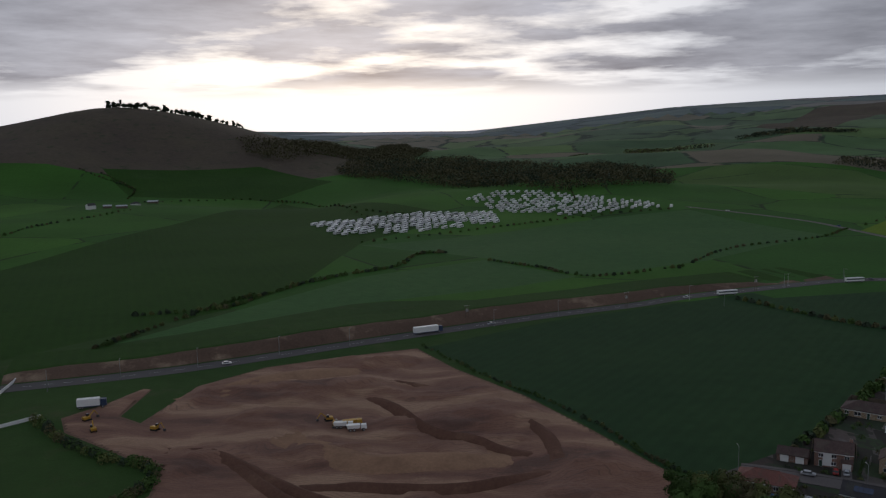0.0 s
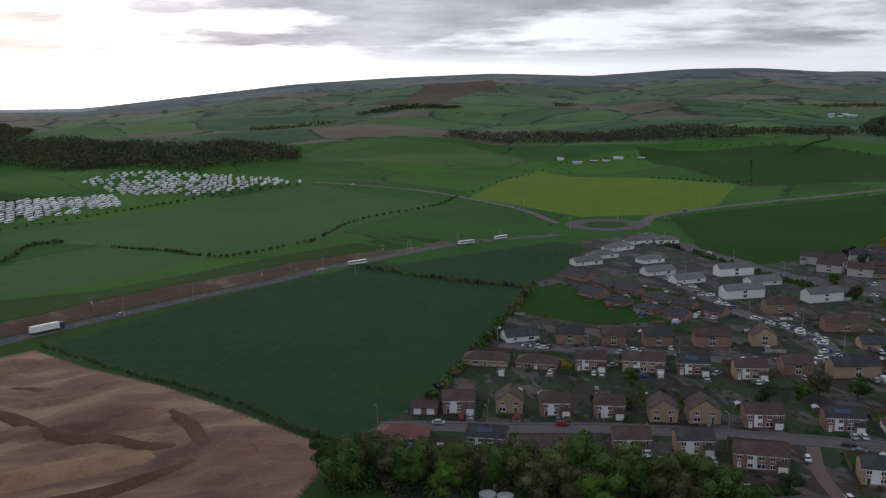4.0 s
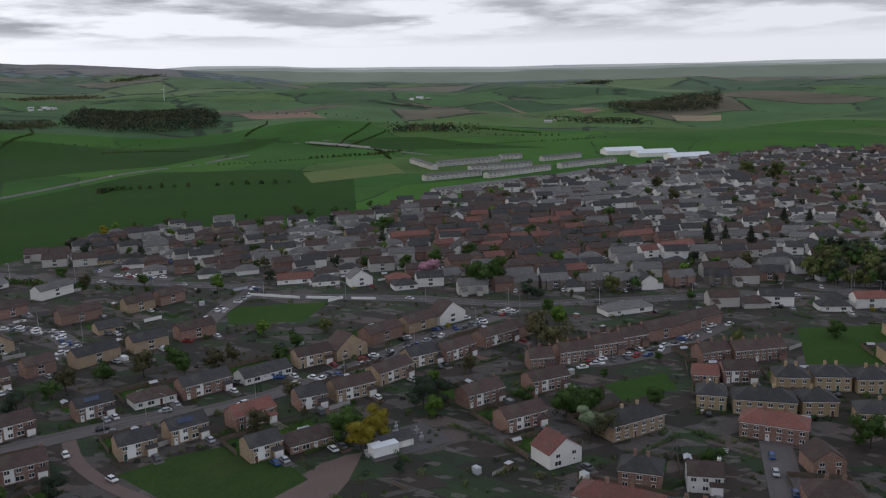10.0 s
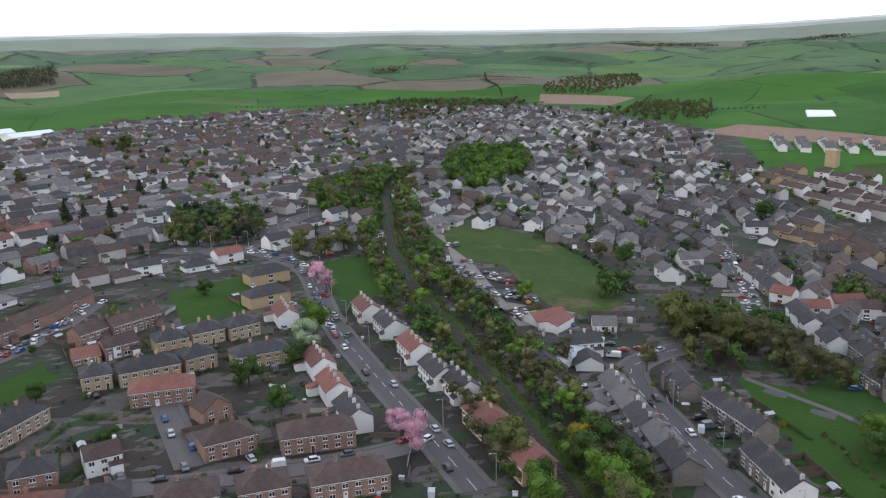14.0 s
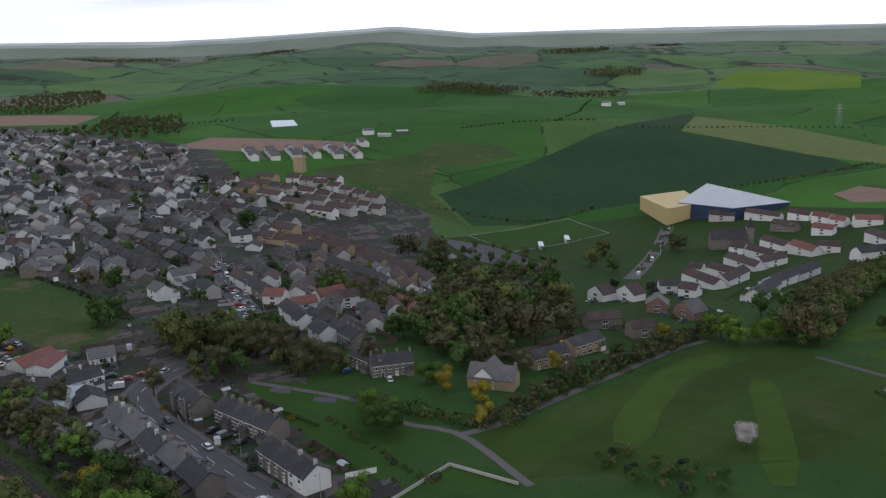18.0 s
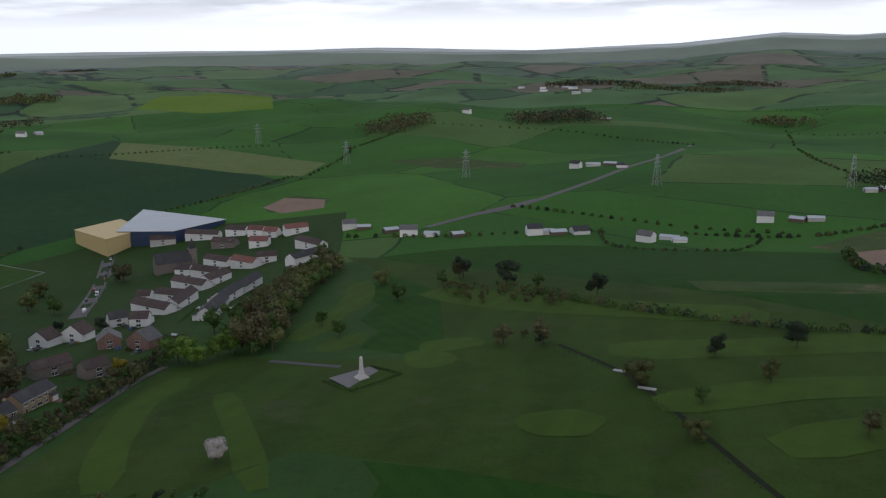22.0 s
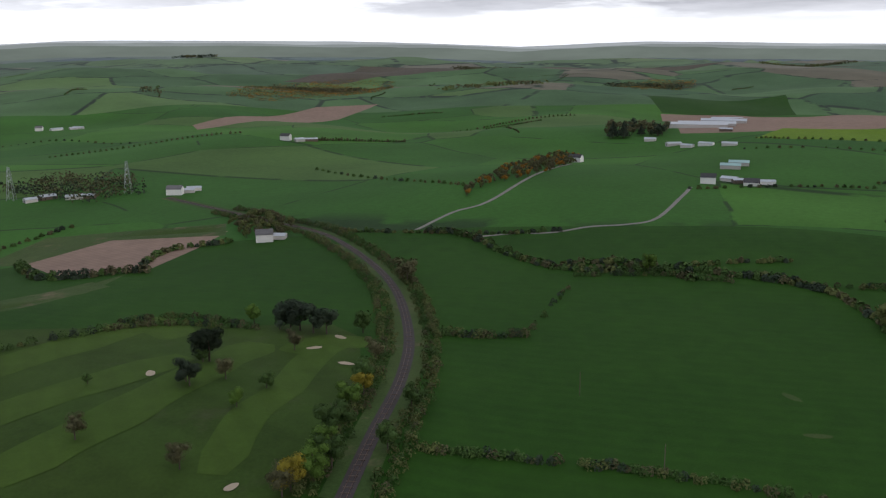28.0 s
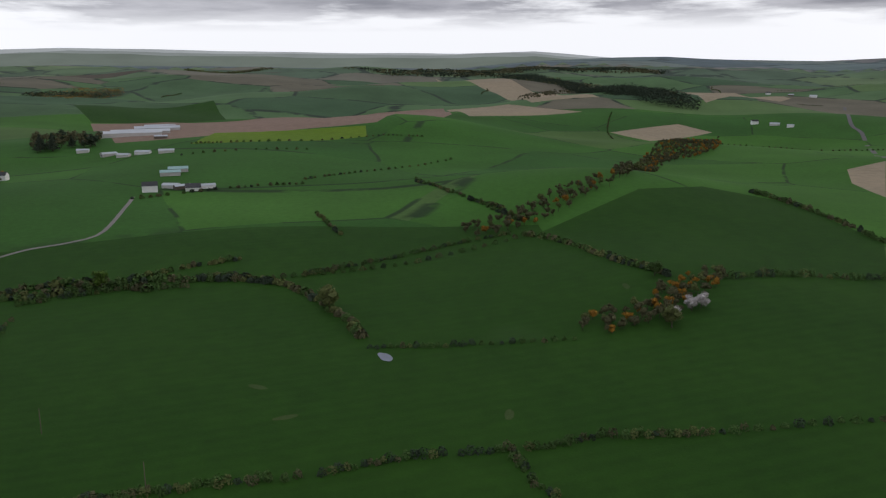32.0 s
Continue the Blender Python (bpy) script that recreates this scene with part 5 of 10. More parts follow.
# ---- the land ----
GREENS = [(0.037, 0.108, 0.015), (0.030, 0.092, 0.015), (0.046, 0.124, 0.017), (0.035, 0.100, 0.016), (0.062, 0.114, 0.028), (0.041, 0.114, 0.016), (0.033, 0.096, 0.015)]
# distance haze put into these greens as a paler, bluer base colour
HAZY_GREENS = [(0.070, 0.130, 0.050), (0.052, 0.098, 0.046), (0.090, 0.150, 0.050), (0.130, 0.115, 0.080), (0.060, 0.108, 0.048), (0.078, 0.138, 0.056)]
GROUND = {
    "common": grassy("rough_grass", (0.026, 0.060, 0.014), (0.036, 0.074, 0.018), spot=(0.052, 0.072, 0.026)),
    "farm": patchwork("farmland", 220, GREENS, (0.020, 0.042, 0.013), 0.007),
    # the next three carry painted distance haze in pale, bluish base colours
    "far_farm": patchwork("far_farmland", 280, HAZY_GREENS, (0.030, 0.044, 0.028), 0.022),
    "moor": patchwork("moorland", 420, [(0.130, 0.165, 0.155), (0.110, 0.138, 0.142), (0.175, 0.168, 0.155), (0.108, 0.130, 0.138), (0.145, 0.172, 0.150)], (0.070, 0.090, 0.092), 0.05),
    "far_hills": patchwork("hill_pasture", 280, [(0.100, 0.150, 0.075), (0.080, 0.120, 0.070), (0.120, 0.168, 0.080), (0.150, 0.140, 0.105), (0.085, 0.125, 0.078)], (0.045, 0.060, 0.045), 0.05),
    "garden": gardens("garden_plots"),
    "dark": grassy("dark_pasture", (0.017, 0.045, 0.017), (0.023, 0.055, 0.019), lines=0.06, turn=35, grain=0.22),
    "pasture": grassy("pasture", (0.0155, 0.049, 0.0046), (0.0210, 0.061, 0.0060), lines=0.05, turn=-20, grain=0.25),
    "pale": grassy("pale_crop", (0.040, 0.098, 0.030), (0.050, 0.110, 0.034), lines=0.07, turn=60, grain=0.2),
    "lime": grassy("bright_crop", (0.095, 0.160, 0.012), (0.115, 0.180, 0.014), grain=0.2),
    "olive": grassy("olive_crop", (0.105, 0.140, 0.042), (0.125, 0.150, 0.052), grain=0.2),
    "soil": grassy("bare_earth", (0.115, 0.070, 0.050), (0.165, 0.108, 0.076), spot=(0.20, 0.140, 0.098), grain=0.4),
    "plough": grassy("ploughed_earth", (0.20, 0.135, 0.10), (0.23, 0.155, 0.115), lines=0.09, turn=10, grain=0.2),
    "tan": grassy("stubble", (0.26, 0.21, 0.14), (0.30, 0.235, 0.155), grain=0.2),
    "heath": grassy("brown_heath", (0.075, 0.060, 0.048), (0.095, 0.080, 0.055), spot=(0.045, 0.055, 0.030), grain=0.4),
    "fairway": grassy("golf_rough", (0.026, 0.050, 0.008), (0.038, 0.064, 0.011), lines=0.008, turn=12, spot=(0.046, 0.060, 0.020), strong=0.25),
    "mown": grassy("golf_fairway", (0.038, 0.070, 0.010), (0.052, 0.088, 0.014), lines=0.03, turn=30, grain=0.2),
    "lawn": grassy("mown_lawn", (0.027, 0.062, 0.011), (0.036, 0.072, 0.014), lines=0.12, turn=20, grain=0.2),
    "rough": grassy("waste_grass", (0.034, 0.068, 0.016), (0.058, 0.080, 0.024), spot=(0.120, 0.096, 0.056), grain=0.6),
    "yard": gravel,
    "tarmac": asphalt,
    "paved": plain("red_brown_paving", (0.130, 0.092, 0.082), 0.9, 0.2, 1.5, 0.12),
    "verge": grassy("rough_verge", (0.024, 0.050, 0.012), (0.034, 0.062, 0.016), spot=(0.050, 0.058, 0.022), grain=0.5),
    "water": plain("sea", (0.20, 0.22, 0.26), 0.7, 0.05, 0.02, 0.004),
}


def inside(poly, x, y):
    hit, j = False, len(poly) - 1
    for i in range(len(poly)):
        (xa, ya), (xb, yb) = poly[i], poly[j]
        if (ya > y) != (yb > y) and x < (xb - xa) * (y - ya) / (yb - ya) + xa:
            hit = not hit
        j = i
    return hit


def height_at(x, y):
    return float(terrain(x, y))


def make_ground():
    from mathutils.geometry import delaunay_2d_cdt
    pts = [Vector((0, 0))]
    r, n = 40.0, 0
    while r < 4950:
        step = 140 if r < 500 else 220 if r < 1500 else 280
        for k in range(step):
            pts.append(Vector(polar(360 * (k + 0.5 * (n % 2)) / step, r)))
        r, n = r * (1.07 if r < 600 else 1.045), n + 1
    edges = []
    for _, _, poly in FIELDS:
        base, total = len(pts), 0
        ring = []
        for (xa, ya), (xb, yb) in zip(poly, poly[1:] + poly[:1]):
            cuts = max(1, int(math.hypot(xb - xa, yb - ya) / 40))
            ring += [Vector((xa + (xb - xa) * i / cuts, ya + (yb - ya) * i / cuts)) for i in range(cuts)]
        pts += ring
        edges += [(base + i, base + (i + 1) % len(ring)) for i in range(len(ring))]
    verts, _, faces, *_ = delaunay_2d_cdt(pts, edges, [], 0, 0.01)
    co = np.array([(v.x, v.y) for v in verts])
    z = terrain(co[:, 0], co[:, 1])
    me = bpy.data.meshes.new("ground")
    me.from_pydata(np.column_stack([co, z]).tolist(), [], faces)
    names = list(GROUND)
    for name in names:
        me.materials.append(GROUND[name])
    index = np.zeros(len(faces), dtype=np.int32)
    boxes = [(min(p[0] for p in f[2]), max(p[0] for p in f[2]), min(p[1] for p in f[2]), max(p[1] for p in f[2])) for f in FIELDS]
    for i, f in enumerate(faces):
        x, y = co[list(f)].mean(0)
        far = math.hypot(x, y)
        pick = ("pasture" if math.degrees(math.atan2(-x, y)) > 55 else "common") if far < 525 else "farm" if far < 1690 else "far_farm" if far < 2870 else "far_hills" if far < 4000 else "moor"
        for (kind, _, poly), (xa, xb, ya, yb) in zip(FIELDS, boxes):
            if xa <= x <= xb and ya <= y <= yb and inside(poly, x, y):
                pick = kind
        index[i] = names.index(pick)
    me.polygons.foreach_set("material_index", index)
    me.polygons.foreach_set("use_smooth", np.ones(len(faces), dtype=bool))
    me.update()
    return tagged(new("ground", me), "green farmland, gardens, golf course and bare earth over rolling hills", "ground", kind="structure")


# ---- ways ----
def smooth_line(points, step):
    """A smooth line through the points, cut every step metres."""
    p = [Vector((*q, 0)) for q in points]
    p = [2 * p[0] - p[1]] + p + [2 * p[-1] - p[-2]]
    dense = []
    for a, b, c, d in zip(p, p[1:], p[2:], p[3:]):
        for k in range(12):
            t = k / 12
            dense.append(0.5 * ((2 * b) + (c - a) * t + (2 * a - 5 * b + 4 * c - d) * t * t + (3 * b - a - 3 * c + d) * t ** 3))
    dense.append(p[-2])
    out, run = [dense[0]], 0.0
    for a, b in zip(dense, dense[1:]):
        run += (b - a).length
        if run >= step:
            out.append(b)
            run = 0.0
    if (out[-1] - dense[-1]).length > step * 0.3:
        out.append(dense[-1])
    return out


def sides(line):
    res = []
    for i, q in enumerate(line):
        d = line[min(i + 1, len(line) - 1)] - line[max(i - 1, 0)]
        d.normalize()
        res.append(Vector((d.y, -d.x, 0)))
    return res


def ribbon(name, line, left, right, lift, material, thick=0.0, label="", category="", parent=None):
    """A strip along a line, from left to right of it, that follows the land."""
    bm = bmesh.new()
    rows = []
    for q, s in zip(line, sides(line)):
        row = []
        for off in (left, right):
            v = q + s * off
            zz = height_at(v.x, v.y) + lift
            row.append(bm.verts.new((v.x, v.y, zz)))
            if thick:
                row.append(bm.verts.new((v.x, v.y, zz - thick)))
        rows.append(row)
    for a, b in zip(rows, rows[1:]):
        if thick:
            bm.faces.new((a[0], a[2], b[2], b[0]))
            bm.faces.new((a[1], a[0], b[0], b[1]))
            bm.faces.new((a[2], a[3], b[3], b[2]))
        else:
            bm.faces.new((a[0], a[1], b[1], b[0]))
    bmesh.ops.recalc_face_normals(bm, faces=bm.faces)
    if sum(f.normal.z for f in bm.faces) < 0:
        bmesh.ops.reverse_faces(bm, faces=bm.faces)
    me = bpy.data.meshes.new(name)
    bm.to_mesh(me)
    bm.free()
    me.materials.append(material)
    ob = new(name, me)
    if parent:
        ob.parent = parent
    return tagged(ob, label, category, kind="" if parent else "structure")


def dashes(name, line, offset, long, gap, wide, lift, parent):
    bm = bmesh.new()
    run, on = 0.0, True
    sd = sides(line)
    start = 0
    for i in range(1, len(line)):
        run += (line[i] - line[i - 1]).length
        if run >= (long if on else gap):
            if on:
                quads = []
                for j in (start, i):
                    for o in (-wide / 2, wide / 2):
                        v = line[j] + sd[j] * (offset + o)
                        quads.append(bm.verts.new((v.x, v.y, height_at(v.x, v.y) + lift)))
                bm.faces.new((quads[0], quads[1], quads[3], quads[2]))
            start, run, on = i, 0.0, not on
    bmesh.ops.recalc_face_normals(bm, faces=bm.faces)
    me = bpy.data.meshes.new(name)
    bm.to_mesh(me)
    bm.free()
    me.materials.append(line_paint)
    ob = new(name, me)
    ob.parent = parent
    return tagged(ob, kind="stuff")


def street(points, width, surface, label, pavements=True, marks=True, step=6.0):
    line = smooth_line(points, step)
    road = ribbon("road", line, -width / 2, width / 2, 0.10, surface, 0.25, label, "road")
    if pavements:
        for s in (-1, 1):
            a, b = sorted((s * (width / 2 + 0.02), s * (width / 2 + 1.8)))
            ribbon("pavement", line, a, b, 0.2, slabs, 0.4, "grey paved footway with a kerb beside the road", "pavement")
    if marks:
        fine = smooth_line(points, 1.0)
        dashes("centre_line", fine, 0, 4, 4, 0.16, 0.125, road)
    return road

# ---- kit ----
def part(name, bm, material, parent=None, label=""):
    """Links a bmesh as one mesh object under a thing or a part."""
    me = bpy.data.meshes.new(name)
    bm.to_mesh(me)
    bm.free()
    for m in material if isinstance(material, (list, tuple)) else [material]:
        me.materials.append(m)
    ob = new(name, me)
    ob.parent = parent
    return tagged(ob, label)


def shared(name, me, parent, m):
    """Another object on a mesh that is there already."""
    ob = new(name, me)
    ob.parent = parent
    ob.matrix_basis = m
    return ob


def box(bm, x, y, z, sx, sy, sz, rz=0.0, mat=0, taper=1.0):
    """A box with its foot at z."""
    vs = []
    for k, s in ((0, 1.0), (1, taper)):
        for a, b in ((-1, -1), (1, -1), (1, 1), (-1, 1)):
            v = Matrix.Rotation(rz, 3, "Z") @ Vector((a * sx * s / 2, b * sy * s / 2, 0))
            vs.append(bm.verts.new((x + v.x, y + v.y, z + sz * k)))
    for f in ((3, 2, 1, 0), (4, 5, 6, 7), (0, 1, 5, 4), (1, 2, 6, 5), (2, 3, 7, 6), (3, 0, 4, 7)):
        bm.faces.new([vs[i] for i in f]).material_index = mat
    return vs


def prism(bm, section, x0, x1, mat=0):
    """A section in y and z, drawn out along x."""
    a = [bm.verts.new((x0, y, z)) for y, z in section]
    b = [bm.verts.new((x1, y, z)) for y, z in section]
    n = len(section)
    fs = [bm.faces.new(a[::-1]), bm.faces.new(b)]
    for i in range(n):
        fs.append(bm.faces.new((a[i], a[(i + 1) % n], b[(i + 1) % n], b[i])))
    for f in fs:
        f.material_index = mat
    return a + b


def rod(bm, a, b, ra, rb, sides=6):
    a, b = Vector(a), Vector(b)
    q = (b - a).to_track_quat("Z", "Y").to_matrix()
    rings = []
    for p, r in ((a, ra), (b, rb)):
        rings.append([bm.verts.new(p + q @ Vector((r * math.cos(2 * math.pi * i / sides), r * math.sin(2 * math.pi * i / sides), 0))) for i in range(sides)])
    for i in range(sides):
        bm.faces.new((rings[0][i], rings[0][(i + 1) % sides], rings[1][(i + 1) % sides], rings[1][i]))
    bm.faces.new(rings[0][::-1])
    bm.faces.new(rings[1])


def mesh_of(name, build, *materials):
    bm = bmesh.new()
    build(bm)
    bmesh.ops.recalc_face_normals(bm, faces=bm.faces)
    me = bpy.data.meshes.new(name)
    bm.to_mesh(me)
    bm.free()
    for m in materials:
        me.materials.append(m)
    return me


TEMPLATES = {}


def place(key, build, m):
    """The first of a kind is built, the others are copies of it."""
    if key in TEMPLATES:
        return copy_thing(TEMPLATES[key], m)
    ob = TEMPLATES[key] = build()
    ob.matrix_basis = m
    return ob


def stand(x, y, rot=0.0, lift=0.0):
    return pose(x, y, height_at(x, y) + lift, 0, 0, rot)


# ---- houses ----
def window_build(w, h):
    def build(bm):
        box(bm, 0, 0, -h / 2, w, 0.10, h)
        box(bm, 0, -0.06, -h / 2 - 0.08, w + 0.2, 0.16, 0.08)
        for s in (-1, 1):
            box(bm, s * w / 4, -0.004, -h / 2 + 0.09, w / 2 - 0.12, 0.10, h - 0.18, mat=1)
    return build


WINDOWS = {k: mesh_of("window", window_build(*wh), white_paint, glass) for k, wh in {"n": (1.4, 1.2), "s": (0.9, 1.0), "t": (1.1, 1.7), "l": (2.2, 1.4)}.items()}
DOOR_COLOURS = [plain("door_white", (0.7, 0.7, 0.68), 0.5, 0.05), plain("door_brown", (0.10, 0.045, 0.03), 0.5, 0.1), plain("door_green", (0.03, 0.07, 0.05), 0.5, 0.1)]


def door_build(bm):
    box(bm, 0, 0, 0, 1.1, 0.12, 2.15, mat=1)
    box(bm, 0, -0.03, 0.03, 0.9, 0.12, 2.0)
    box(bm, 0, -0.05, 1.3, 0.4, 0.12, 0.5, mat=2)


DOORS = [mesh_of("door", door_build, c, white_paint, glass) for c in DOOR_COLOURS]


def garage_door_build(bm):
    box(bm, 0, 0, 0, 2.5, 0.10, 2.1)
    for k in range(4):
        box(bm, 0, -0.03, 0.08 + k * 0.5, 2.3, 0.10, 0.44)


GARAGE_DOOR = mesh_of("garage_door", garage_door_build, white_paint)


def gable_wall(bm, L, d, e, pitch, x0=0.0, y0=0.0):
    h = e + d / 2 * math.tan(pitch) - 0.05
    prism(bm, [(y0 - d / 2, -2.5), (y0 + d / 2, -2.5), (y0 + d / 2, e), (y0, h), (y0 - d / 2, e)], x0 - L / 2, x0 + L / 2)


def gable_roof(bm, L, d, e, pitch, over=0.4, thick=0.2, x0=0.0, y0=0.0):
    t = math.tan(pitch)
    h, low, out = e + d / 2 * t, e - over * t, d / 2 + over
    sec = [(y0 - out, low), (y0, h), (y0 + out, low), (y0 + out, low + thick), (y0, h + thick), (y0 - out, low + thick)]
    xa, xb = x0 - L / 2 - 0.25, x0 + L / 2 + 0.25
    a = [bm.verts.new((xa, y, z)) for y, z in sec]
    b = [bm.verts.new((xb, y, z)) for y, z in sec]
    for i in range(6):
        bm.faces.new((a[i], a[(i + 1) % 6], b[(i + 1) % 6], b[i]))
    for v in (a, b):
        bm.faces.new((v[0], v[1], v[4], v[5]))
        bm.faces.new((v[1], v[2], v[3], v[4]))
    prism(bm, [(y0 - 0.14, h + thick - 0.06), (y0 + 0.14, h + thick - 0.06), (y0, h + thick + 0.09)], xa, xb)


def hip_roof(bm, L, d, e, pitch, over=0.45, thick=0.18):
    lx, ly = L / 2 + over, d / 2 + over
    low = e - over * math.tan(pitch) * 0.5
    h = low + ly * math.tan(pitch)
    rx = max(0.2, lx - ly)
    base = [bm.verts.new(p) for p in ((-lx, -ly, low), (lx, -ly, low), (lx, ly, low), (-lx, ly, low))]
    edge = [bm.verts.new((v.co.x, v.co.y, low + thick)) for v in base]
    r = [bm.verts.new((-rx, 0, h)), bm.verts.new((rx, 0, h))]
    bm.faces.new(base[::-1])
    for i in range(4):
        bm.faces.new((base[i], base[(i + 1) % 4], edge[(i + 1) % 4], edge[i]))
    bm.faces.new((edge[0], edge[1], r[1], r[0]))
    bm.faces.new((edge[2], edge[3], r[0], r[1]))
    bm.faces.new((edge[1], edge[2], r[1]))
    bm.faces.new((edge[3], edge[0], r[0]))
    prism(bm, [(-0.14, h - 0.06), (0.14, h - 0.06), (0, h + 0.1)], -rx - 0.1, rx + 0.1)
    return h


def chimney_build(bm):
    box(bm, 0, 0, -1.2, 0.9, 0.6, 2.2)
    box(bm, 0, 0, 0.95, 1.02, 0.72, 0.14)
    for s in (-0.22, 0.22):
        rod(bm, (s, 0, 1.05), (s, 0, 1.5), 0.12, 0.10, 8)


CHIMNEYS = {k: mesh_of("chimney", chimney_build, WALLS[k]) for k in WALLS}


def openings(body, L, y, z, kinds, back=False):
    """A row of windows and doors along a wall, evenly spread: a letter for each."""
    n = len(kinds)
    for i, k in enumerate(kinds):
        x = -L / 2 + L * (i + 0.5) / n
        turn = Matrix.Rotation(math.pi, 4, "Z") if back else Matrix.Identity(4)
        if k == "d":
            shared("door", DOORS[int(abs(L) * 7 + i) % 3], body, Matrix.Translation((x, y, z - 1.35)) @ turn)
        elif k == "g":
            shared("garage_door", GARAGE_DOOR, body, Matrix.Translation((x, y, z - 1.35)) @ turn)
        elif k != "-":
            shared("window", WINDOWS[k], body, Matrix.Translation((x, y, z)) @ turn)


WALL_WORDS = {"r": "red brick", "b": "buff brick", "s": "grey stone", "w": "white rendered", "t": "tan roughcast", "g": "grey roughcast"}
ROOF_WORDS = {"n": "brown tiled", "k": "dark slate", "d": "red tiled", "y": "grey tiled"}


def roof_finish(home, L, d, e, over):
    bm = bmesh.new()
    box(bm, 0, -(d / 2 + over - 0.02), e - over * 0.62 - 0.06, L + 0.3, 0.10, 0.13)
    part("gutter", bm, white_paint, home)


def house(ty, wl, ro, L, far=False):
    """A house by its type: s2 two storeys, gb gable to the street, bu bungalow, ga garage, bt block of four flats, te terrace, sv stone villa."""
    name, group, word = {
        "s2": ("house", "estate houses", "two-storey house"), "gb": ("house", "estate houses", "gable-fronted house"), "bu": ("bungalow", "bungalows", "low bungalow"),
        "ga": ("garage", "garages", "double garage"), "bt": ("flat_block", "blocks of flats", "block of four flats"), "te": ("terraced_house", "terraces", "terraced row of houses"),
        "sv": ("villa", "stone villas", "stone villa with bay windows")}[ty]
    home = new(name)
    home.empty_display_size = 0.5
    tagged(home, f"{WALL_WORDS[wl]} {word} with a {ROOF_WORDS[ro]} roof".replace("stone stone", "stone"), "garage" if ty == "ga" else "house", group)
    d, e, pitch = {"s2": (7.8, 4.8, 31), "gb": (9.0, 4.5, 34), "bu": (9.0, 2.6, 28), "ga": (6.2, 2.4, 24), "bt": (9.4, 5.1, 31), "te": (8.0, 4.9, 33), "sv": (7.4, 4.7, 36)}[ty]
    pitch = radians(pitch)
    wm, rm = WALLS[wl], ROOFS[ro]
    bm = bmesh.new()
    bm2 = bmesh.new()
    if ty == "gb":
        gable_wall(bm, d, L, e, pitch)
        gable_roof(bm2, d, L, e, pitch)
        for b in (bm, bm2):
            bmesh.ops.rotate(b, verts=b.verts, matrix=Matrix.Rotation(math.pi / 2, 3, "Z"))
        top = e + L / 2 * math.tan(pitch)
    elif ty in ("bt",) or (ty == "bu" and int(L) % 2 == 0):
        box(bm, 0, 0, -2.5, L, d, e + 2.5)
        top = hip_roof(bm2, L, d, e, pitch)
    else:
        gable_wall(bm, L, d, e, pitch)
        gable_roof(bm2, L, d, e, pitch)
        top = e + d / 2 * math.tan(pitch)
    if ty in ("s2", "te") and not far and L > 8:
        # a lower lean-to with its own small roof beside the house front
        box(bm, L / 2 - 1.8, -d / 2 - 0.6, -2.5, 3.2, 1.3, 4.9)
        prism(bm2, [(-d / 2 - 1.45, 2.38), (-d / 2, 3.1), (-d / 2, 3.24), (-d / 2 - 1.45, 2.52)], L / 2 - 3.6, L / 2 - 0.05)
    if ty == "te" and wl in "sgw":
        units = max(1, round(L / 6))
        for i in range(units):
            x = -L / 2 + (i + 0.5) * L / units
            if (i + int(L)) % 3 != 2:
                # kitchen wing behind, under its own low roof
                box(bm, x + 1.0, d / 2 + 1.7, -2.5, 2.8, 3.5, 5.2)
                prism(bm2, [(d / 2 - 0.2, 3.75), (d / 2 + 3.7, 2.65), (d / 2 + 3.7, 2.8), (d / 2 - 0.2, 3.9)], x - 0.55, x + 2.55)
            if wl == "s" and (i + int(L)) % 2:
                # dormer in the front slope
                zt = e + 1.75 * math.tan(pitch)
                box(bm, x - 0.6, -d / 2 + 1.9, zt - 0.9, 1.5, 1.6, 1.7)
                prism(bm2, [(-d / 2 + 0.9, zt + 0.75), (-d / 2 + 3.2, zt + 1.15), (-d / 2 + 3.2, zt + 1.28), (-d / 2 + 0.9, zt + 0.88)], x - 1.5, x + 0.3)
    if ty == "sv":
        for s in (-1, 1):
            box(bm, s * L / 4, -d / 2 - 0.5, -2.5, 2.6, 1.2, e + 2.3, taper=1.0)
            prism(bm2, [(-d / 2 - 1.3, e - 0.1), (-d / 2 + 1.5, e + 1.4), (-d / 2 + 1.5, e - 0.1)], s * L / 4 - 1.45, s * L / 4 + 1.45)
    body = part("wall", bm, wm, home)
    rf = part("roof", bm2, rm, home)
    if far:
        f = -d / 2 - 0.03
        if e > 4:
            openings(body, L, f, 3.6, "l")
        openings(body, L, f, 1.4, "l" if e > 4 else "nl")
        return home
    if ty == "gb":
        f = -d / 2 - 0.03
        openings(body, L, f, 3.5, "nn")
        openings(body, L, f, 1.4, "ld")
        if far:
            openings(body, L, -f, 3.6, "nn", True)
        if far:
            openings(body, L, -f, 1.4, "nn", True)
    elif ty == "ga":
        openings(body, L, -d / 2 - 0.03, 1.35, "gg")
    else:
        f = -d / 2 - 0.03
        n = max(2, round(L / 3.3))
        if ty == "te":
            n = max(1, round(L / 5.5)) * 2
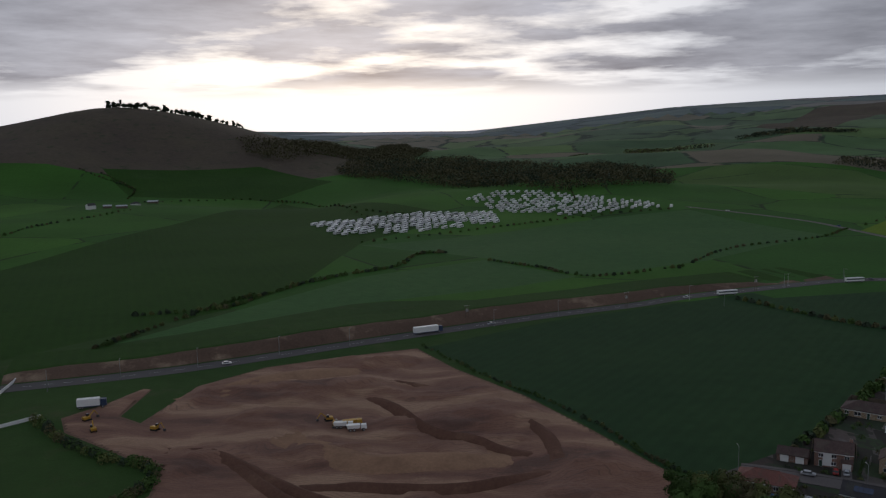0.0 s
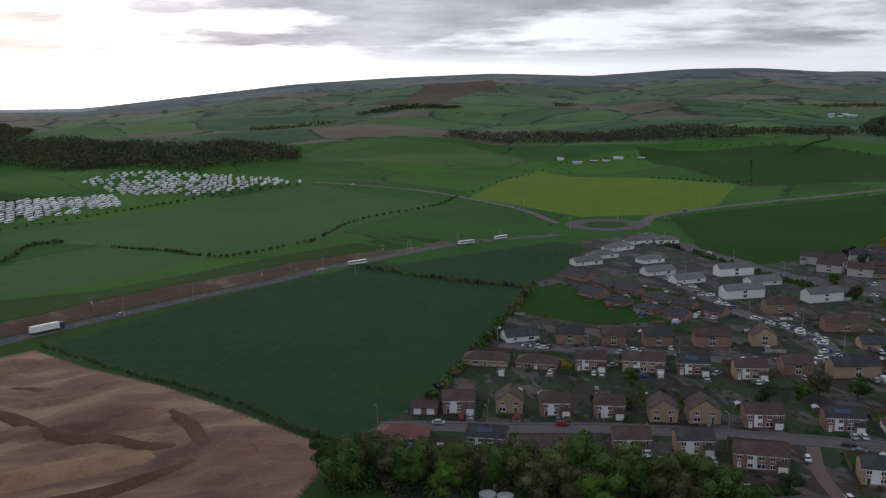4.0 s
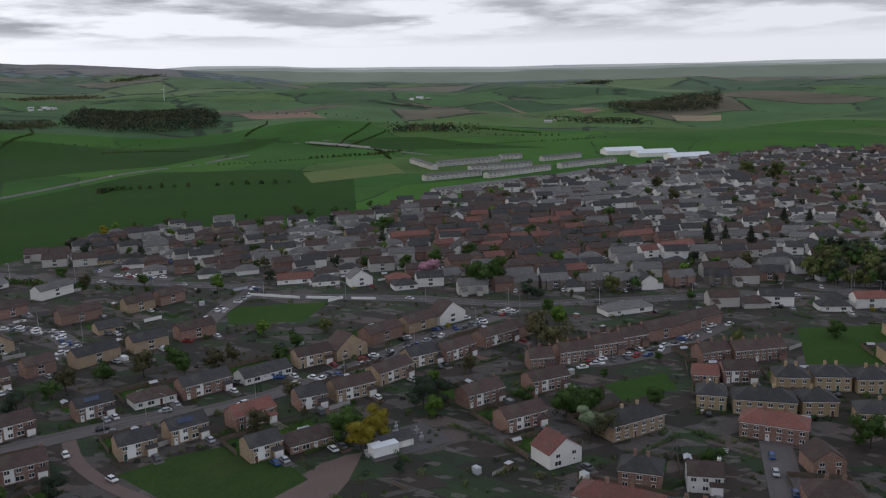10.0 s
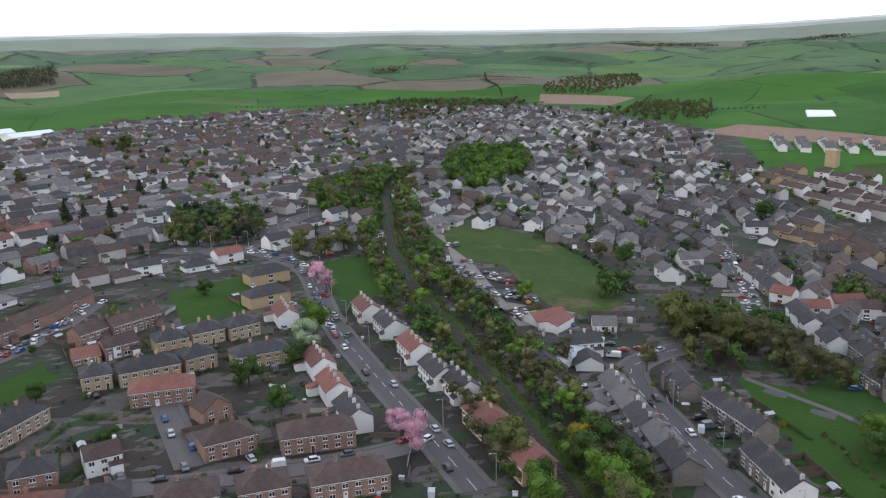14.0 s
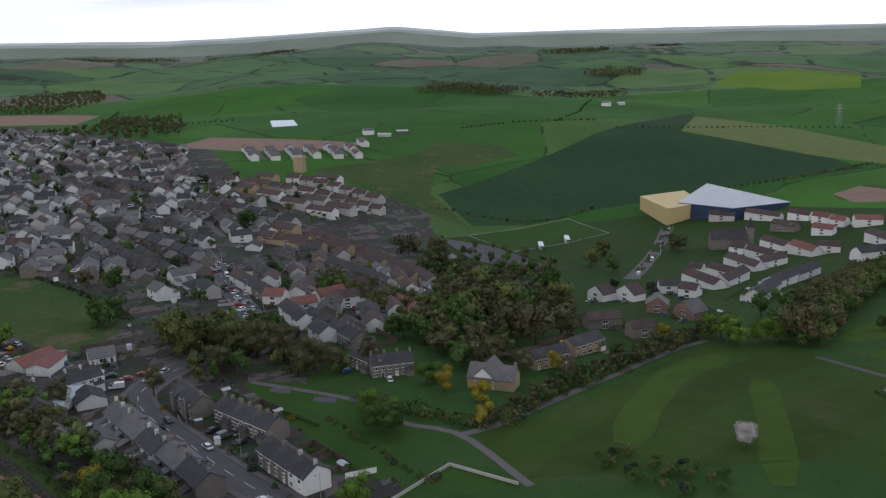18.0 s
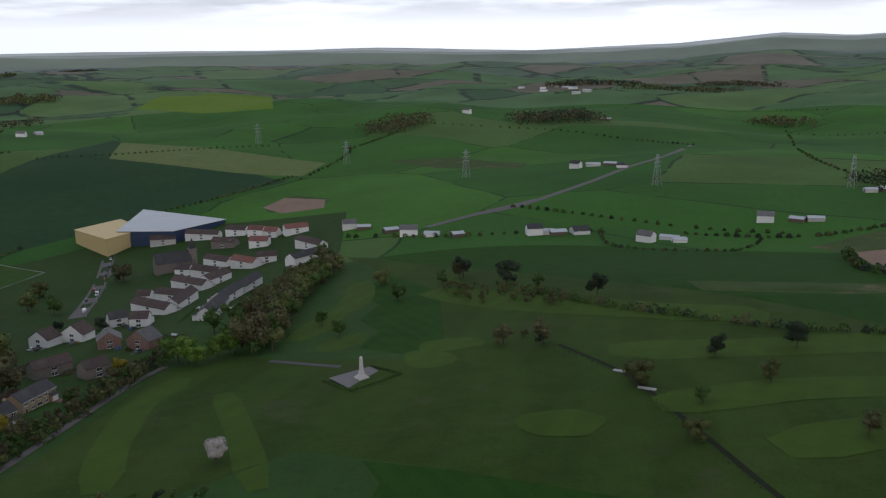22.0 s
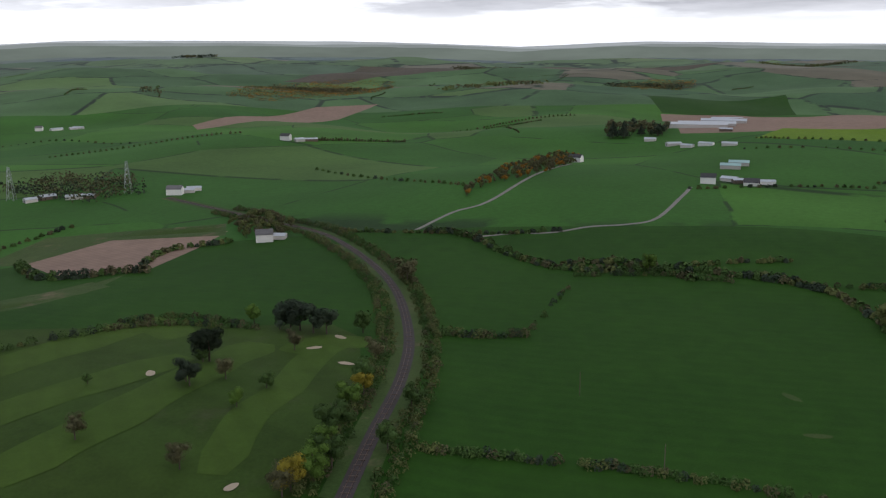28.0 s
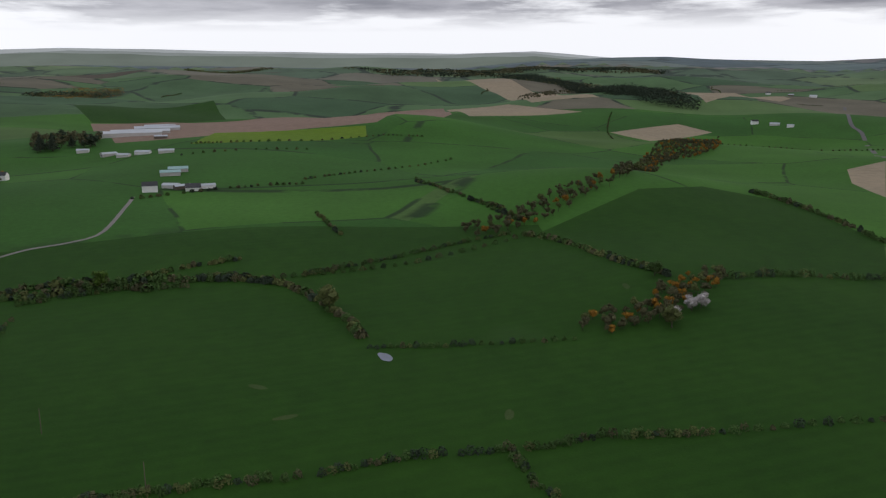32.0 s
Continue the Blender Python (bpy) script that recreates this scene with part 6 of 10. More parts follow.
        if e > 4:
            up = "n" * n
            low = {"s2": "ln" * n, "te": "nd" * n, "bt": "nnd" + "n" * n, "sv": "t" * n}[ty][:n]
            if ty == "s2":
                low = "d" + low[1:-1] + "g" if n > 2 and L > 8 else "ld"
            openings(body, L, f, 3.65 if ty != "sv" else 4.1, up if ty != "sv" else "t" * n)
            if ty == "s2" and L > 8 and n > 2:
                openings(body, L, f, 1.35, low[:-1] + "-")
                shared("garage_door", GARAGE_DOOR, body, Matrix.Translation((L / 2 - 1.8, -d / 2 - 1.28, 0)))
            else:
                openings(body, L, f, 1.35, low)
            if far:
                openings(body, L, -f, 3.65, "ns" * n if n < 3 else ("nsn" * n)[:n], True)
            if far:
                openings(body, L, -f, 1.35, ("lnd" * n)[:n], True)
        else:
            openings(body, L, f, 1.4, ("nldn" * n)[:n])
            if far:
                openings(body, L, -f, 1.4, ("nnl" * n)[:n], True)
    if ty == "s2" and wl in "rb" and int(L * 3) % 3 != 1:
        bm = bmesh.new()
        box(bm, -L / 6, -d / 2 - 0.012, 0.4, 2.6, 0.06, 4.0)
        part("cladding_panel", bm, white_paint, body, "white weatherboard panel")
    roof_finish(home, L if ty != "gb" else L, d if ty != "gb" else d, e, 0.42) if ty in ("s2", "te", "bu", "bt") else None
    if ty == "te":
        units = max(1, round(L / 5.5))
        for i in range(units + 1):
            shared("chimney", CHIMNEYS[wl if wl != "w" else "g"], rf, Matrix.Translation((-L / 2 + 0.5 + (L - 1) * i / units, 0, top + 0.1)) @ Matrix.Rotation(math.pi / 2, 4, "Z"))
    elif ty in ("bt",):
        for s in (-0.25, 0.25):
            shared("chimney", CHIMNEYS[wl], rf, Matrix.Translation((s * L * 0.6, 0, top - 0.1)))
    elif ty == "sv":
        for s in (-1, 1):
            shared("chimney", CHIMNEYS["s"], rf, Matrix.Translation((s * (L / 2 - 0.4), 0, top + 0.3)) @ Matrix.Rotation(math.pi / 2, 4, "Z"))
    elif ty == "s2" and int(L) % 2:
        shared("chimney", CHIMNEYS[wl], rf, Matrix.Translation((L / 2 - 0.8, 0.6, top - 0.3)))
    if ro == "k" and ty == "s2" and int(L) == 12:
        bm = bmesh.new()
        for k in range(4):
            box(bm, -2.4 + k * 1.25, 0, 0, 1.15, 1.9, 0.05)
        part("solar_panel", bm, plain("solar_cell", (0.015, 0.03, 0.075), 0.15, 0.1, spec=0.6), rf, "dark blue solar panels").matrix_basis = Matrix.Translation((0, -d / 4, e + d / 4 * math.tan(pitch) + 0.3)) @ Matrix.Rotation(pitch, 4, "X")
    return home


# ---- cars ----
CAR_COLOURS = {"white": (0.62, 0.62, 0.62), "silver": (0.38, 0.39, 0.41), "grey": (0.12, 0.125, 0.13), "black": (0.025, 0.025, 0.028), "red": (0.28, 0.03, 0.025), "blue": (0.03, 0.08, 0.22)}


def wheel_build(bm):
    bmesh.ops.create_cone(bm, cap_ends=True, segments=14, radius1=0.31, radius2=0.31, depth=0.22, matrix=Matrix.Rotation(math.pi / 2, 4, "X"))
    inner = bmesh.ops.create_cone(bm, cap_ends=True, segments=10, radius1=0.18, radius2=0.18, depth=0.25, matrix=Matrix.Rotation(math.pi / 2, 4, "X"))
    for v in inner["verts"]:
        for f in v.link_faces:
            f.material_index = 1


WHEEL = mesh_of("wheel", wheel_build, rubber, steel)


def car(colour, van=False, wheels=True):
    """A parked car: body, glasshouse, wheels, lamps."""
    paint = plain("car_paint_" + colour, CAR_COLOURS[colour], 0.25, 0.04, spec=0.6)
    top = new("van" if van else "car")
    top.empty_display_size = 0.5
    tagged(top, f"{colour} {'panel van' if van else 'hatchback car'} parked on the tarmac", "van" if van else "car", "parked vehicles")
    L, W = (5.2, 1.95) if van else (4.3, 1.78)
    h = 2.1 if van else 0.88
    side = [(-L / 2, 0.32), (L / 2 - 0.1, 0.30), (L / 2, 0.62), (L / 2 - 0.15, 0.80), (L / 4, h if not van else 1.15), (L / 4 - 0.7, h), (-L / 2 + 0.12, h), (-L / 2, 0.75)]
    bm = bmesh.new()
    a = [bm.verts.new((x, -W / 2, z)) for x, z in side]
    b = [bm.verts.new((x, W / 2, z)) for x, z in side]
    bm.faces.new(a[::-1]), bm.faces.new(b)
    for i in range(len(side)):
        bm.faces.new((a[i], a[(i + 1) % len(side)], b[(i + 1) % len(side)], b[i]))
    bmesh.ops.recalc_face_normals(bm, faces=bm.faces)
    bmesh.ops.bevel(bm, geom=[e for e in bm.edges], offset=0.07, segments=2, affect="EDGES")
    part("body", bm, paint, top)
    bm = bmesh.new()
    if van:
        box(bm, L / 4 + 0.35, 0, 1.16, 0.7, W - 0.2, 0.72, taper=0.9)
    else:
        vs = box(bm, -0.25, 0, 0.86, 2.7, W - 0.12, 0.52, taper=0.78)
    part("window", bm, glass, top, "dark glass")
    if not van:
        bm = bmesh.new()
        box(bm, -0.28, 0, 1.375, 2.0, W - 0.46, 0.06, taper=0.9)
        part("roof_panel", bm, paint, top)
    for sx in (-1, 1) if wheels else ():
        for sy in (-1, 1):
            shared("wheel", WHEEL, top, Matrix.Translation((sx * L * 0.31, sy * (W / 2 - 0.08), 0.31)))
    return top


# ---- leaves ----
GREEN_SET = {
    "fresh": leafy("fresh_leaves", (0.085, 0.150, 0.024)), "green": leafy("green_leaves", (0.050, 0.090, 0.022)), "olive": leafy("olive_leaves", (0.092, 0.106, 0.034)),
    "brown": leafy("budding_twigs", (0.080, 0.076, 0.036)), "dark": leafy("dark_needles", (0.032, 0.046, 0.027)), "pink": leafy("pink_blossom", (0.50, 0.28, 0.35)),
    "white": leafy("white_blossom", (0.36, 0.33, 0.31)), "gold": leafy("golden_leaves", (0.23, 0.19, 0.022)), "gorse": leafy("gorse_bloom", (0.24, 0.115, 0.016)),
    "pale": leafy("pale_leaves", (0.24, 0.30, 0.18)), "spruce": leafy("spruce_needles", (0.026, 0.036, 0.022)),
}


def quads_mesh(name, centres, normals, sizes, rng, material, core=None):
    """Many small leaves or tufts: bent diamonds turned about the given normals."""
    n = len(centres)
    t = rng.normal(size=(n, 3))
    t -= normals * (t * normals).sum(1, keepdims=True)
    t /= np.linalg.norm(t, axis=1, keepdims=True) + 1e-9
    b = np.cross(normals, t)
    s = sizes[:, None]
    v = np.stack([centres - t * s, centres - b * s * 0.7 + normals * s * 0.25, centres + t * s, centres + b * s * 0.7 + normals * s * 0.25], 1).reshape(-1, 3)
    me = bpy.data.meshes.new(name)
    me.from_pydata(v.tolist(), [], np.arange(4 * n).reshape(-1, 4).tolist())
    me.materials.append(material)
    return me


def crown_points(rng, kind, h, w, n):
    """Places and outward ways of the leaves of one tree, its foot at 0."""
    if kind == "conifer":
        u = rng.random(n) ** 0.7
        z = h * (0.12 + 0.88 * (1 - u))
        r = w * u * (0.75 + 0.3 * np.sin(z * 5)) * (0.6 + 0.4 * rng.random(n))
        a = rng.random(n) * 2 * np.pi
        c = np.column_stack([r * np.cos(a), r * np.sin(a), z])
        nn = np.column_stack([np.cos(a), np.sin(a), 0.6 + 0 * a]) + rng.normal(size=(n, 3)) * 0.4
    else:
        blobs = 9
        bc = rng.normal(size=(blobs, 3)) * (w * 0.36, w * 0.36, h * 0.15) + (0, 0, h * 0.62)
        br = w * (0.34 + 0.26 * rng.random(blobs))
        k = rng.integers(0, blobs, n)
        d = rng.normal(size=(n, 3))
        d /= np.linalg.norm(d, axis=1, keepdims=True)
        c = bc[k] + d * br[k, None] * (0.62 + 0.42 * rng.random((n, 1))) * (1, 1, 0.85)
        nn = d + rng.normal(size=(n, 3)) * 0.45
    nn /= np.linalg.norm(nn, axis=1, keepdims=True)
    c[:, 2] = np.maximum(c[:, 2], 0.4)
    return c, nn


TREE_WORDS = {"fresh": "broad tree in fresh yellow-green leaf", "green": "broad green leafy tree", "olive": "olive-green tree coming into leaf", "brown": "brown budding tree with bare twigs",
              "dark": "broad dark green pine tree", "spruce": "tall dark spruce tree", "pink": "cherry tree in pink blossom", "white": "small tree in white blossom", "gold": "golden-leaved garden tree", "pale": "pale green young tree"}


def core_mesh(bm, centres, radii, rng):
    for c, r in zip(centres, radii):
        vs = bmesh.ops.create_icosphere(bm, subdivisions=1, radius=r * 0.62, matrix=Matrix.Translation(c))["verts"]
        for v in vs:
            v.co += Vector(rng.normal(size=3)) * r * 0.10


def tree(kind, variant, near):
    rng = np.random.default_rng(variant * 17 + len(kind))
    top = new("tree")
    top.empty_display_size = 0.5
    tagged(top, TREE_WORDS[kind] + " standing in grass", "tree", "trees")
    h, w = 8.5 + 2 * rng.random(), 3.6 + rng.random()
    con = kind == "spruce"
    bm = bmesh.new()
    rod(bm, (0, 0, -0.5), (0.1, 0, h * 0.45), 0.28, 0.18, 8)
    rod(bm, (0.1, 0, h * 0.45), (0.0, 0.1, h * 0.85), 0.18, 0.05, 6)
    for i in range(0 if con else 6):
        a = i * 1.05 + rng.random()
        z = h * (0.28 + 0.06 * i)
        rod(bm, (0.05, 0, z), (w * 0.7 * math.cos(a), w * 0.7 * math.sin(a), z + h * 0.22), 0.11, 0.03, 5)
    part("trunk", bm, bark, top)
    n = 2600 if near else 760
    if con:
        c, nn = crown_points(rng, "conifer", h, w, n)
        mid, rad = [], []
    else:
        blobs = 11
        mid = rng.normal(size=(blobs, 3)) * (w * 0.36, w * 0.36, h * 0.15) + (0, 0, h * 0.58)
        rad = w * (0.32 + 0.24 * rng.random(blobs))
        pick = rng.integers(0, blobs, n)
        d = rng.normal(size=(n, 3))
        d /= np.linalg.norm(d, axis=1, keepdims=True)
        c = mid[pick] + d * rad[pick, None] * (0.78 + 0.30 * rng.random((n, 1))) * (1, 1, 0.85)
        nn = d + rng.normal(size=(n, 3)) * 0.2
        nn /= np.linalg.norm(nn, axis=1, keepdims=True)
    sparse = kind == "brown"
    me = quads_mesh("crown", c, nn, ((0.17 if sparse else 0.24) if near else 0.42) * (0.7 + 0.7 * rng.random(n)), rng, GREEN_SET[kind])
    if len(mid):
        bm = bmesh.new()
        bm.from_mesh(me)
        core_mesh(bm, mid, rad * (0.8 if sparse else 1.0), rng)
        bm.to_mesh(me)
        bm.free()
    cr = new("crown", me)
    cr.parent = top
    return top


def plant(kind, x, y, size=1.0, rot=0.0):
    v = int(abs(x * 7 + y * 3)) % 3
    q = 0.1 * round(size * 6) * 2
    near = math.hypot(x, y) < 320
    ob = place(("tree", kind, v, near), lambda: tree(kind, v, near), stand(x, y, rot))
    ob.scale = (q, q, q * (0.92 + 0.16 * ((int(x * 13) % 10) / 10)))
    return ob


def thicket(name, label, line, width, height, density, kinds, seed, leaf=0.45, kind="", category="hedge", lean=1.0):
    """A hedge or belt of bushes and trees along a line: many tufts of leaves on uneven clumps."""
    rng = np.random.default_rng(seed)
    cs, ns, ss = [], [], []
    along = smooth_line(line, 1.0 / density) if len(line) > 1 else [Vector((*line[0], 0))]
    for q, s in zip(along, sides(along)):
        if rng.random() < 0.05:
            continue
        off = rng.uniform(-0.5, 0.5) * max(0.0, width - height * 0.5)
        x, y = q.x + s.x * off, q.y + s.y * off
        hh = height * rng.uniform(0.65, 1.25)
        ww = min(max(width * 0.5, 0.7), hh * 0.6) * rng.uniform(0.8, 1.3)
        n = int((22 + 16 * hh) * lean)
        d = rng.normal(size=(n, 3))
        d[:, 2] = np.abs(d[:, 2]) * 0.9 + 0.05
        d /= np.linalg.norm(d, axis=1, keepdims=True)
        c = d * (ww, ww, hh * 0.9) * (0.75 + 0.3 * rng.random((n, 1)))
        cs.append(c + (x, y, height_at(x, y)))
        ns.append(d + rng.normal(size=(n, 3)) * 0.35)
        ss.append(leaf * hh ** 0.35 * (0.6 + 0.6 * rng.random(n)))
    c, nn, s = np.concatenate(cs), np.concatenate(ns), np.concatenate(ss)
    nn /= np.linalg.norm(nn, axis=1, keepdims=True)
    me = quads_mesh(name, c, nn, s, rng, GREEN_SET[kinds[0]])
    for k in kinds[1:]:
        me.materials.append(GREEN_SET[k])
    if len(kinds) > 1:
        tufts = np.repeat(rng.integers(0, len(kinds), len(cs)), [len(q) for q in cs]).astype(np.int32)
        me.polygons.foreach_set("material_index", tufts)
    return tagged(new(name, me), label, category, kind=kind)


def wood(name, label, poly, spacing, height, kinds, seed, leaf=1.2, per=26, wide=None):
    """A wood over an area: crowns of tufts, higher and lower."""
    rng = np.random.default_rng(seed)
    xs, ys = [p[0] for p in poly], [p[1] for p in poly]
    cs, ns, ss, ks = [], [], [], []
    x = min(xs)
    while x < max(xs):
        y = min(ys)
        while y < max(ys):
            px, py = x + rng.uniform(-0.45, 0.45) * spacing, y + rng.uniform(-0.45, 0.45) * spacing
            if inside(poly, px, py):
                hh = height * rng.uniform(0.7, 1.2)
                d = rng.normal(size=(per, 3))
                d[:, 2] = np.abs(d[:, 2])
                d /= np.linalg.norm(d, axis=1, keepdims=True)
                ww = (wide or spacing * 0.8) * rng.uniform(0.8, 1.2)
                c = d * (ww, ww, hh * 0.55) * (0.8 + 0.3 * rng.random((per, 1))) + (0, 0, hh * 0.42)
                c[: per // 4, 2] *= 0.35
                cs.append(c + (px, py, height_at(px, py)))
                ns.append(d + rng.normal(size=(per, 3)) * 0.15)
                ss.append(leaf * (0.7 + 0.6 * rng.random(per)))
                ks.append(rng.integers(0, len(kinds)))
            y += spacing
        x += spacing
    c, nn, s = np.concatenate(cs), np.concatenate(ns), np.concatenate(ss)
    nn /= np.linalg.norm(nn, axis=1, keepdims=True)
    me = quads_mesh(name, c, nn, s, rng, GREEN_SET[kinds[0]])
    for k in kinds[1:]:
        me.materials.append(GREEN_SET[k])
    me.polygons.foreach_set("material_index", np.repeat(np.array(ks, dtype=np.int32), per))
    return tagged(new(name, me), label, "wood", kind="stuff")



def ball_template():
    bm = bmesh.new()
    bmesh.ops.create_icosphere(bm, subdivisions=1, radius=1.0)
    v = np.array([tuple(q.co) for q in bm.verts])
    f = np.array([[q.index for q in p.verts] for p in bm.faces])
    bm.free()
    return v, f


BALL_V, BALL_F = ball_template()


def far_trees(name, label, spots, kinds, seed, leaves=230, leaf=0.5, low=0.58):
    """Trees that stand too far off to pick apart, in one mesh: trunk, lumpy crown and its leaves."""
    rng = np.random.default_rng(seed)
    cs, ns, ss, ks = [], [], [], []
    lv, lf, lk, count = [], [], [], 0
    for x, y, h in spots:
        w = h * rng.uniform(0.30, 0.42)
        foot = np.array((x, y, height_at(x, y)))
        blobs = 6
        mid = rng.normal(size=(blobs, 3)) * (w * 0.40, w * 0.40, h * 0.13) + (0, 0, h * low)
        rad = w * (0.42 + 0.24 * rng.random(blobs))
        pick = rng.integers(0, blobs, leaves)
        d = rng.normal(size=(leaves, 3))
        d /= np.linalg.norm(d, axis=1, keepdims=True)
        c = mid[pick] + d * rad[pick, None] * (0.82 + 0.30 * rng.random((leaves, 1))) * (1, 1, 0.9)
        c[:, 2] = np.maximum(c[:, 2], 0.2)
        cs.append(c + foot)
        ns.append(d + rng.normal(size=(leaves, 3)) * 0.25)
        ss.append(leaf * (h / 9) ** 0.7 * (0.6 + 0.7 * rng.random(leaves)))
        kind = int(rng.integers(0, len(kinds)))
        ks.append(np.full(leaves, kind, dtype=np.int32))
        for m, r in zip(mid, rad):
            lv.append(BALL_V * r * 0.66 + rng.normal(size=BALL_V.shape) * r * 0.1 + m + foot)
            lf += (BALL_F + count).tolist()
            count += len(BALL_V)
            lk += [kind] * len(BALL_F)
        ring = np.array([(math.cos(a), math.sin(a), 0) for a in np.arange(5) * 1.2566])
        lv.append(np.concatenate([ring * 0.03 * h + foot - (0, 0, 0.3), ring * 0.014 * h + foot + (0, 0, h * 0.5)]))
        lf += [[count + k, count + (k + 1) % 5, count + 5 + (k + 1) % 5, count + 5 + k] for k in range(5)]
        lk += [len(kinds)] * 5
        count += 10
    c, nn, sz = np.concatenate(cs), np.concatenate(ns), np.concatenate(ss)
    nn /= np.linalg.norm(nn, axis=1, keepdims=True)
    me = quads_mesh(name, c, nn, sz, rng, GREEN_SET[kinds[0]])
    limbs = bpy.data.meshes.new("limbs")
    limbs.from_pydata(np.concatenate(lv).tolist(), [], lf)
    limbs.materials.append(GREEN_SET[kinds[0]])
    for k in kinds[1:]:
        me.materials.append(GREEN_SET[k])
        limbs.materials.append(GREEN_SET[k])
    limbs.materials.append(bark)
    me.polygons.foreach_set("material_index", np.concatenate(ks))
    limbs.polygons.foreach_set("material_index", np.array(lk, dtype=np.int32))
    ob = tagged(new(name, me), label, "trees", kind="stuff")
    core = new("limbs", limbs)
    core.parent = ob
    tagged(core, kind="stuff")
    return ob


def spread(poly, spacing, low, high, seed, open_only=False):
    """Places for trees over an area, with their heights."""
    rng = random.Random(seed)
    xs, ys = [p[0] for p in poly], [p[1] for p in poly]
    out = []
    for i in range(int((max(xs) - min(xs)) / spacing) + 1):
        for j in range(int((max(ys) - min(ys)) / spacing) + 1):
            x, y = min(xs) + (i + rng.uniform(-0.1, 1.1)) * spacing, min(ys) + (j + rng.uniform(-0.1, 1.1)) * spacing
            if inside(poly, x, y) and (not open_only or clear_of(x, y, 5.0, 7.5)):
                out.append((x, y, rng.uniform(low, high)))
    return out

# ---- ground, roads ----
make_ground()
GREY_ROAD = "grey asphalt road with white centre dashes"
street(STREETS["bypass"], 11, asphalt, "grey asphalt bypass road with white lines", False)
street(STREETS["west"], 7, old_asphalt, "worn grey country road between green fields", False)
street(STREETS["ne"], 10, old_asphalt, "pale grey main road crossing green fields", False)
for n in ("main", "high", "rowst"):
    street(STREETS[n], 8.2 if n == "high" else 7.2, asphalt, GREY_ROAD)
street(STREETS["est1b"], 4.2, GROUND["paved"], "narrow red-brown paved lane between houses", False, False)
for n in ("est1", "est2", "est3", "est4", "crescent", "cross", "culd", "kirkst"):
    street(STREETS[n], 5.6, old_asphalt, "grey residential street with parked cars", marks=False)
street(STREETS["boundary"], 3.0, old_asphalt, "narrow tarmac path along the golf course edge", False, False)
for n in ("valley_road", "hill_road", "west_road"):
    street(STREETS[n], 6.0, old_asphalt, "pale country road between green fields", False, False)
street(STREETS["golfbd"], 2.6, asphalt, "narrow dark tarmac path to a monument", False, False)
for n in ("lane28", "farmlane"):
    street(STREETS[n], 2.6, gravel, "narrow pale farm track", False, False)
street(STREETS["pathgolf"], 2.6, old_asphalt, "narrow grey tarmac footpath beside the golf course", False, False)


def roundabout(x, y, r):
    bm = bmesh.new()
    bmesh.ops.create_cone(bm, cap_ends=True, segments=48, radius1=r, radius2=r, depth=0.3, matrix=Matrix.Translation((0, 0, 0)))
    disc = part("road", bm, asphalt)
    disc.matrix_basis = stand(x, y, 0, 0.0)
    tagged(disc, "grey asphalt roundabout ring", "road", kind="structure")
    bm = bmesh.new()
    bmesh.ops.create_cone(bm, cap_ends=True, segments=48, radius1=r * 0.58, radius2=r * 0.5, depth=0.5)
    isle = part("roundabout_island", bm, GROUND["lawn"])
    isle.matrix_basis = stand(x, y, 0, 0.25)
    tagged(isle, "round grassy island in the middle of a roundabout", "island", kind="structure")


roundabout(414, 589, 33)

# ---- houses ----
TAKEN = []
for (ty, wl, ro), rows in HOUSES.items():
    for x, y, rot, L in rows:
        L = max(8, min(L, 30))
        far = math.hypot(x, y) > 345
        place((ty, wl, ro, L, far), lambda: house(ty, wl, ro, L, far), stand(x, y, rot))
        TAKEN.append((x, y))
for k, (x, y) in enumerate(BLOCKS["rowR"]):
    wl, ro = ("t", "d") if k > 4 else ("w", "dkdkk"[k % 5])
    place(("bt" if k > 4 else "te", wl, ro, 15), lambda: house("bt" if k > 4 else "te", wl, ro, 15), stand(x, y - 4, 177))
    TAKEN.append((x, y))
for k, (x, y) in enumerate(BLOCKS["rowL"]):
    ro = "ddkd"[k]
    place(("te", "w", ro, 14), lambda: house("te", "w", ro, 14), stand(x, y + 4, -3))
    TAKEN.append((x, y))


def long_block(x, y, rot, L):
    top = new("terraced_house")
    top.empty_display_size = 0.5
    tagged(top, "long pale grey two-storey terrace with a shallow grey roof", "house", "long terraces")
    bm, bm2 = bmesh.new(), bmesh.new()
    gable_wall(bm, L, 8, 5.2, radians(20))
    gable_roof(bm2, L, 8, 5.2, radians(20))
    body = part("wall", bm, WALLS["g"], top)
    part("roof", bm2, ROOFS["y"], top)
    n = max(4, round(L / 6))
    openings(body, L, -4.03, 3.9, "l" * n)
    openings(body, L, -4.03, 1.35, ("nd" * n)[:n])
    top.matrix_basis = stand(x, y, rot)
    TAKEN.append((x, y))


for row in SLABS:
    long_block(*row)

ROAD_POINTS = np.array([(q.x, q.y) for n, v in STREETS.items() if n not in ("rbt_c", "carav", "carav_upper", "burn", "fair_a", "fair_b", "fair_c", "fair_d", "fair_e", "fair_f", "fair_g", "fair_h") and len(v) > 1 for q in smooth_line(v, 4.0)])


def clear_of(x, y, road=8.0, home=12.0):
    if np.min(np.hypot(ROAD_POINTS[:, 0] - x, ROAD_POINTS[:, 1] - y)) < road:
        return False
    return all(math.hypot(x - a, y - b) > home for a, b in TAKEN)


FAR_KITS = {}


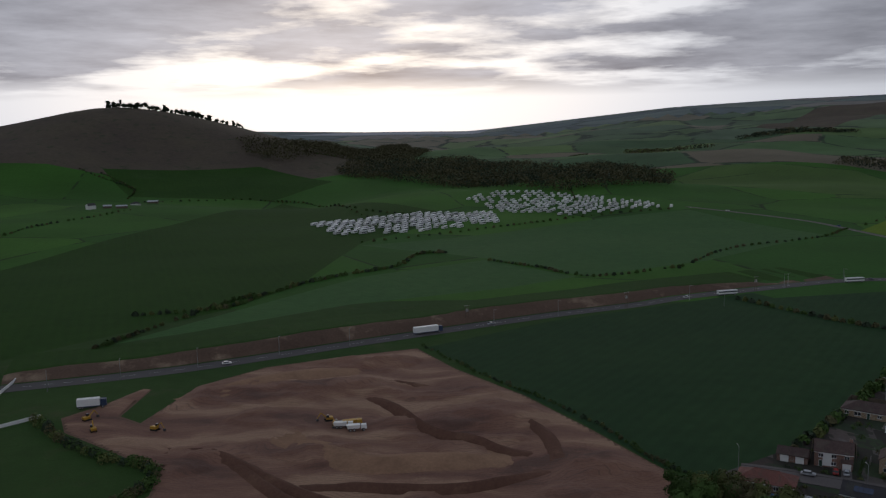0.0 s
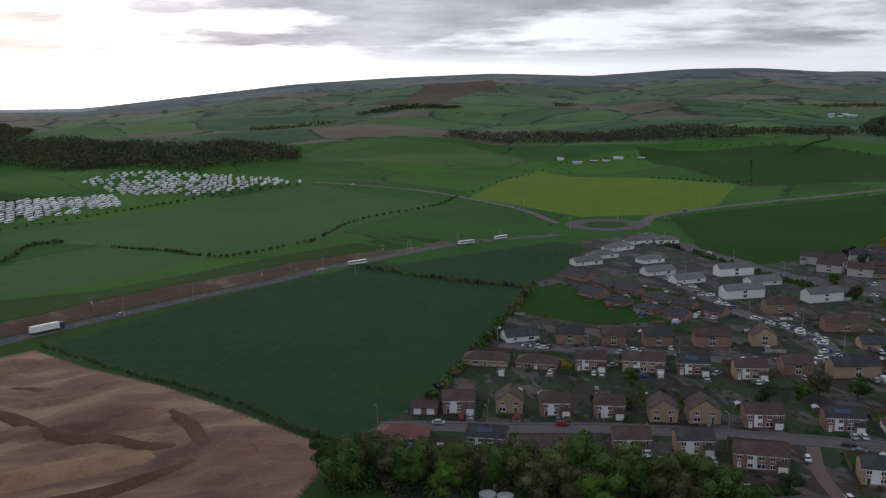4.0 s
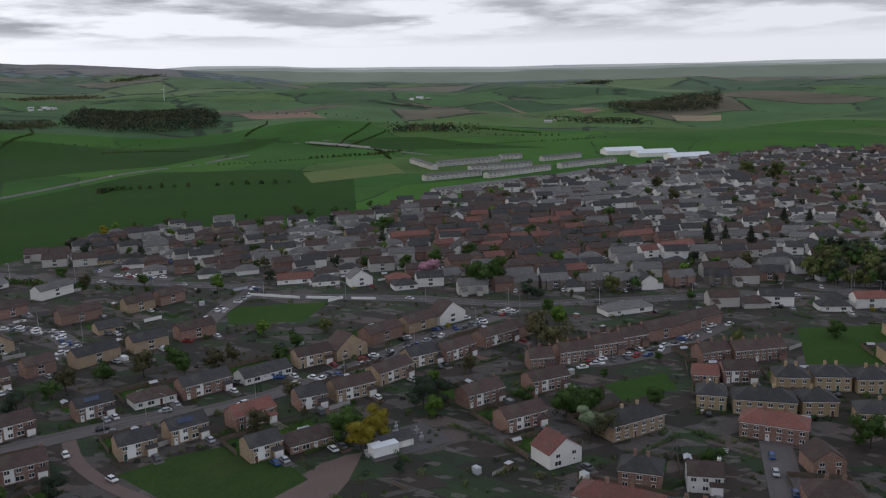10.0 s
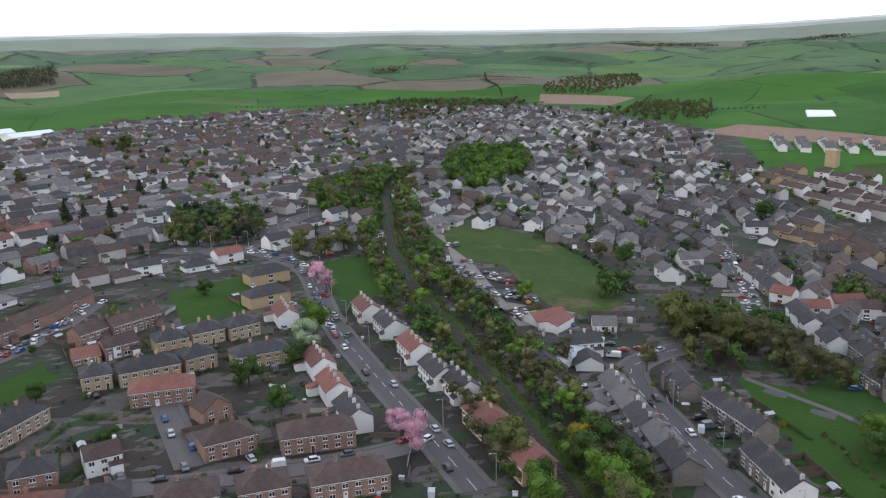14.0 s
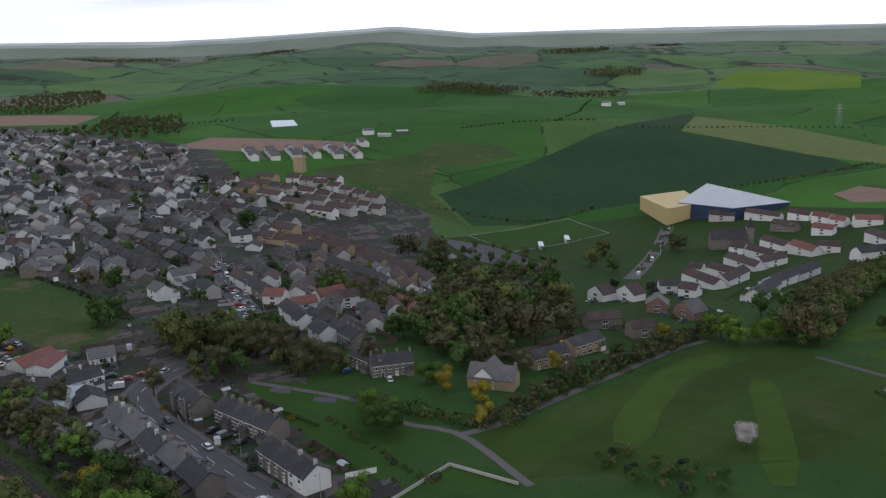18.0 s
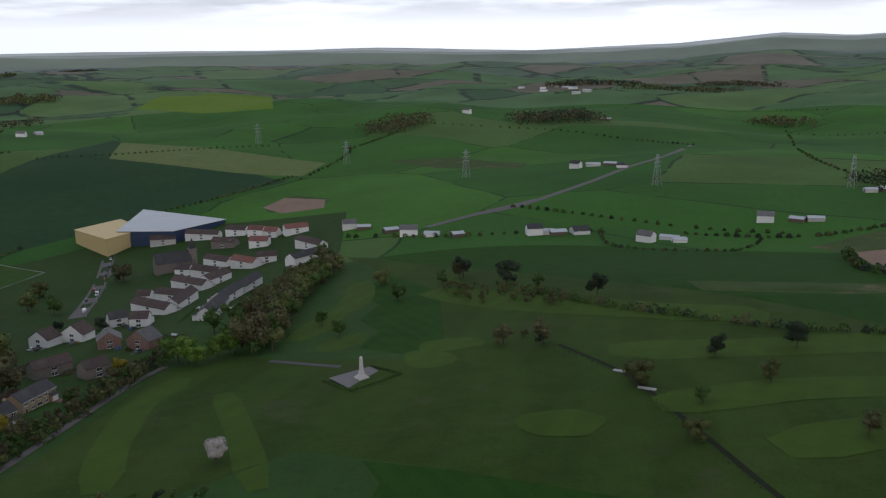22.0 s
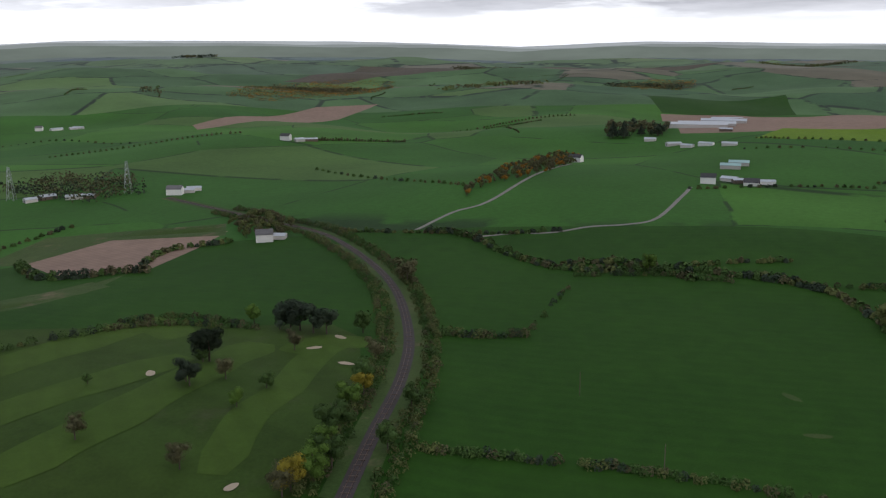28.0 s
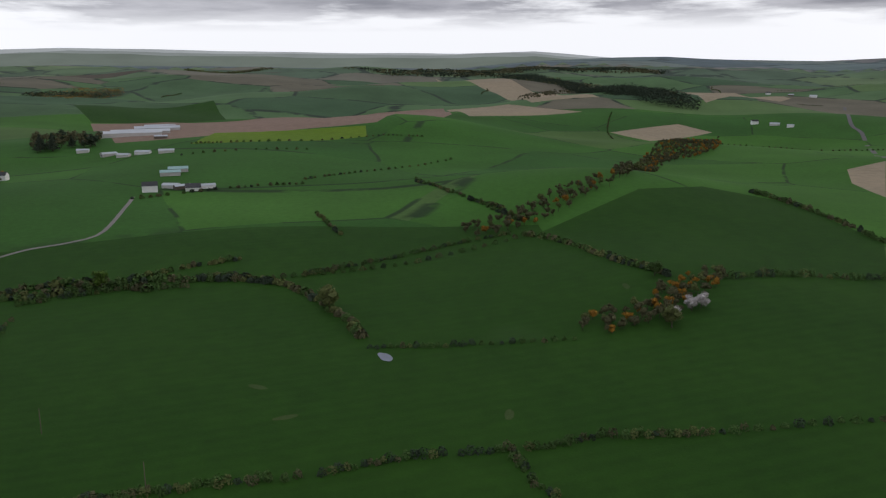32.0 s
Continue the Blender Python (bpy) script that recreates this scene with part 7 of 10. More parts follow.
def far_kit(ty, wl, ro, L):
    """A far house as plain lists of corners, faces and materials, for joining."""
    if (ty, wl, ro, L) not in FAR_KITS:
        home = house(ty, wl, ro, L, True)
        vs, fs, ms = [], [], []
        for ob in home.children_recursive:
            m, o = ob.matrix_basis, ob.parent
            while o and o != home:
                m, o = o.matrix_basis @ m, o.parent
            base = len(vs)
            vs += [tuple(m @ v.co) for v in ob.data.vertices]
            for p in ob.data.polygons:
                fs.append([base + i for i in p.vertices])
                ms.append(ob.data.materials[p.material_index])
        for ob in [*home.children_recursive, home]:
            bpy.data.objects.remove(ob)
        FAR_KITS[ty, wl, ro, L] = np.array(vs), fs, ms
    return FAR_KITS[ty, wl, ro, L]


class Joined:
    """Houses far off, gathered into one mesh."""

    def __init__(self):
        self.verts, self.faces, self.mats, self.count = [], [], [], 0

    def add(self, ty, wl, ro, L, m):
        pv, pf, pm = far_kit(ty, wl, ro, L)
        m = np.array(m)
        self.verts.append(pv @ m[:3, :3].T + m[:3, 3])
        self.faces += [[self.count + i for i in f] for f in pf]
        self.mats += pm
        self.count += len(pv)

    def finish(self, label="crowded distant houses with grey and brown roofs"):
        if not self.verts:
            return
        me = bpy.data.meshes.new("distant_houses")
        me.from_pydata(np.concatenate(self.verts).tolist(), [], self.faces)
        slots = list(dict.fromkeys(self.mats))
        for m in slots:
            me.materials.append(m)
        me.polygons.foreach_set("material_index", np.array([slots.index(m) for m in self.mats], dtype=np.int32))
        me.update()
        tagged(new("distant_houses", me), label, "houses", kind="stuff")


def settle(ty, wl, ro, L, x, y, rot, beyond, joined):
    if math.hypot(x, y) < beyond:
        place(("far", ty, wl, ro, L), lambda: house(ty, wl, ro, L, True), stand(x, y, rot))
    else:
        joined.add(ty, wl, ro, L, stand(x, y, rot))
    TAKEN.append((x, y))


# terraces standing along the older streets: line, walls, roofs, side they face
ROWS = [
    ([(375, -438), (322, -425), (262, -394), (241, -377)], "gt", "nn", 1), ([(388, -401), (340, -406)], "t", "n", 1), ([(497, -451), (445, -449), (400, -448)], "gs", "nk", 1),
    ([(508, -562), (469, -570), (413, -567)], "gw", "nn", 1), ([(470, -535), (426, -539), (392, -541)], "gw", "nn", -1), ([(520, -525), (460, -530)], "tg", "nk", 1),
    ([(259, -296), (238, -326)], "w", "n", 1), ([(233, -322), (213, -303), (196, -298)], "w", "dn", -1), ([(319, -311), (279, -293), (231, -263), (200, -247)], "wsw", "kkn", 1),
    ([(449, -318), (394, -302), (358, -293)], "sg", "k", 1), ([(440, -340), (390, -334), (352, -322)], "s", "ky", -1), ([(454, -371), (426, -372), (389, -358)], "sw", "k", 1),
    ([(480, -425), (436, -420)], "sg", "k", -1), ([(576, -497), (536, -514), (502, -527)], "gw", "nk", 1), ([(605, -417), (523, -406)], "sw", "kn", 1), ([(311, -378), (277, -367), (253, -354)], "sg", "k", -1),
    ([(600, -440), (540, -448)], "s", "k", -1), ([(190, -238), (166, -233)], "s", "k", -1),
]


def terrace_rows():
    rng = random.Random(52)
    joined = Joined()
    for line, walls, roofs, face in ROWS:
        for (xa, ya), (xb, yb) in zip(line, line[1:]):
            d = math.hypot(xb - xa, yb - ya)
            n = max(1, round(d / 13))
            L = max(8, round(d / n))
            rot = math.degrees(math.atan2(yb - ya, xb - xa)) + (0 if face > 0 else 180)
            for k in range(n):
                u = (k + 0.5) / n
                x, y = xa + (xb - xa) * u, ya + (yb - ya) * u
                if all(math.hypot(x - a, y - b) > 9 for a, b in TAKEN):
                    settle("te", rng.choice(walls), rng.choice(roofs), L, x, y, rot, 400, joined)
    joined.finish("rows of stone and harled terraced houses in the old town")


terrace_rows()


def in_town(x, y):
    return not any(inside(f[2], x, y) for f in FIELDS[1:] if f[0] != "garden")


def quarter(name, heading, back, kinds, seed, bend=10.0, beyond=400.0, front=21.0, jitter=0.6, lane=True):
    """A quarter of the town: bent streets with a row of houses on each side, gardens back to back; far ones are joined."""
    rng = random.Random(seed)
    poly = BLOCKS[name]
    cx, cy = sum(p[0] for p in poly) / len(poly), sum(p[1] for p in poly) / len(poly)
    c, s = math.cos(radians(heading)), math.sin(radians(heading))
    R = max(math.hypot(p[0] - cx, p[1] - cy) for p in poly)
    joined = Joined()
    curve = lambda v: bend * math.sin(v / 75 + seed)
    spot = lambda u, v: (cx + v * c - (u + curve(v)) * s, cy + v * s + (u + curve(v)) * c)
    u, flip = -R, False
    while u < R:
        v = -R
        while v < R:
            ty, wl, ro, L = rng.choice(kinds)
            x, y = spot(u + rng.uniform(-1, 1) * jitter * 2, v + L / 2)
            turn = math.degrees(math.atan(bend / 75 * math.cos(v / 75 + seed)))
            if rng.random() < 0.94 and inside(poly, x, y) and clear_of(x, y, 9.5, max(8.5, L * 0.72)) and in_town(x, y):
                settle(ty, wl, ro, L, x, y, heading + turn + (0 if flip else 180) + (90 if rng.random() < 0.07 * jitter else 0) + rng.uniform(-3, 3) * jitter, beyond, joined)
            v += L + rng.choice((0.6, 1.5, 3.5, 6.0)) * (1 if ty == "te" else 1.4)
        if lane and not flip:
            run = []
            v = -R
            while v < R + 12:
                p = spot(u + front / 2, v)
                if v < R and inside(poly, *p) and clear_of(p[0], p[1], 3.0, 7.0):
                    run.append(p)
                else:
                    if len(run) > 4:
                        street(run, 5.4, old_asphalt, "narrow grey residential street between rows of houses", False, False)
                    run = []
                v += 11.0
        u += back if flip else front
        flip = not flip
    joined.finish()


quarter("b_bung", -48, 27, [("bu", "g", "n", 13), ("bu", "w", "y", 12), ("bu", "t", "k", 13), ("bu", "r", "n", 14), ("s2", "g", "k", 11)], 1)
quarter("b_red", -55, 28, [("s2", "r", "n", 14), ("s2", "s", "k", 13), ("bt", "r", "n", 15), ("s2", "r", "d", 12), ("bu", "w", "k", 13), ("s2", "r", "k", 13)], 2)
quarter("b_white", -52, 24, [("te", "w", "y", 14), ("bu", "w", "y", 12), ("te", "w", "k", 22), ("te", "g", "y", 26), ("te", "w", "y", 20)], 3, 6)
quarter("b_t13a", -75, 24, [("bu", "w", "y", 12), ("bu", "w", "k", 12), ("s2", "w", "k", 10), ("te", "w", "n", 14), ("bu", "g", "n", 12), ("bu", "g", "y", 13)], 4, 14)
quarter("b_t13b", -70, 25, [("bu", "w", "y", 12), ("te", "g", "n", 15), ("s2", "r", "n", 11), ("te", "g", "k", 16), ("bu", "w", "k", 12), ("bu", "g", "n", 12), ("bu", "g", "y", 12)], 5, 16)
quarter("b_ctr", -38, 20, [("te", "s", "k", 12), ("te", "w", "k", 13), ("te", "w", "y", 11), ("s2", "w", "y", 10), ("bu", "w", "k", 10), ("te", "g", "y", 14), ("te", "s", "y", 11), ("bu", "w", "y", 12), ("gb", "w", "k", 8), ("te", "g", "n", 12)], 6, 7, 360, 18, 3.0)
quarter("b_e", -8, 22, [("te", "g", "n", 26), ("te", "t", "n", 22), ("te", "w", "n", 26)], 7, 5)
quarter("b_e2", -50, 22, [("te", "s", "k", 16), ("bu", "w", "k", 11), ("te", "t", "n", 16)], 8)
quarter("b_cot2", -20, 15, [("bu", "w", "k", 9), ("te", "s", "k", 11), ("bu", "g", "y", 9), ("bu", "s", "k", 9)], 9, 4, 400, 14, 1.5, False)
quarter("b_hs1", -25, 18, [("te", "s", "k", 13), ("bu", "w", "k", 10), ("te", "w", "y", 12), ("te", "g", "k", 14), ("bu", "s", "y", 11)], 12, 8, 400, 17, 1.2, False)
quarter("b_hs2", -60, 18, [("bu", "w", "k", 10), ("te", "w", "n", 12), ("bu", "s", "y", 10), ("te", "g", "n", 13), ("te", "s", "k", 12)], 13, 8, 400, 17, 1.2, False)
quarter("b_hs3", -40, 22, [("te", "s", "k", 16), ("bu", "s", "k", 12), ("te", "g", "n", 14)], 14, 6, 380, 18, 1.0, False)
quarter("b_hs4", -30, 20, [("te", "s", "k", 15), ("te", "w", "k", 13), ("te", "g", "y", 16)], 15, 6, 400, 18)
quarter("b_new", -35, 22, [("s2", "w", "y", 10), ("s2", "w", "d", 10), ("gb", "w", "y", 9)], 10, 5, 400, 20)
quarter("b_t16l", -60, 24, [("te", "s", "k", 18), ("bu", "w", "y", 13), ("te", "g", "k", 18)], 11, 14)
quarter("b_fill", -62, 24, [("bu", "w", "y", 12), ("te", "g", "y", 15), ("bu", "g", "n", 12), ("bu", "w", "k", 12), ("te", "w", "k", 14), ("te", "g", "n", 14), ("s2", "r", "n", 11)], 31, 12, 0, 20, 1.5, False)
quarter("b_cottages", -35, 17, [("te", "w", "n", 13), ("bu", "w", "y", 11), ("te", "s", "k", 13), ("te", "g", "n", 12)], 22, 7, 300, 17, 1.2, False)

# ---- hedges, woods, trees ----
for k, (wd, ht, line) in enumerate(HEDGES):
    far = math.hypot(*line[0])
    thicket("hedge", "dark green field hedge of uneven height", line, wd * 1.45, ht * 1.1, 0.9 if far < 600 else 0.7, ["green", "brown", "green", "dark", "olive"], 100 + k, 0.28 if far < 430 else 0.6, lean=1.1 if far < 430 else 0.7)
WOOD_WORDS = {"plantation": "dark conifer plantation on rolling farmland", "gorse_bank": "orange-yellow gorse on a grassy bank", "burn_scrub": "brown scrub and gorse along a burn"}
for k, (nm, kinds, ht, sp, leaf, poly) in enumerate(WOODS):
    words = WOOD_WORDS.get(nm, "brown and green leafing woodland")
    if nm in ("kirk_wood", "town_trees", "boundary_scrub", "golf_clump", "valley_trees", "golf_edge", "golf_scrub", "lane_scrub", "poplar_row", "burn_scrub", "burn_wood", "rail_scrub", "farm_trees"):
        far_trees(nm, words, spread(poly, sp * 0.95, ht * 0.8, ht * 1.35, 300 + k), kinds, 300 + k, 200, 0.5)
    else:
        wood(nm, words, poly, sp * 1.25, ht * 1.2, kinds, 300 + k, leaf * (0.75 if nm != "gorse_bank" else 1.0), 14 if nm == "gorse_bank" else 26)
for kind, rows in TREES:
    for k, (x, y, s) in enumerate(rows):
        plant(kind, x, y, s, (x * 37 + y * 11) % 360)

# belts along the railway through the town and past the golf course
town_line, golf_line = STREETS["railway"], STREETS["rail28"]


def beside(points, off):
    ln = smooth_line(points, 12.0)
    return [(q.x + s.x * off, q.y + s.y * off) for q, s in zip(ln, sides(ln))]


for k, off in enumerate((-4.5, 4.5)):
    thicket("tree_belt", "low brown scrub along the railway cutting", beside(town_line, off), 4, 1.8, 0.5, ["brown", "olive", "brown", "green"], 500 + k, 0.2, category="trees")
belt = random.Random(44)
BELT_KINDS = ("olive", "green", "green", "brown", "olive", "fresh", "brown")
past = []
for off in (-14.0, -8.5, 8.5, 13.5, 18.0):
    for q in smooth_line(beside(town_line, off), 7.0):
        x, y, size = q.x + belt.uniform(-2, 2), q.y + belt.uniform(-2, 2), belt.choice((0.55, 0.7, 0.8, 1.0))
        if math.hypot(x, y) < 215 and belt.random() < 0.75:
            plant(belt.choice(BELT_KINDS), x, y, size, belt.uniform(0, 360))
        elif math.hypot(x, y) >= 215:
            past.append((x, y, 10.5 * size))
far_trees("cutting_trees", "leafing trees on the sides of the railway cutting", past, BELT_KINDS, 506, 260, 0.42)
for k, off in enumerate((-7, -10.5, 7, 10.5)):
    thicket("tree_belt", "bushes and young trees along the railway", beside(golf_line[: 9], off), 4, 2.6 if abs(off) < 8 else 3.4, 0.4, ["olive", "brown", "green", "olive", "green"], 520 + k, 0.26, category="trees")

# crest of the wooded hill
rng = random.Random(5)
crest = []
for k in range(60):
    az = 12.4 + k * 0.135 + rng.uniform(-0.1, 0.1)
    x, y = max((polar(az, r) for r in range(1700, 2150, 10)), key=lambda p: (height_at(*p) - 106) / math.hypot(*p))
    if rng.random() < 0.85:
        crest.append((x * 0.99, y * 0.99, rng.choice((9, 12, 16, 20))))
far_trees("crest_trees", "dark pines along the crest of a brown hill", crest, ["spruce", "dark"], 55, 200, 0.8, 0.3)

# scattered copses over the far land
rng = random.Random(9)
for k in range(44):
    az, r = rng.uniform(-180, 180), rng.uniform(1440, 3700)
    if -8 < az < 14 or 13 < az < 60:
        continue
    x, y = polar(az, r)
    a, b, t = rng.uniform(30, 130) * (0.6 + r / 3000), rng.uniform(12, 40) * (0.6 + r / 3000), radians(az) + rng.uniform(-0.4, 0.4)
    poly = []
    for i in range(9):
        q = i / 9 * 2 * math.pi
        u, v = a * math.cos(q) * rng.uniform(0.7, 1.1), b * math.sin(q) * rng.uniform(0.7, 1.1)
        poly.append((x + u * math.cos(t) - v * math.sin(t), y + u * math.sin(t) + v * math.cos(t)))
    try:
        wood("copse", "small dark copse among distant fields", poly, 11 + r / 400, 11, rng.choice((["dark", "brown"], ["brown"], ["brown", "olive"])), 700 + k, 1.5 + r / 2000, 22)
    except ValueError:
        pass

# far hedgerows with single trees, as lines over the fields
rng = random.Random(12)
for k in range(80):
    az, r = rng.uniform(-180, 180), rng.uniform(940, 2900)
    x, y = polar(az, r)
    if inside(FIELDS[0][2], x, y) or 12 < az < 60:
        continue
    t, ln = radians(az + rng.choice((0, 90, 75, 15)) + rng.uniform(-12, 12)), rng.uniform(110, 320)
    pts = [(x + (i - 1.5) * ln / 3 * math.cos(t) + rng.uniform(-8, 8), y + (i - 1.5) * ln / 3 * math.sin(t) + rng.uniform(-8, 8)) for i in range(4)]
    thicket("hedge", "distant dark hedgerow between fields", pts, 2.4, rng.choice((2.0, 2.5, 3.5)), 0.5, ["green", "brown"], 900 + k, 0.7, lean=0.4)


# ---- the cut bank above the bypass ----
def bank():
    line = smooth_line(STREETS["bypass"][:12], 4.0)
    verts, faces = [], []
    sd = sides(line)
    for i, (q, s) in enumerate(zip(line, sd)):
        u = i / (len(line) - 1)
        h = 6.0 * math.sin(math.pi * min(1, u * 1.05 + 0.05)) ** 0.5 * (0.85 + 0.2 * noise.noise((i * 0.13, 0, 0))) if u < 0.98 else 0.5
        for off, z in ((-7.5, 0.05), (-9.5, 0.3 * h), (-12.5 - noise.noise((i * 0.3, 1, 0)), 0.7 * h), (-16.0 - 1.5 * noise.noise((i * 0.2, 2, 0)), h), (-24, h * 0.8), (-60, 0.0)):
            v = q + s * off
            verts.append((v.x, v.y, height_at(v.x, v.y) + z + (0.0 if z in (0.0, 0.05) else 0.5 * noise.noise((v.x * 0.15, v.y * 0.15, 0)))))
    for i in range(len(line) - 1):
        for k in range(5):
            faces.append((6 * i + k, 6 * i + k + 1, 6 * i + k + 7, 6 * i + k + 6))
    me = bpy.data.meshes.new("cut_bank")
    me.from_pydata(verts, [], faces)
    me.materials.append(grassy("cut_earth", (0.095, 0.064, 0.048), (0.13, 0.088, 0.064), spot=(0.27, 0.20, 0.14), grain=0.5))
    me.materials.append(GROUND["pasture"])
    for i, p in enumerate(me.polygons):
        p.material_index = 0 if i % 5 < 3 else 1
        p.use_smooth = True
    tagged(new("cut_bank", me), "raw brown earth cutting beside the bypass road", "embankment", kind="structure")


bank()


# ---- earthworks ----
def heap(points, width, height, seed, mat, label):
    """A long low bank of tipped earth."""
    line = smooth_line(points, 2.5)
    rng = np.random.default_rng(seed)
    verts, faces = [], []
    n = 9
    for i, (q, s) in enumerate(zip(line, sides(line))):
        u = i / (len(line) - 1)
        env = min(1, 4 * u, 4 * (1 - u))
        for k in range(n):
            o = (k / (n - 1) - 0.5) * 2
            v = q + s * (o * width)
            z = height * env * max(0, 1 - abs(o)) ** 0.8 + (0.35 * noise.noise((v.x * 0.3, v.y * 0.3, seed)) if 0 < k < n - 1 else -0.15)
            verts.append((v.x, v.y, height_at(v.x, v.y) + z))
    for i in range(len(line) - 1):
        for k in range(n - 1):
            faces.append((n * i + k, n * i + k + 1, n * i + n + k + 1, n * i + n + k))
    me = bpy.data.meshes.new("earth_bank")
    me.from_pydata(verts, [], faces)
    me.materials.append(mat)
    me.polygons.foreach_set("use_smooth", np.ones(len(faces), dtype=bool))
    tagged(new("earth_bank", me), label, "earth bank")


def site_surface():
    """The stripped and graded earth of the building site: spread tips, cut ledges and wheel ruts."""
    poly = next(p for kind, _, p in FIELDS if kind == "soil")
    work = np.array(SPOTS["digger"] + SPOTS["dumper"] + SPOTS["trailers"], float)
    xs, ys = [p[0] for p in poly], [p[1] for p in poly]
    step = 1.5
    nx, ny = int((max(xs) - min(xs)) / step), int((max(ys) - min(ys)) / step)
    verts, index, faces = [], {}, []
    for i in range(nx):
        for j in range(ny):
            x, y = min(xs) + i * step, min(ys) + j * step
            if not inside(poly, x, y):
                continue
            edge = 1e9
            for (xa, ya), (xb, yb) in zip(poly, poly[1:] + poly[:1]):
                dx, dy = xb - xa, yb - ya
                t = max(0, min(1, ((x - xa) * dx + (y - ya) * dy) / (dx * dx + dy * dy)))
                edge = min(edge, math.hypot(x - xa - t * dx, y - ya - t * dy))
            calm = min(1, edge / 9) * min(1, max(0, (np.min(np.hypot(work[:, 0] - x, work[:, 1] - y)) - 5) / 9))
            p = Vector((x * 0.028, y * 0.045, 0.7))
            ledge = noise.noise(p) + 0.35 * noise.noise(p * 2.7)
            ledge = math.floor(ledge * 5) / 5 + 0.2 * min(1, 4.0 * ((ledge * 5) % 1)) if ledge > 0 else 0.15 * ledge
            z = 0.10 + calm * (4.2 * max(0, ledge) + 0.22 * noise.noise((x * 0.35, y * 0.35, 3)) + 0.14 * abs(noise.noise((x * 0.12 + y * 0.5, 0, 0))))
            index[i, j] = len(verts)
            verts.append((x, y, height_at(x, y) + max(0.05, z)))
    for (i, j), k in index.items():
        if (i + 1, j) in index and (i, j + 1) in index and (i + 1, j + 1) in index:
            faces.append((k, index[i + 1, j], index[i + 1, j + 1], index[i, j + 1]))
    me = bpy.data.meshes.new("bare_earth")
    me.from_pydata(verts, [], faces)
    m = bpy.data.materials.new("graded_earth")
    m.use_nodes = True
    k = Nodes(m.node_tree)
    pos = k.n("ShaderNodeTexCoord").outputs["Object"]
    bend = k.n("ShaderNodeTexNoise", i_Vector=pos, i_Scale=0.02, i_Detail=3.0).outputs[1]
    at = k.n("ShaderNodeVectorMath", operation="MULTIPLY_ADD", i_0=bend, i_1=(45, 45, 0), i_2=pos).outputs[0]
    at = k.n("ShaderNodeMapping", i_Vector=at, i_Rotation=(0, 0, 0.25), i_Scale=(0.5, 1.5, 1)).outputs[0]
    col = k.ramp(k.noise(at, 0.035, 6, 0.55), [(0.34, (0.100, 0.050, 0.035)), (0.43, (0.170, 0.084, 0.056)), (0.52, (0.215, 0.114, 0.074)), (0.60, (0.310, 0.192, 0.122))])
    ruts = k.n("ShaderNodeTexWave", i_Vector=at, bands_direction="Y", i_Scale=0.16, i_Distortion=3.0, i_Detail=2.0).outputs[1]
    col = k.mix(k.ramp(ruts, [(0.0, 0.45), (0.16, 0.0)]), col, (0.075, 0.046, 0.034))
    grain = k.noise(pos, 1.1, 6, 0.7)
    col = k.n("ShaderNodeVectorMath", operation="SCALE", i_0=col, i_Scale=k.math("ADD", k.math("MULTIPLY", grain, 0.7), 0.65)).outputs[0]
    p = k.n("ShaderNodeBsdfPrincipled", i_Base_Color=col, i_Roughness=0.95)
    k.tree.links.new(k.n("ShaderNodeBump", i_Strength=0.8, i_Distance=0.35, i_Height=grain).outputs[0], p.inputs["Normal"])
    k.tree.links.new(p.outputs[0], k.n("ShaderNodeOutputMaterial").inputs[0])
    me.materials.append(m)
    me.polygons.foreach_set("use_smooth", np.ones(len(faces), dtype=bool))
    tagged(new("bare_earth", me), "graded red-brown earth of a building site with wheel ruts", "earthworks", kind="structure")


site_surface()
# darker brown for the narrow banks, paler for the broad strips
dark_earth = grassy("damp_earth", (0.095, 0.050, 0.036), (0.135, 0.072, 0.050), spot=(0.18, 0.105, 0.070), grain=0.45)
pale_earth = grassy("dry_earth", (0.23, 0.135, 0.085), (0.29, 0.18, 0.115), spot=(0.17, 0.098, 0.066), grain=0.4)
for k, (name, wd, ht, mt) in enumerate((("bank_a", 3.6, 3.0, dark_earth), ("bank_b", 3.2, 1.6, dark_earth), ("bank_c", 3.0, 2.4, dark_earth), ("bank_d", 8.5, 2.4, pale_earth), ("bank_e", 3.4, 1.9, dark_earth), ("bank_f", 3.0, 1.7, dark_earth), ("bank_g", 9.0, 2.2, pale_earth), ("bank_h", 3.0, 1.2, dark_earth))):
    heap(SPOTS[name], wd, ht, k, mt, "low bank of tipped brown earth on a building site" if mt is dark_earth else "pale graded earth strip on a building site")



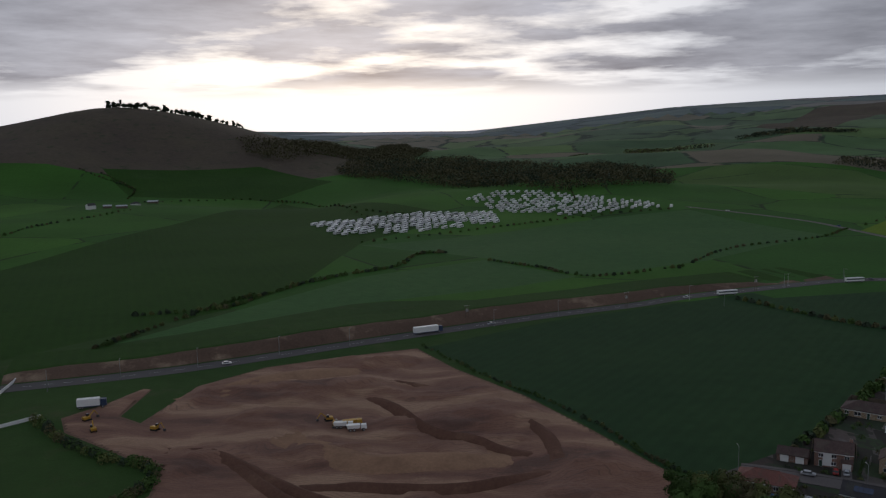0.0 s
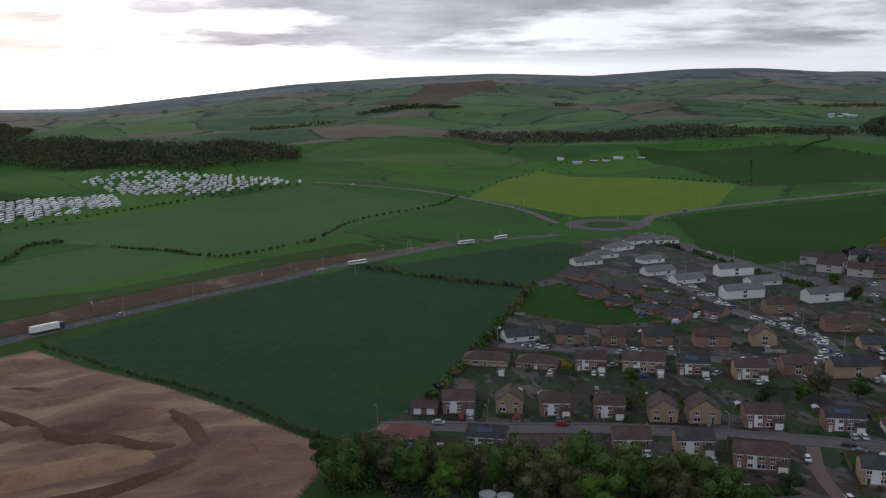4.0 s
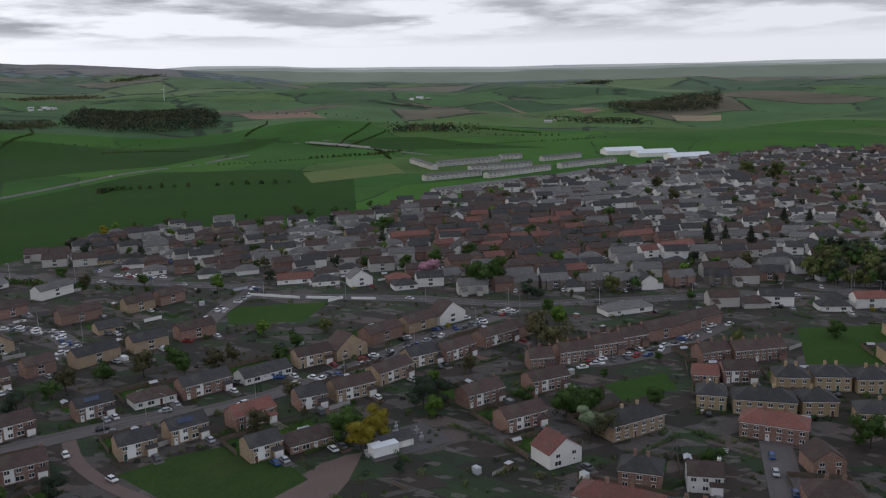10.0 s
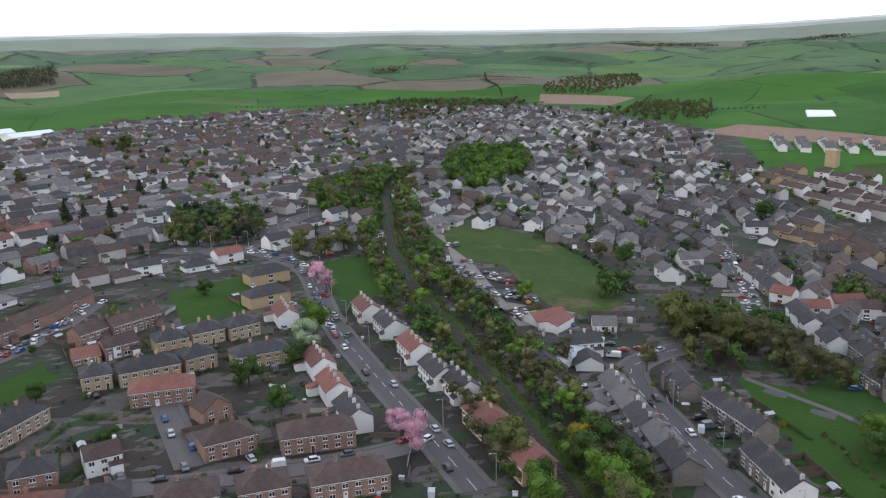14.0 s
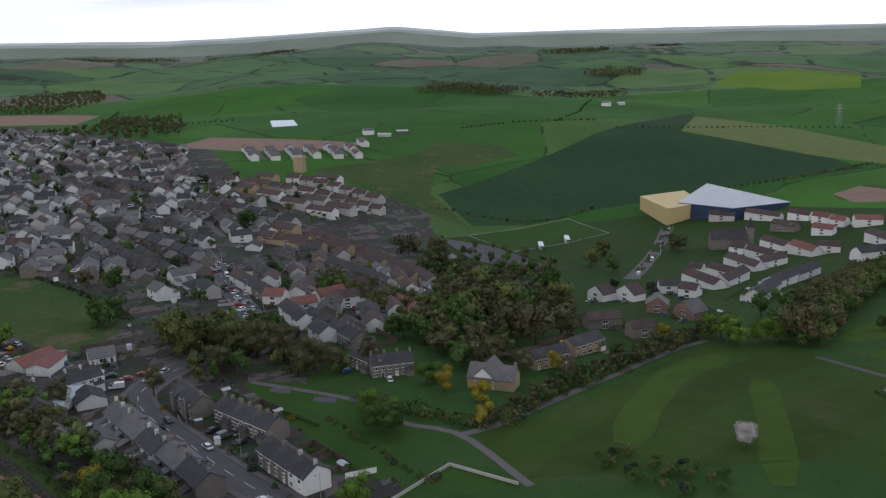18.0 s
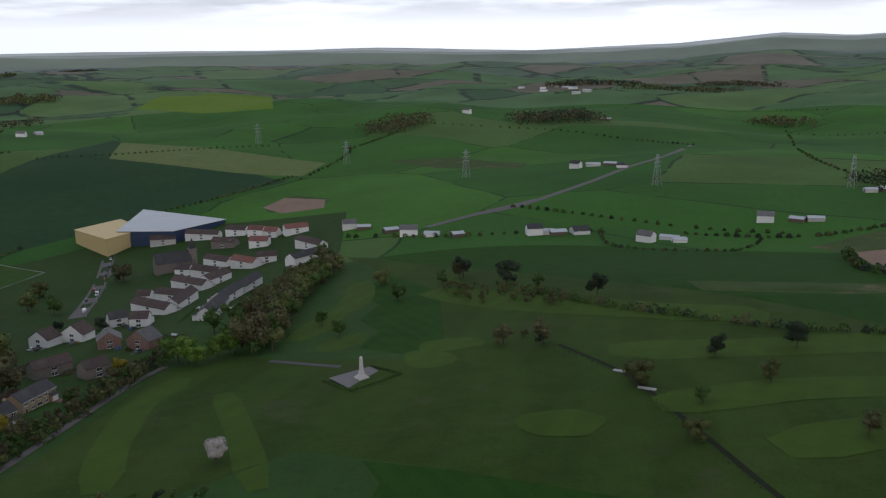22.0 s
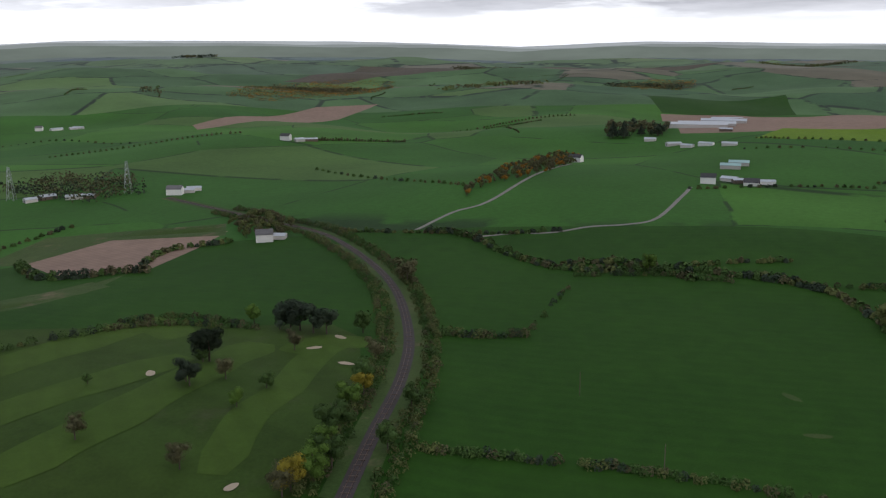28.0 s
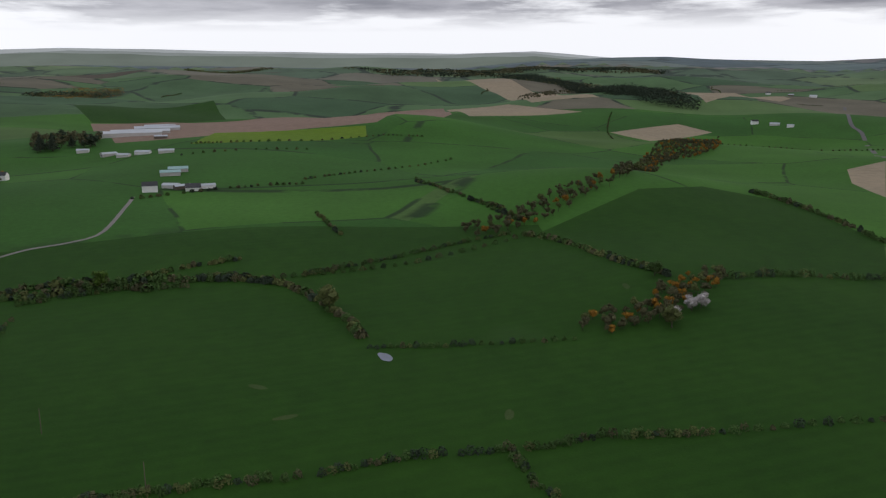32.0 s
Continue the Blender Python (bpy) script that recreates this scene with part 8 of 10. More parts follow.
# ---- backdrop hills on the skyline behind the farmland, haze in their glowing colour ----
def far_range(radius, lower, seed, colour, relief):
    """A backdrop range of hills; its haze is painted in as a pale glow."""
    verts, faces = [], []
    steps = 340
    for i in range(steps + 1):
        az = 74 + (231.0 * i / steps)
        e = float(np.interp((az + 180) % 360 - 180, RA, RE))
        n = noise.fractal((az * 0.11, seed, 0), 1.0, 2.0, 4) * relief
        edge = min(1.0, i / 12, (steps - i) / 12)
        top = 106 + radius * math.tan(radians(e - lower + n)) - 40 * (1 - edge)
        x, y = polar(az, radius)
        xb, yb = polar(az, radius - 200)
        verts += [(x, y, top), (xb, yb, top - 70)]
    for i in range(steps):
        faces.append((2 * i, 2 * i + 1, 2 * i + 3, 2 * i + 2))
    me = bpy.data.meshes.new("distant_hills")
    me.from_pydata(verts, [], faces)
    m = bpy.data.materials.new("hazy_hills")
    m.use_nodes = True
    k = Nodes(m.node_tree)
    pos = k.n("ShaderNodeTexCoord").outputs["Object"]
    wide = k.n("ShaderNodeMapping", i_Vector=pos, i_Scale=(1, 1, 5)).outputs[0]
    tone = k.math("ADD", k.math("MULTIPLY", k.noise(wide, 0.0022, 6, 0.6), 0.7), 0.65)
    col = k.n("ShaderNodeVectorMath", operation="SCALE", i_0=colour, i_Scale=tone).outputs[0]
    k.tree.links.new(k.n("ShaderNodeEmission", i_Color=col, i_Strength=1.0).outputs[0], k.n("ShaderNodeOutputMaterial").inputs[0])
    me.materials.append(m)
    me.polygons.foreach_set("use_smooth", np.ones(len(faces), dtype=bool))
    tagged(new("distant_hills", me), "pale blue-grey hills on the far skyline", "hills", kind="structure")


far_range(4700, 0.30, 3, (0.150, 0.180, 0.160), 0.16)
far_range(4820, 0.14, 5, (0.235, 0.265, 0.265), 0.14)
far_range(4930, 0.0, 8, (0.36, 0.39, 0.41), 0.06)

# ---- single landmarks ----
roof_pale = plain("weathered_sheet", (0.44, 0.45, 0.46), 0.5, 0.15, 0.8, 0.1)
cream_panel = plain("cream_cladding", (0.55, 0.42, 0.20), 0.5, 0.1)
white_panel = plain("white_sheet_roof", (0.66, 0.69, 0.72), 0.4, 0.08, 1.5, 0.05)
grey_panel = plain("grey_sheet_roof", (0.40, 0.42, 0.44), 0.5, 0.15, 1.5, 0.1)
blue_panel = plain("blue_cladding", (0.03, 0.05, 0.10), 0.5, 0.1)
green_panel = plain("green_sheet_roof", (0.25, 0.38, 0.36), 0.5, 0.12, 1.5, 0.1)
pale_stone = plain("pale_granite", (0.52, 0.50, 0.47), 0.8, 0.15, 3, 0.5)
sand = plain("bunker_sand", (0.36, 0.29, 0.20), 0.95, 0.12, 3, 0.3)
yellow_paint = plain("machine_yellow", (0.42, 0.24, 0.03), 0.5, 0.2)


def thing(name, label, category, group="", m=None):
    ob = new(name)
    ob.empty_display_size = 0.5
    tagged(ob, label, category, group)
    if m is not None:
        ob.matrix_basis = m
    return ob


def barn(L, W, H, roof, wall, label, m, group="farm buildings"):
    top = thing("barn", label, "barn", group, m)
    bm, bm2 = bmesh.new(), bmesh.new()
    gable_wall(bm, L, W, H, radians(18))
    gable_roof(bm2, L, W, H, radians(18), 0.3, 0.15)
    body = part("wall", bm, wall, top)
    part("roof", bm2, roof, top)
    bm = bmesh.new()
    box(bm, 0, 0, 0, W * 0.3, 0.15, H * 0.75)
    part("sliding_door", bm, dark_paint, body).matrix_basis = Matrix.Translation((L / 2 + 0.05, 0, 0)) @ Matrix.Rotation(math.pi / 2, 4, "Z")
    return top


rng = random.Random(21)
for nm, pts in SPOTS.items():
    if not nm.startswith("farm_"):
        continue
    for k, (x, y) in enumerate(pts):
        r = math.hypot(x, y)
        az = math.degrees(math.atan2(y, x))
        if k % 3 == 0 and nm not in ("farm_a", "farm_v"):
            L = rng.choice((10, 11, 12))
            ro = rng.choice("kyk")
            place(("far", "bu" if k else "s2", "w", ro, L), lambda: house("bu" if k else "s2", "w", ro, L, True), stand(x, y, az + 90 + rng.uniform(-30, 30)))
        else:
            roof, wall, lb = rng.choice(((grey_panel, WALLS["g"], "grey sheet-roofed farm barn among green fields"), (grey_panel, WALLS["w"], "white farm shed with a grey roof"), (grey_panel, timber, "timber-clad farm barn with a grey roof")))
            s = 0.75 + r / 3600
            barn(rng.uniform(9, 15) * s, rng.uniform(6, 8) * s, 2.5 * s ** 0.5, roof, wall, lb, stand(x, y, az + 90 + rng.uniform(-25, 25)))
# the long sheds of the hill farm
for k, (x, y, L) in enumerate(((-1015, -322, 77), (-1035, -318, 77), (-1075, -310, 62), (-1250, -356, 50))):
    barn(L * 0.85, 13, 3.8, roof_pale if k < 2 else grey_panel, WALLS["g"], "long pale-roofed cattle shed on a hill farm", stand(x, y, 107))
for k, (x, y) in enumerate(((-717, -199), (-734, -197))):
    barn(16, 9, 2.8, green_panel, WALLS["g"], "farm barn with a pale green-blue roof", stand(x, y, 105))


def slab_of(bm, corners, z0, z1):
    """A block on a four-cornered plan."""
    lo = [bm.verts.new((x, y, z0)) for x, y in corners]
    hi = [bm.verts.new((x, y, z1)) for x, y in corners]
    for i in range(len(corners)):
        j = (i + 1) % len(corners)
        bm.faces.new((lo[i], lo[j], hi[j], hi[i]))
    bm.faces.new(hi)
    bm.faces.new(lo[::-1])


def grown(corners, by):
    cx, cy = sum(p[0] for p in corners) / len(corners), sum(p[1] for p in corners) / len(corners)
    out = []
    for x, y in corners:
        d = math.hypot(x - cx, y - cy)
        out.append((x + (x - cx) / d * by, y + (y - cy) / d * by))
    return out


roof_sheet = plain("pale_roof_sheet", (0.46, 0.47, 0.48), 0.5, 0.12, 0.4, 0.06)


def factory():
    top = thing("factory", "large white-roofed factory with a cream front by the village", "factory")
    for plan, low, high, wall, roof in (([(204, -687), (160, -682), (127, -727), (209, -787)], -42, -25.5, blue_panel, roof_sheet),
                                        ([(242, -704), (205, -662), (187, -700), (218, -747)], -42, -26.5, cream_panel, cream_panel)):
        bm = bmesh.new()
        slab_of(bm, plan, low, high)
        bmesh.ops.recalc_face_normals(bm, faces=bm.faces)
        part("wall", bm, wall, top)
        bm = bmesh.new()
        slab_of(bm, grown(plan, 0.6), high, high + 0.5)
        bmesh.ops.recalc_face_normals(bm, faces=bm.faces)
        rf = part("roof", bm, roof, top, "pale ribbed metal roof")
        # standing seams over the roof
        (xa, ya), (xb, yb), (xc, yc), (xd, yd) = plan
        n = 16
        for k in range(1, n):
            u = k / n
            p, q = (xa + (xb - xa) * u, ya + (yb - ya) * u), (xd + (xc - xd) * u, yd + (yc - yd) * u)
            bm = bmesh.new()
            rod(bm, (*p, high + 0.5), (*q, high + 0.5), 0.16, 0.16, 4)
            part("roof_seam", bm, roof, rf)
    bm = bmesh.new()
    slab_of(bm, grown([(204, -687), (160, -682), (127, -727), (209, -787)], 0.25), -42.0, -29.5)
    bmesh.ops.recalc_face_normals(bm, faces=bm.faces)
    part("wall_band", bm, blue_panel, top, "dark blue lower wall cladding")


factory()


def kirk():
    x, y = SPOTS["kirk"][0]
    top = thing("church", "old grey stone kirk with a slate roof and a small tower", "church", m=stand(x, y, 25))
    bm, bm2 = bmesh.new(), bmesh.new()
    gable_wall(bm, 24, 11, 7, radians(48))
    gable_roof(bm2, 24, 11, 7, radians(48), 0.3)
    body = part("nave", bm, WALLS["s"], top)
    part("roof", bm2, ROOFS["k"], top)
    bm = bmesh.new()
    box(bm, -14, 0, -2, 5, 5, 16)
    box(bm, -14, 0, 14, 5.4, 5.4, 0.5)
    tw = part("tower", bm, WALLS["s"], top)
    bm = bmesh.new()
    box(bm, -14, 0, 14.5, 4.6, 4.6, 7, taper=0.03)
    part("spire", bm, ROOFS["k"], tw)
    openings(body, 22, -5.53, 3.6, "ttttt")


kirk()


def lodge():
    x, y = SPOTS["lodge"][0]
    top = thing("hall", "cross-gabled sandstone hall with a grey slate roof", "hall", m=stand(x + 2, y - 7, 12))
    bm, bm2 = bmesh.new(), bmesh.new()
    gable_wall(bm, 16, 8, 4, radians(44))
    gable_roof(bm2, 16, 8, 4, radians(44), 0.3)
    body = part("wall", bm, WALLS["t"], top)
    part("roof", bm2, ROOFS["y"], top)
    bm, bm2 = bmesh.new(), bmesh.new()
    gable_wall(bm, 13, 7.4, 4, radians(44))
    gable_roof(bm2, 13, 7.4, 4, radians(44), 0.3)
    a, b = part("wing", bm, WALLS["w"], top, "white-fronted gable wing"), part("wing_roof", bm2, ROOFS["y"], top)
    for o in (a, b):
        o.matrix_basis = Matrix.Translation((2.5, -2.5, 0)) @ Matrix.Rotation(math.pi / 2, 4, "Z")
    openings(body, 16, -4.03, 2.0, "t--t")
    shared("chimney", CHIMNEYS["s"], top, Matrix.Translation((-7.5, 0, 8)))


lodge()


def monument():
    x, y = SPOTS["monument"][0]
    plot = thing("memorial", "pale granite war memorial obelisk on stepped base", "memorial", m=stand(x, y, 35) @ Matrix.Scale(1.15, 4))
    bm = bmesh.new()
    for k, s in enumerate((3.4, 2.7, 2.1)):
        box(bm, 0, 0, 0.1 + k * 0.35, s, s, 0.35)
    part("base", bm, pale_stone, plot)
    bm = bmesh.new()
    box(bm, 0, 0, 1.15, 1.35, 1.35, 1.1)
    box(bm, 0, 0, 2.25, 1.0, 1.0, 4.3, taper=0.72)
    box(bm, 0, 0, 6.55, 0.72, 0.72, 0.5, taper=0.1)
    part("obelisk", bm, pale_stone, plot)
    bm = bmesh.new()
    box(bm, 0, 0, 0, 17, 15, 0.12)
    yard = part("paved_plot", bm, plain("monument_paving", (0.16, 0.145, 0.145), 0.9, 0.2, 2, 0.3))
    yard.matrix_basis = stand(x, y, 35, 0.02)
    tagged(yard, "square grey paved plot round the memorial", "paving", kind="structure")
    c, s = math.cos(radians(35)), math.sin(radians(35))
    ring = [(x + u * c - v * s, y + u * s + v * c) for u, v in ((10, -9), (10, 9), (-10, 9), (-10, -9))]
    for k in (0, 1, 2):
        thicket("hedge", "low clipped dark hedge round the memorial plot", [ring[k], ((ring[k][0] + ring[k + 1][0]) / 2, (ring[k][1] + ring[k + 1][1]) / 2), ring[k + 1]], 1.0, 1.0, 1.6, ["green"], 60 + k, 0.16)


monument()


def pylon():
    top = thing("pylon", "grey steel lattice electricity pylon in a field", "pylon", "pylons")
    bm = bmesh.new()
    H, lv = 26.0, [0, 5, 9.5, 13.5, 17, 20, 23, 26]
    wid = lambda z: 2.6 * (1 - z / 30) + 0.25
    for a, b in zip(lv, lv[1:]):
        for sx, sy in ((1, 1), (1, -1), (-1, -1), (-1, 1)):
            rod(bm, (sx * wid(a), sy * wid(a), a), (sx * wid(b), sy * wid(b), b), 0.12, 0.12, 4)
            nx, ny = (sx, -sy) if sx == sy else (-sx, sy)
            rod(bm, (sx * wid(a), sy * wid(a), a), (nx * wid(b), ny * wid(b), b), 0.09, 0.09, 3)
    part("lattice_tower", bm, steel, top)
    for z, w in ((15, 5), (19, 6), (23, 4.5)):
        bm = bmesh.new()
        rod(bm, (-w, 0, z + 0.3), (0, 0, z + 0.9), 0.1, 0.14, 4)
        rod(bm, (w, 0, z + 0.3), (0, 0, z + 0.9), 0.1, 0.14, 4)
        rod(bm, (-w, 0, z + 0.3), (w, 0, z + 0.3), 0.1, 0.1, 4)
        part("cross_arm", bm, steel, top)
    return top


for x, y in SPOTS["pylons"] + [(-437, -596), (152, -1141)]:
    place("pylon", pylon, stand(x, y, 40))


def turbine():
    x, y = SPOTS["turbine"][0]
    top = thing("wind_turbine", "white three-bladed wind turbine on a green hill", "turbine", m=stand(x, y, -55))
    bm = bmesh.new()
    rod(bm, (0, 0, -1), (0, 0, 30), 0.9, 0.5, 10)
    part("tower", bm, white_paint, top)
    bm = bmesh.new()
    box(bm, 0, 0.6, 29.5, 1.2, 3, 1.3)
    nac = part("nacelle", bm, white_paint, top)
    for k in range(3):
        bm = bmesh.new()
        box(bm, 0, 0, 0, 0.9, 0.25, 12, taper=0.25)
        part("blade", bm, white_paint, nac).matrix_basis = Matrix.Translation((0, -1.2, 30.1)) @ Matrix.Rotation(radians(20 + 120 * k), 4, "Y")


turbine()


# ---- railway ----
def railway(points, label, bed_mat):
    line = smooth_line(points, 5.0)
    bed = ribbon("railway_bed", line, -2.1, 2.1, 0.12, bed_mat, 0.4, label, "railway")
    ribbon("verge", line, -6.0, -2.0, 0.06, GROUND["rough"], 0.0, "rough grass verge beside the railway", "verge")
    ribbon("verge", line, 2.0, 6.0, 0.06, GROUND["rough"], 0.0, "rough grass verge beside the railway", "verge")
    fine = smooth_line(points, 0.75)
    bm = bmesh.new()
    for q, s in zip(fine, sides(fine)):
        box(bm, q.x, q.y, height_at(q.x, q.y) + 0.1, 2.6, 0.26, 0.14, math.atan2(s.y, s.x))
    tagged(part("sleeper", bm, timber, bed), kind="stuff")
    for s in (-0.72, 0.72):
        r = ribbon("rail", line, s - 0.045, s + 0.045, 0.40, plain("rusty_steel", (0.13, 0.075, 0.055), 0.5, 0.2, metal=0.6), 0.16, "", "", bed)


railway(STREETS["rail28"], "single railway track on brown ballast curving past the golf course", plain("ballast", (0.050, 0.040, 0.038), 0.95, 0.3, 2.5, 0.2, bump=0.3))
railway(STREETS["railway"], "overgrown single railway track through the town", plain("overgrown_ballast", (0.035, 0.034, 0.026), 0.95, 0.4, 2.5, 0.2, bump=0.3))


# ---- golf course ----
def blob(name, x, y, rx, ry, rot, material, lift, label, category, seed, sag=0.0, kind="structure"):
    bm = bmesh.new()
    n = 22
    ring = []
    mid = bm.verts.new((x, y, height_at(x, y) + lift - sag))
    for i in range(n):
        a = 2 * math.pi * i / n
        k = 1 + 0.22 * noise.noise((math.cos(a) * 1.3, math.sin(a) * 1.3, seed))
        u, v = rx * k * math.cos(a), ry * k * math.sin(a)
        px, py = x + u * math.cos(rot) - v * math.sin(rot), y + u * math.sin(rot) + v * math.cos(rot)
        ring.append(bm.verts.new((px, py, height_at(px, py) + lift)))
    for i in range(n):
        bm.faces.new((mid, ring[i], ring[(i + 1) % n]))
    ob = part(name, bm, material)
    return tagged(ob, label, category, kind=kind)


def mown_strip(points, wide, lift, seed):
    """A mown fairway with a wavering edge, laid over the land."""
    line = smooth_line(points, 4.0)
    verts, faces = [], []
    for i, (q, s) in enumerate(zip(line, sides(line))):
        taper = min(1.0, 0.6 + 0.2 * i, 0.6 + 0.2 * (len(line) - 1 - i))
        for k, o in enumerate((-1, -0.33, 0.33, 1)):
            v = q + s * (o * wide * taper * (1 + 0.3 * noise.noise((i * 0.22, o, seed))))
            verts.append((v.x, v.y, height_at(v.x, v.y) + lift))
    for i in range(len(line) - 1):
        for k in range(3):
            faces.append((4 * i + k, 4 * i + k + 1, 4 * i + k + 5, 4 * i + k + 4))
    me = bpy.data.meshes.new("fairway")
    me.from_pydata(verts, [], faces)
    me.materials.append(GROUND["mown"])
    me.polygons.foreach_set("use_smooth", np.ones(len(faces), dtype=bool))
    tagged(new("fairway", me), "pale mown golf fairway strip", "fairway", kind="structure")


for k, (x, y) in enumerate(SPOTS["bunkers"]):
    s = 1.0 if math.hypot(x, y) < 250 else 1.4
    blob("sand_bunker", x, y, 2.3 * s, 1.1 * s, k * 0.9, sand, 0.16, "pale sand bunker in the golf course grass", "bunker", k)
for k, (x, y) in enumerate(SPOTS["sandy"]):
    blob("bare_patch", x, y, 4.0, 1.6, k, GROUND["rough"], 0.08, "bare sandy patch worn into a green field", "patch", 40 + k)
for k, (x, y) in enumerate(SPOTS["greens"] + SPOTS["greens2"]):
    blob("golf_green", x, y, 13, 9, k, GROUND["mown"], 0.09, "smooth mown golf green", "green", 60 + k)
blob("pond", SPOTS["pond"][1][0], SPOTS["pond"][1][1], 5.0, 2.4, 0.4, plain("pond_water", (0.05, 0.07, 0.10), 0.04, 0.05, spec=0.8), 0.12, "small pond in a green field reflecting the sky", "pond", 80)
for k, (n, wide) in enumerate((("fair_a", 6), ("fair_b", 9), ("fair_c", 9), ("fair_d", 10), ("fair_e", 6), ("fair_f", 4.5), ("fair_g", 12), ("fair_h", 8))):
    mown_strip(STREETS[n], wide, 0.06 + 0.004 * k, 90 + k)
ribbon("burn", smooth_line(STREETS["burn"], 6.0), -0.9, 0.9, 0.05, plain("ditch", (0.022, 0.026, 0.015), 0.95, 0.3, spec=0.05), 0, "narrow dark burn crossing the golf course", "stream")
thicket("rushes", "rough grass and rushes lining the burn", [(x + 1.6, y + 1.0) for x, y in STREETS["burn"]], 1.2, 0.6, 1.2, ["green", "brown"], 77, 0.14, category="grass")
for k, (x, y) in enumerate(((-60, -148), (-47, -165))):
    bm = bmesh.new()
    box(bm, 0, 0, 0.1, 5.5, 1.6, 0.3)
    fb = part("footbridge", bm, concrete)
    fb.matrix_basis = stand(STREETS["burn"][k + 1][0], STREETS["burn"][k + 1][1], 150)
    tagged(fb, "pale concrete footbridge over the burn", "footbridge")

# ---- football ground ----
pc = FIELDS[[f[1] for f in FIELDS].index("pitch")][2]
for k in range(4):
    a, b = Vector(pc[k]), Vector(pc[(k + 1) % 4])
    ribbon("pitch_wall", [Vector((*a.lerp(b, i / 8), 0)) for i in range(9)], -0.06, 0.06, 0.5, concrete, 0.5, "low pale barrier round the football pitch", "barrier")
for k, (x, y) in enumerate(SPOTS["footstand"]):
    top = thing("football_stand", "small white open-fronted football stand", "stand", m=stand(x, y, -60))
    bm = bmesh.new()
    box(bm, 0, 2, 0, 14, 0.2, 3.2)
    box(bm, 0, 0.6, 3.2, 14.5, 3.6, 0.25)
    part("shelter", bm, white_panel, top)
    bm = bmesh.new()
    for i in range(3):
        box(bm, 0, 0.2 + i * 0.6, i * 0.4, 13.6, 0.6, 0.4)
    part("terrace_step", bm, concrete, top)

# ---- building site machines ----
TRACK = mesh_of("track", lambda bm: (box(bm, 0, 0, 0, 3.4, 0.55, 0.85), box(bm, 0, 0, 0.15, 3.8, 0.5, 0.5)), rubber)


def excavator():
    top = thing("excavator", "yellow tracked excavator on bare earth", "excavator", "site machines")
    for s in (-1, 1):
        shared("track", TRACK, top, Matrix.Translation((0, s * 1.05, 0)))
    bm = bmesh.new()
    box(bm, -0.4, 0, 0.9, 3.2, 2.4, 1.1)
    part("body", bm, yellow_paint, top)
    bm = bmesh.new()
    box(bm, 0.6, 0.7, 1.9, 1.3, 1.0, 1.2, taper=0.85)
    part("cab", bm, glass, top)
    bm = bmesh.new()
    rod(bm, (1.0, -0.3, 1.8), (3.6, -0.3, 4.2), 0.28, 0.22, 6)
    rod(bm, (3.6, -0.3, 4.2), (5.4, -0.3, 1.6), 0.22, 0.15, 6)
    arm = part("arm", bm, yellow_paint, top)
    bm = bmesh.new()
    box(bm, 5.3, -0.3, 0.6, 1.0, 1.2, 0.9, taper=0.7)
    part("bucket", bm, dark_paint, arm)
    return top


def dumper(white):
    top = thing("dump_truck", ("white" if white else "yellow") + " articulated dump truck on bare earth", "truck", "site machines")
    paint = white_paint if white else yellow_paint
    bm = bmesh.new()
    box(bm, 3.4, 0, 1.0, 2.6, 2.4, 1.9, taper=0.85)
    part("cab", bm, paint, top)
    bm = bmesh.new()
    vs = box(bm, -1.2, 0, 1.3, 5.2, 2.2, 1.7, taper=1.18)
    part("tipper_body", bm, paint, top)
    for x in (-2.6, -0.9, 3.2):
        for s in (-1, 1):
            shared("wheel", WHEEL, top, Matrix.Translation((x, s * 1.1, 0.75)) @ Matrix.Scale(2.4, 4))
    return top


for k, (x, y) in enumerate(SPOTS["digger"]):
    place("excavator", excavator, stand(x, y, 200 + k * 70)).scale = (0.78, 0.78, 0.78)
for k, (x, y) in enumerate(SPOTS["dumper"]):
    w = k != 2
    place(("dumper", w), lambda: dumper(w), stand(x, y, 5 + k * 6)).scale = (0.8, 0.8, 0.8)


def lorry(colour, L, name, label):
    top = thing(name, label, "lorry" if name == "lorry" else "bus", "road traffic")
    bm = bmesh.new()
    box(bm, -1.2 if name == "lorry" else 0, 0, 0.9, L - 2.6 if name == "lorry" else L, 2.5, 2.9 if name == "lorry" else 2.2)
    bmesh.ops.bevel(bm, geom=list(bm.edges), offset=0.12, segments=2, affect="EDGES")
    part("trailer" if name == "lorry" else "body", bm, white_paint, top)
    bm = bmesh.new()
    if name == "lorry":
        box(bm, L / 2 - 1.2, 0, 0.7, 2.2, 2.4, 2.6, taper=0.92)
        part("cab", bm, blue_panel, top)
        bm = bmesh.new()
        box(bm, -1.2, 0, 0.6, L - 2.8, 2.4, 0.35)
        part("skirt", bm, blue_panel, top)
    else:
        box(bm, 0, 0, 1.9, L - 0.4, 2.54, 0.75)
        part("window", bm, glass, top)
    for x in (-0.38, -0.30, 0.36):
        for s in (-1, 1):
            shared("wheel", WHEEL, top, Matrix.Translation((x * L, s * 1.1, 0.5)) @ Matrix.Scale(1.6, 4))
    return top


def on_road(nm):
    (xa, ya), (xb, yb) = SPOTS[nm][:2]
    return stand((xa + xb) / 2, (ya + yb) / 2, math.degrees(math.atan2(yb - ya, xb - xa)), 0.1)


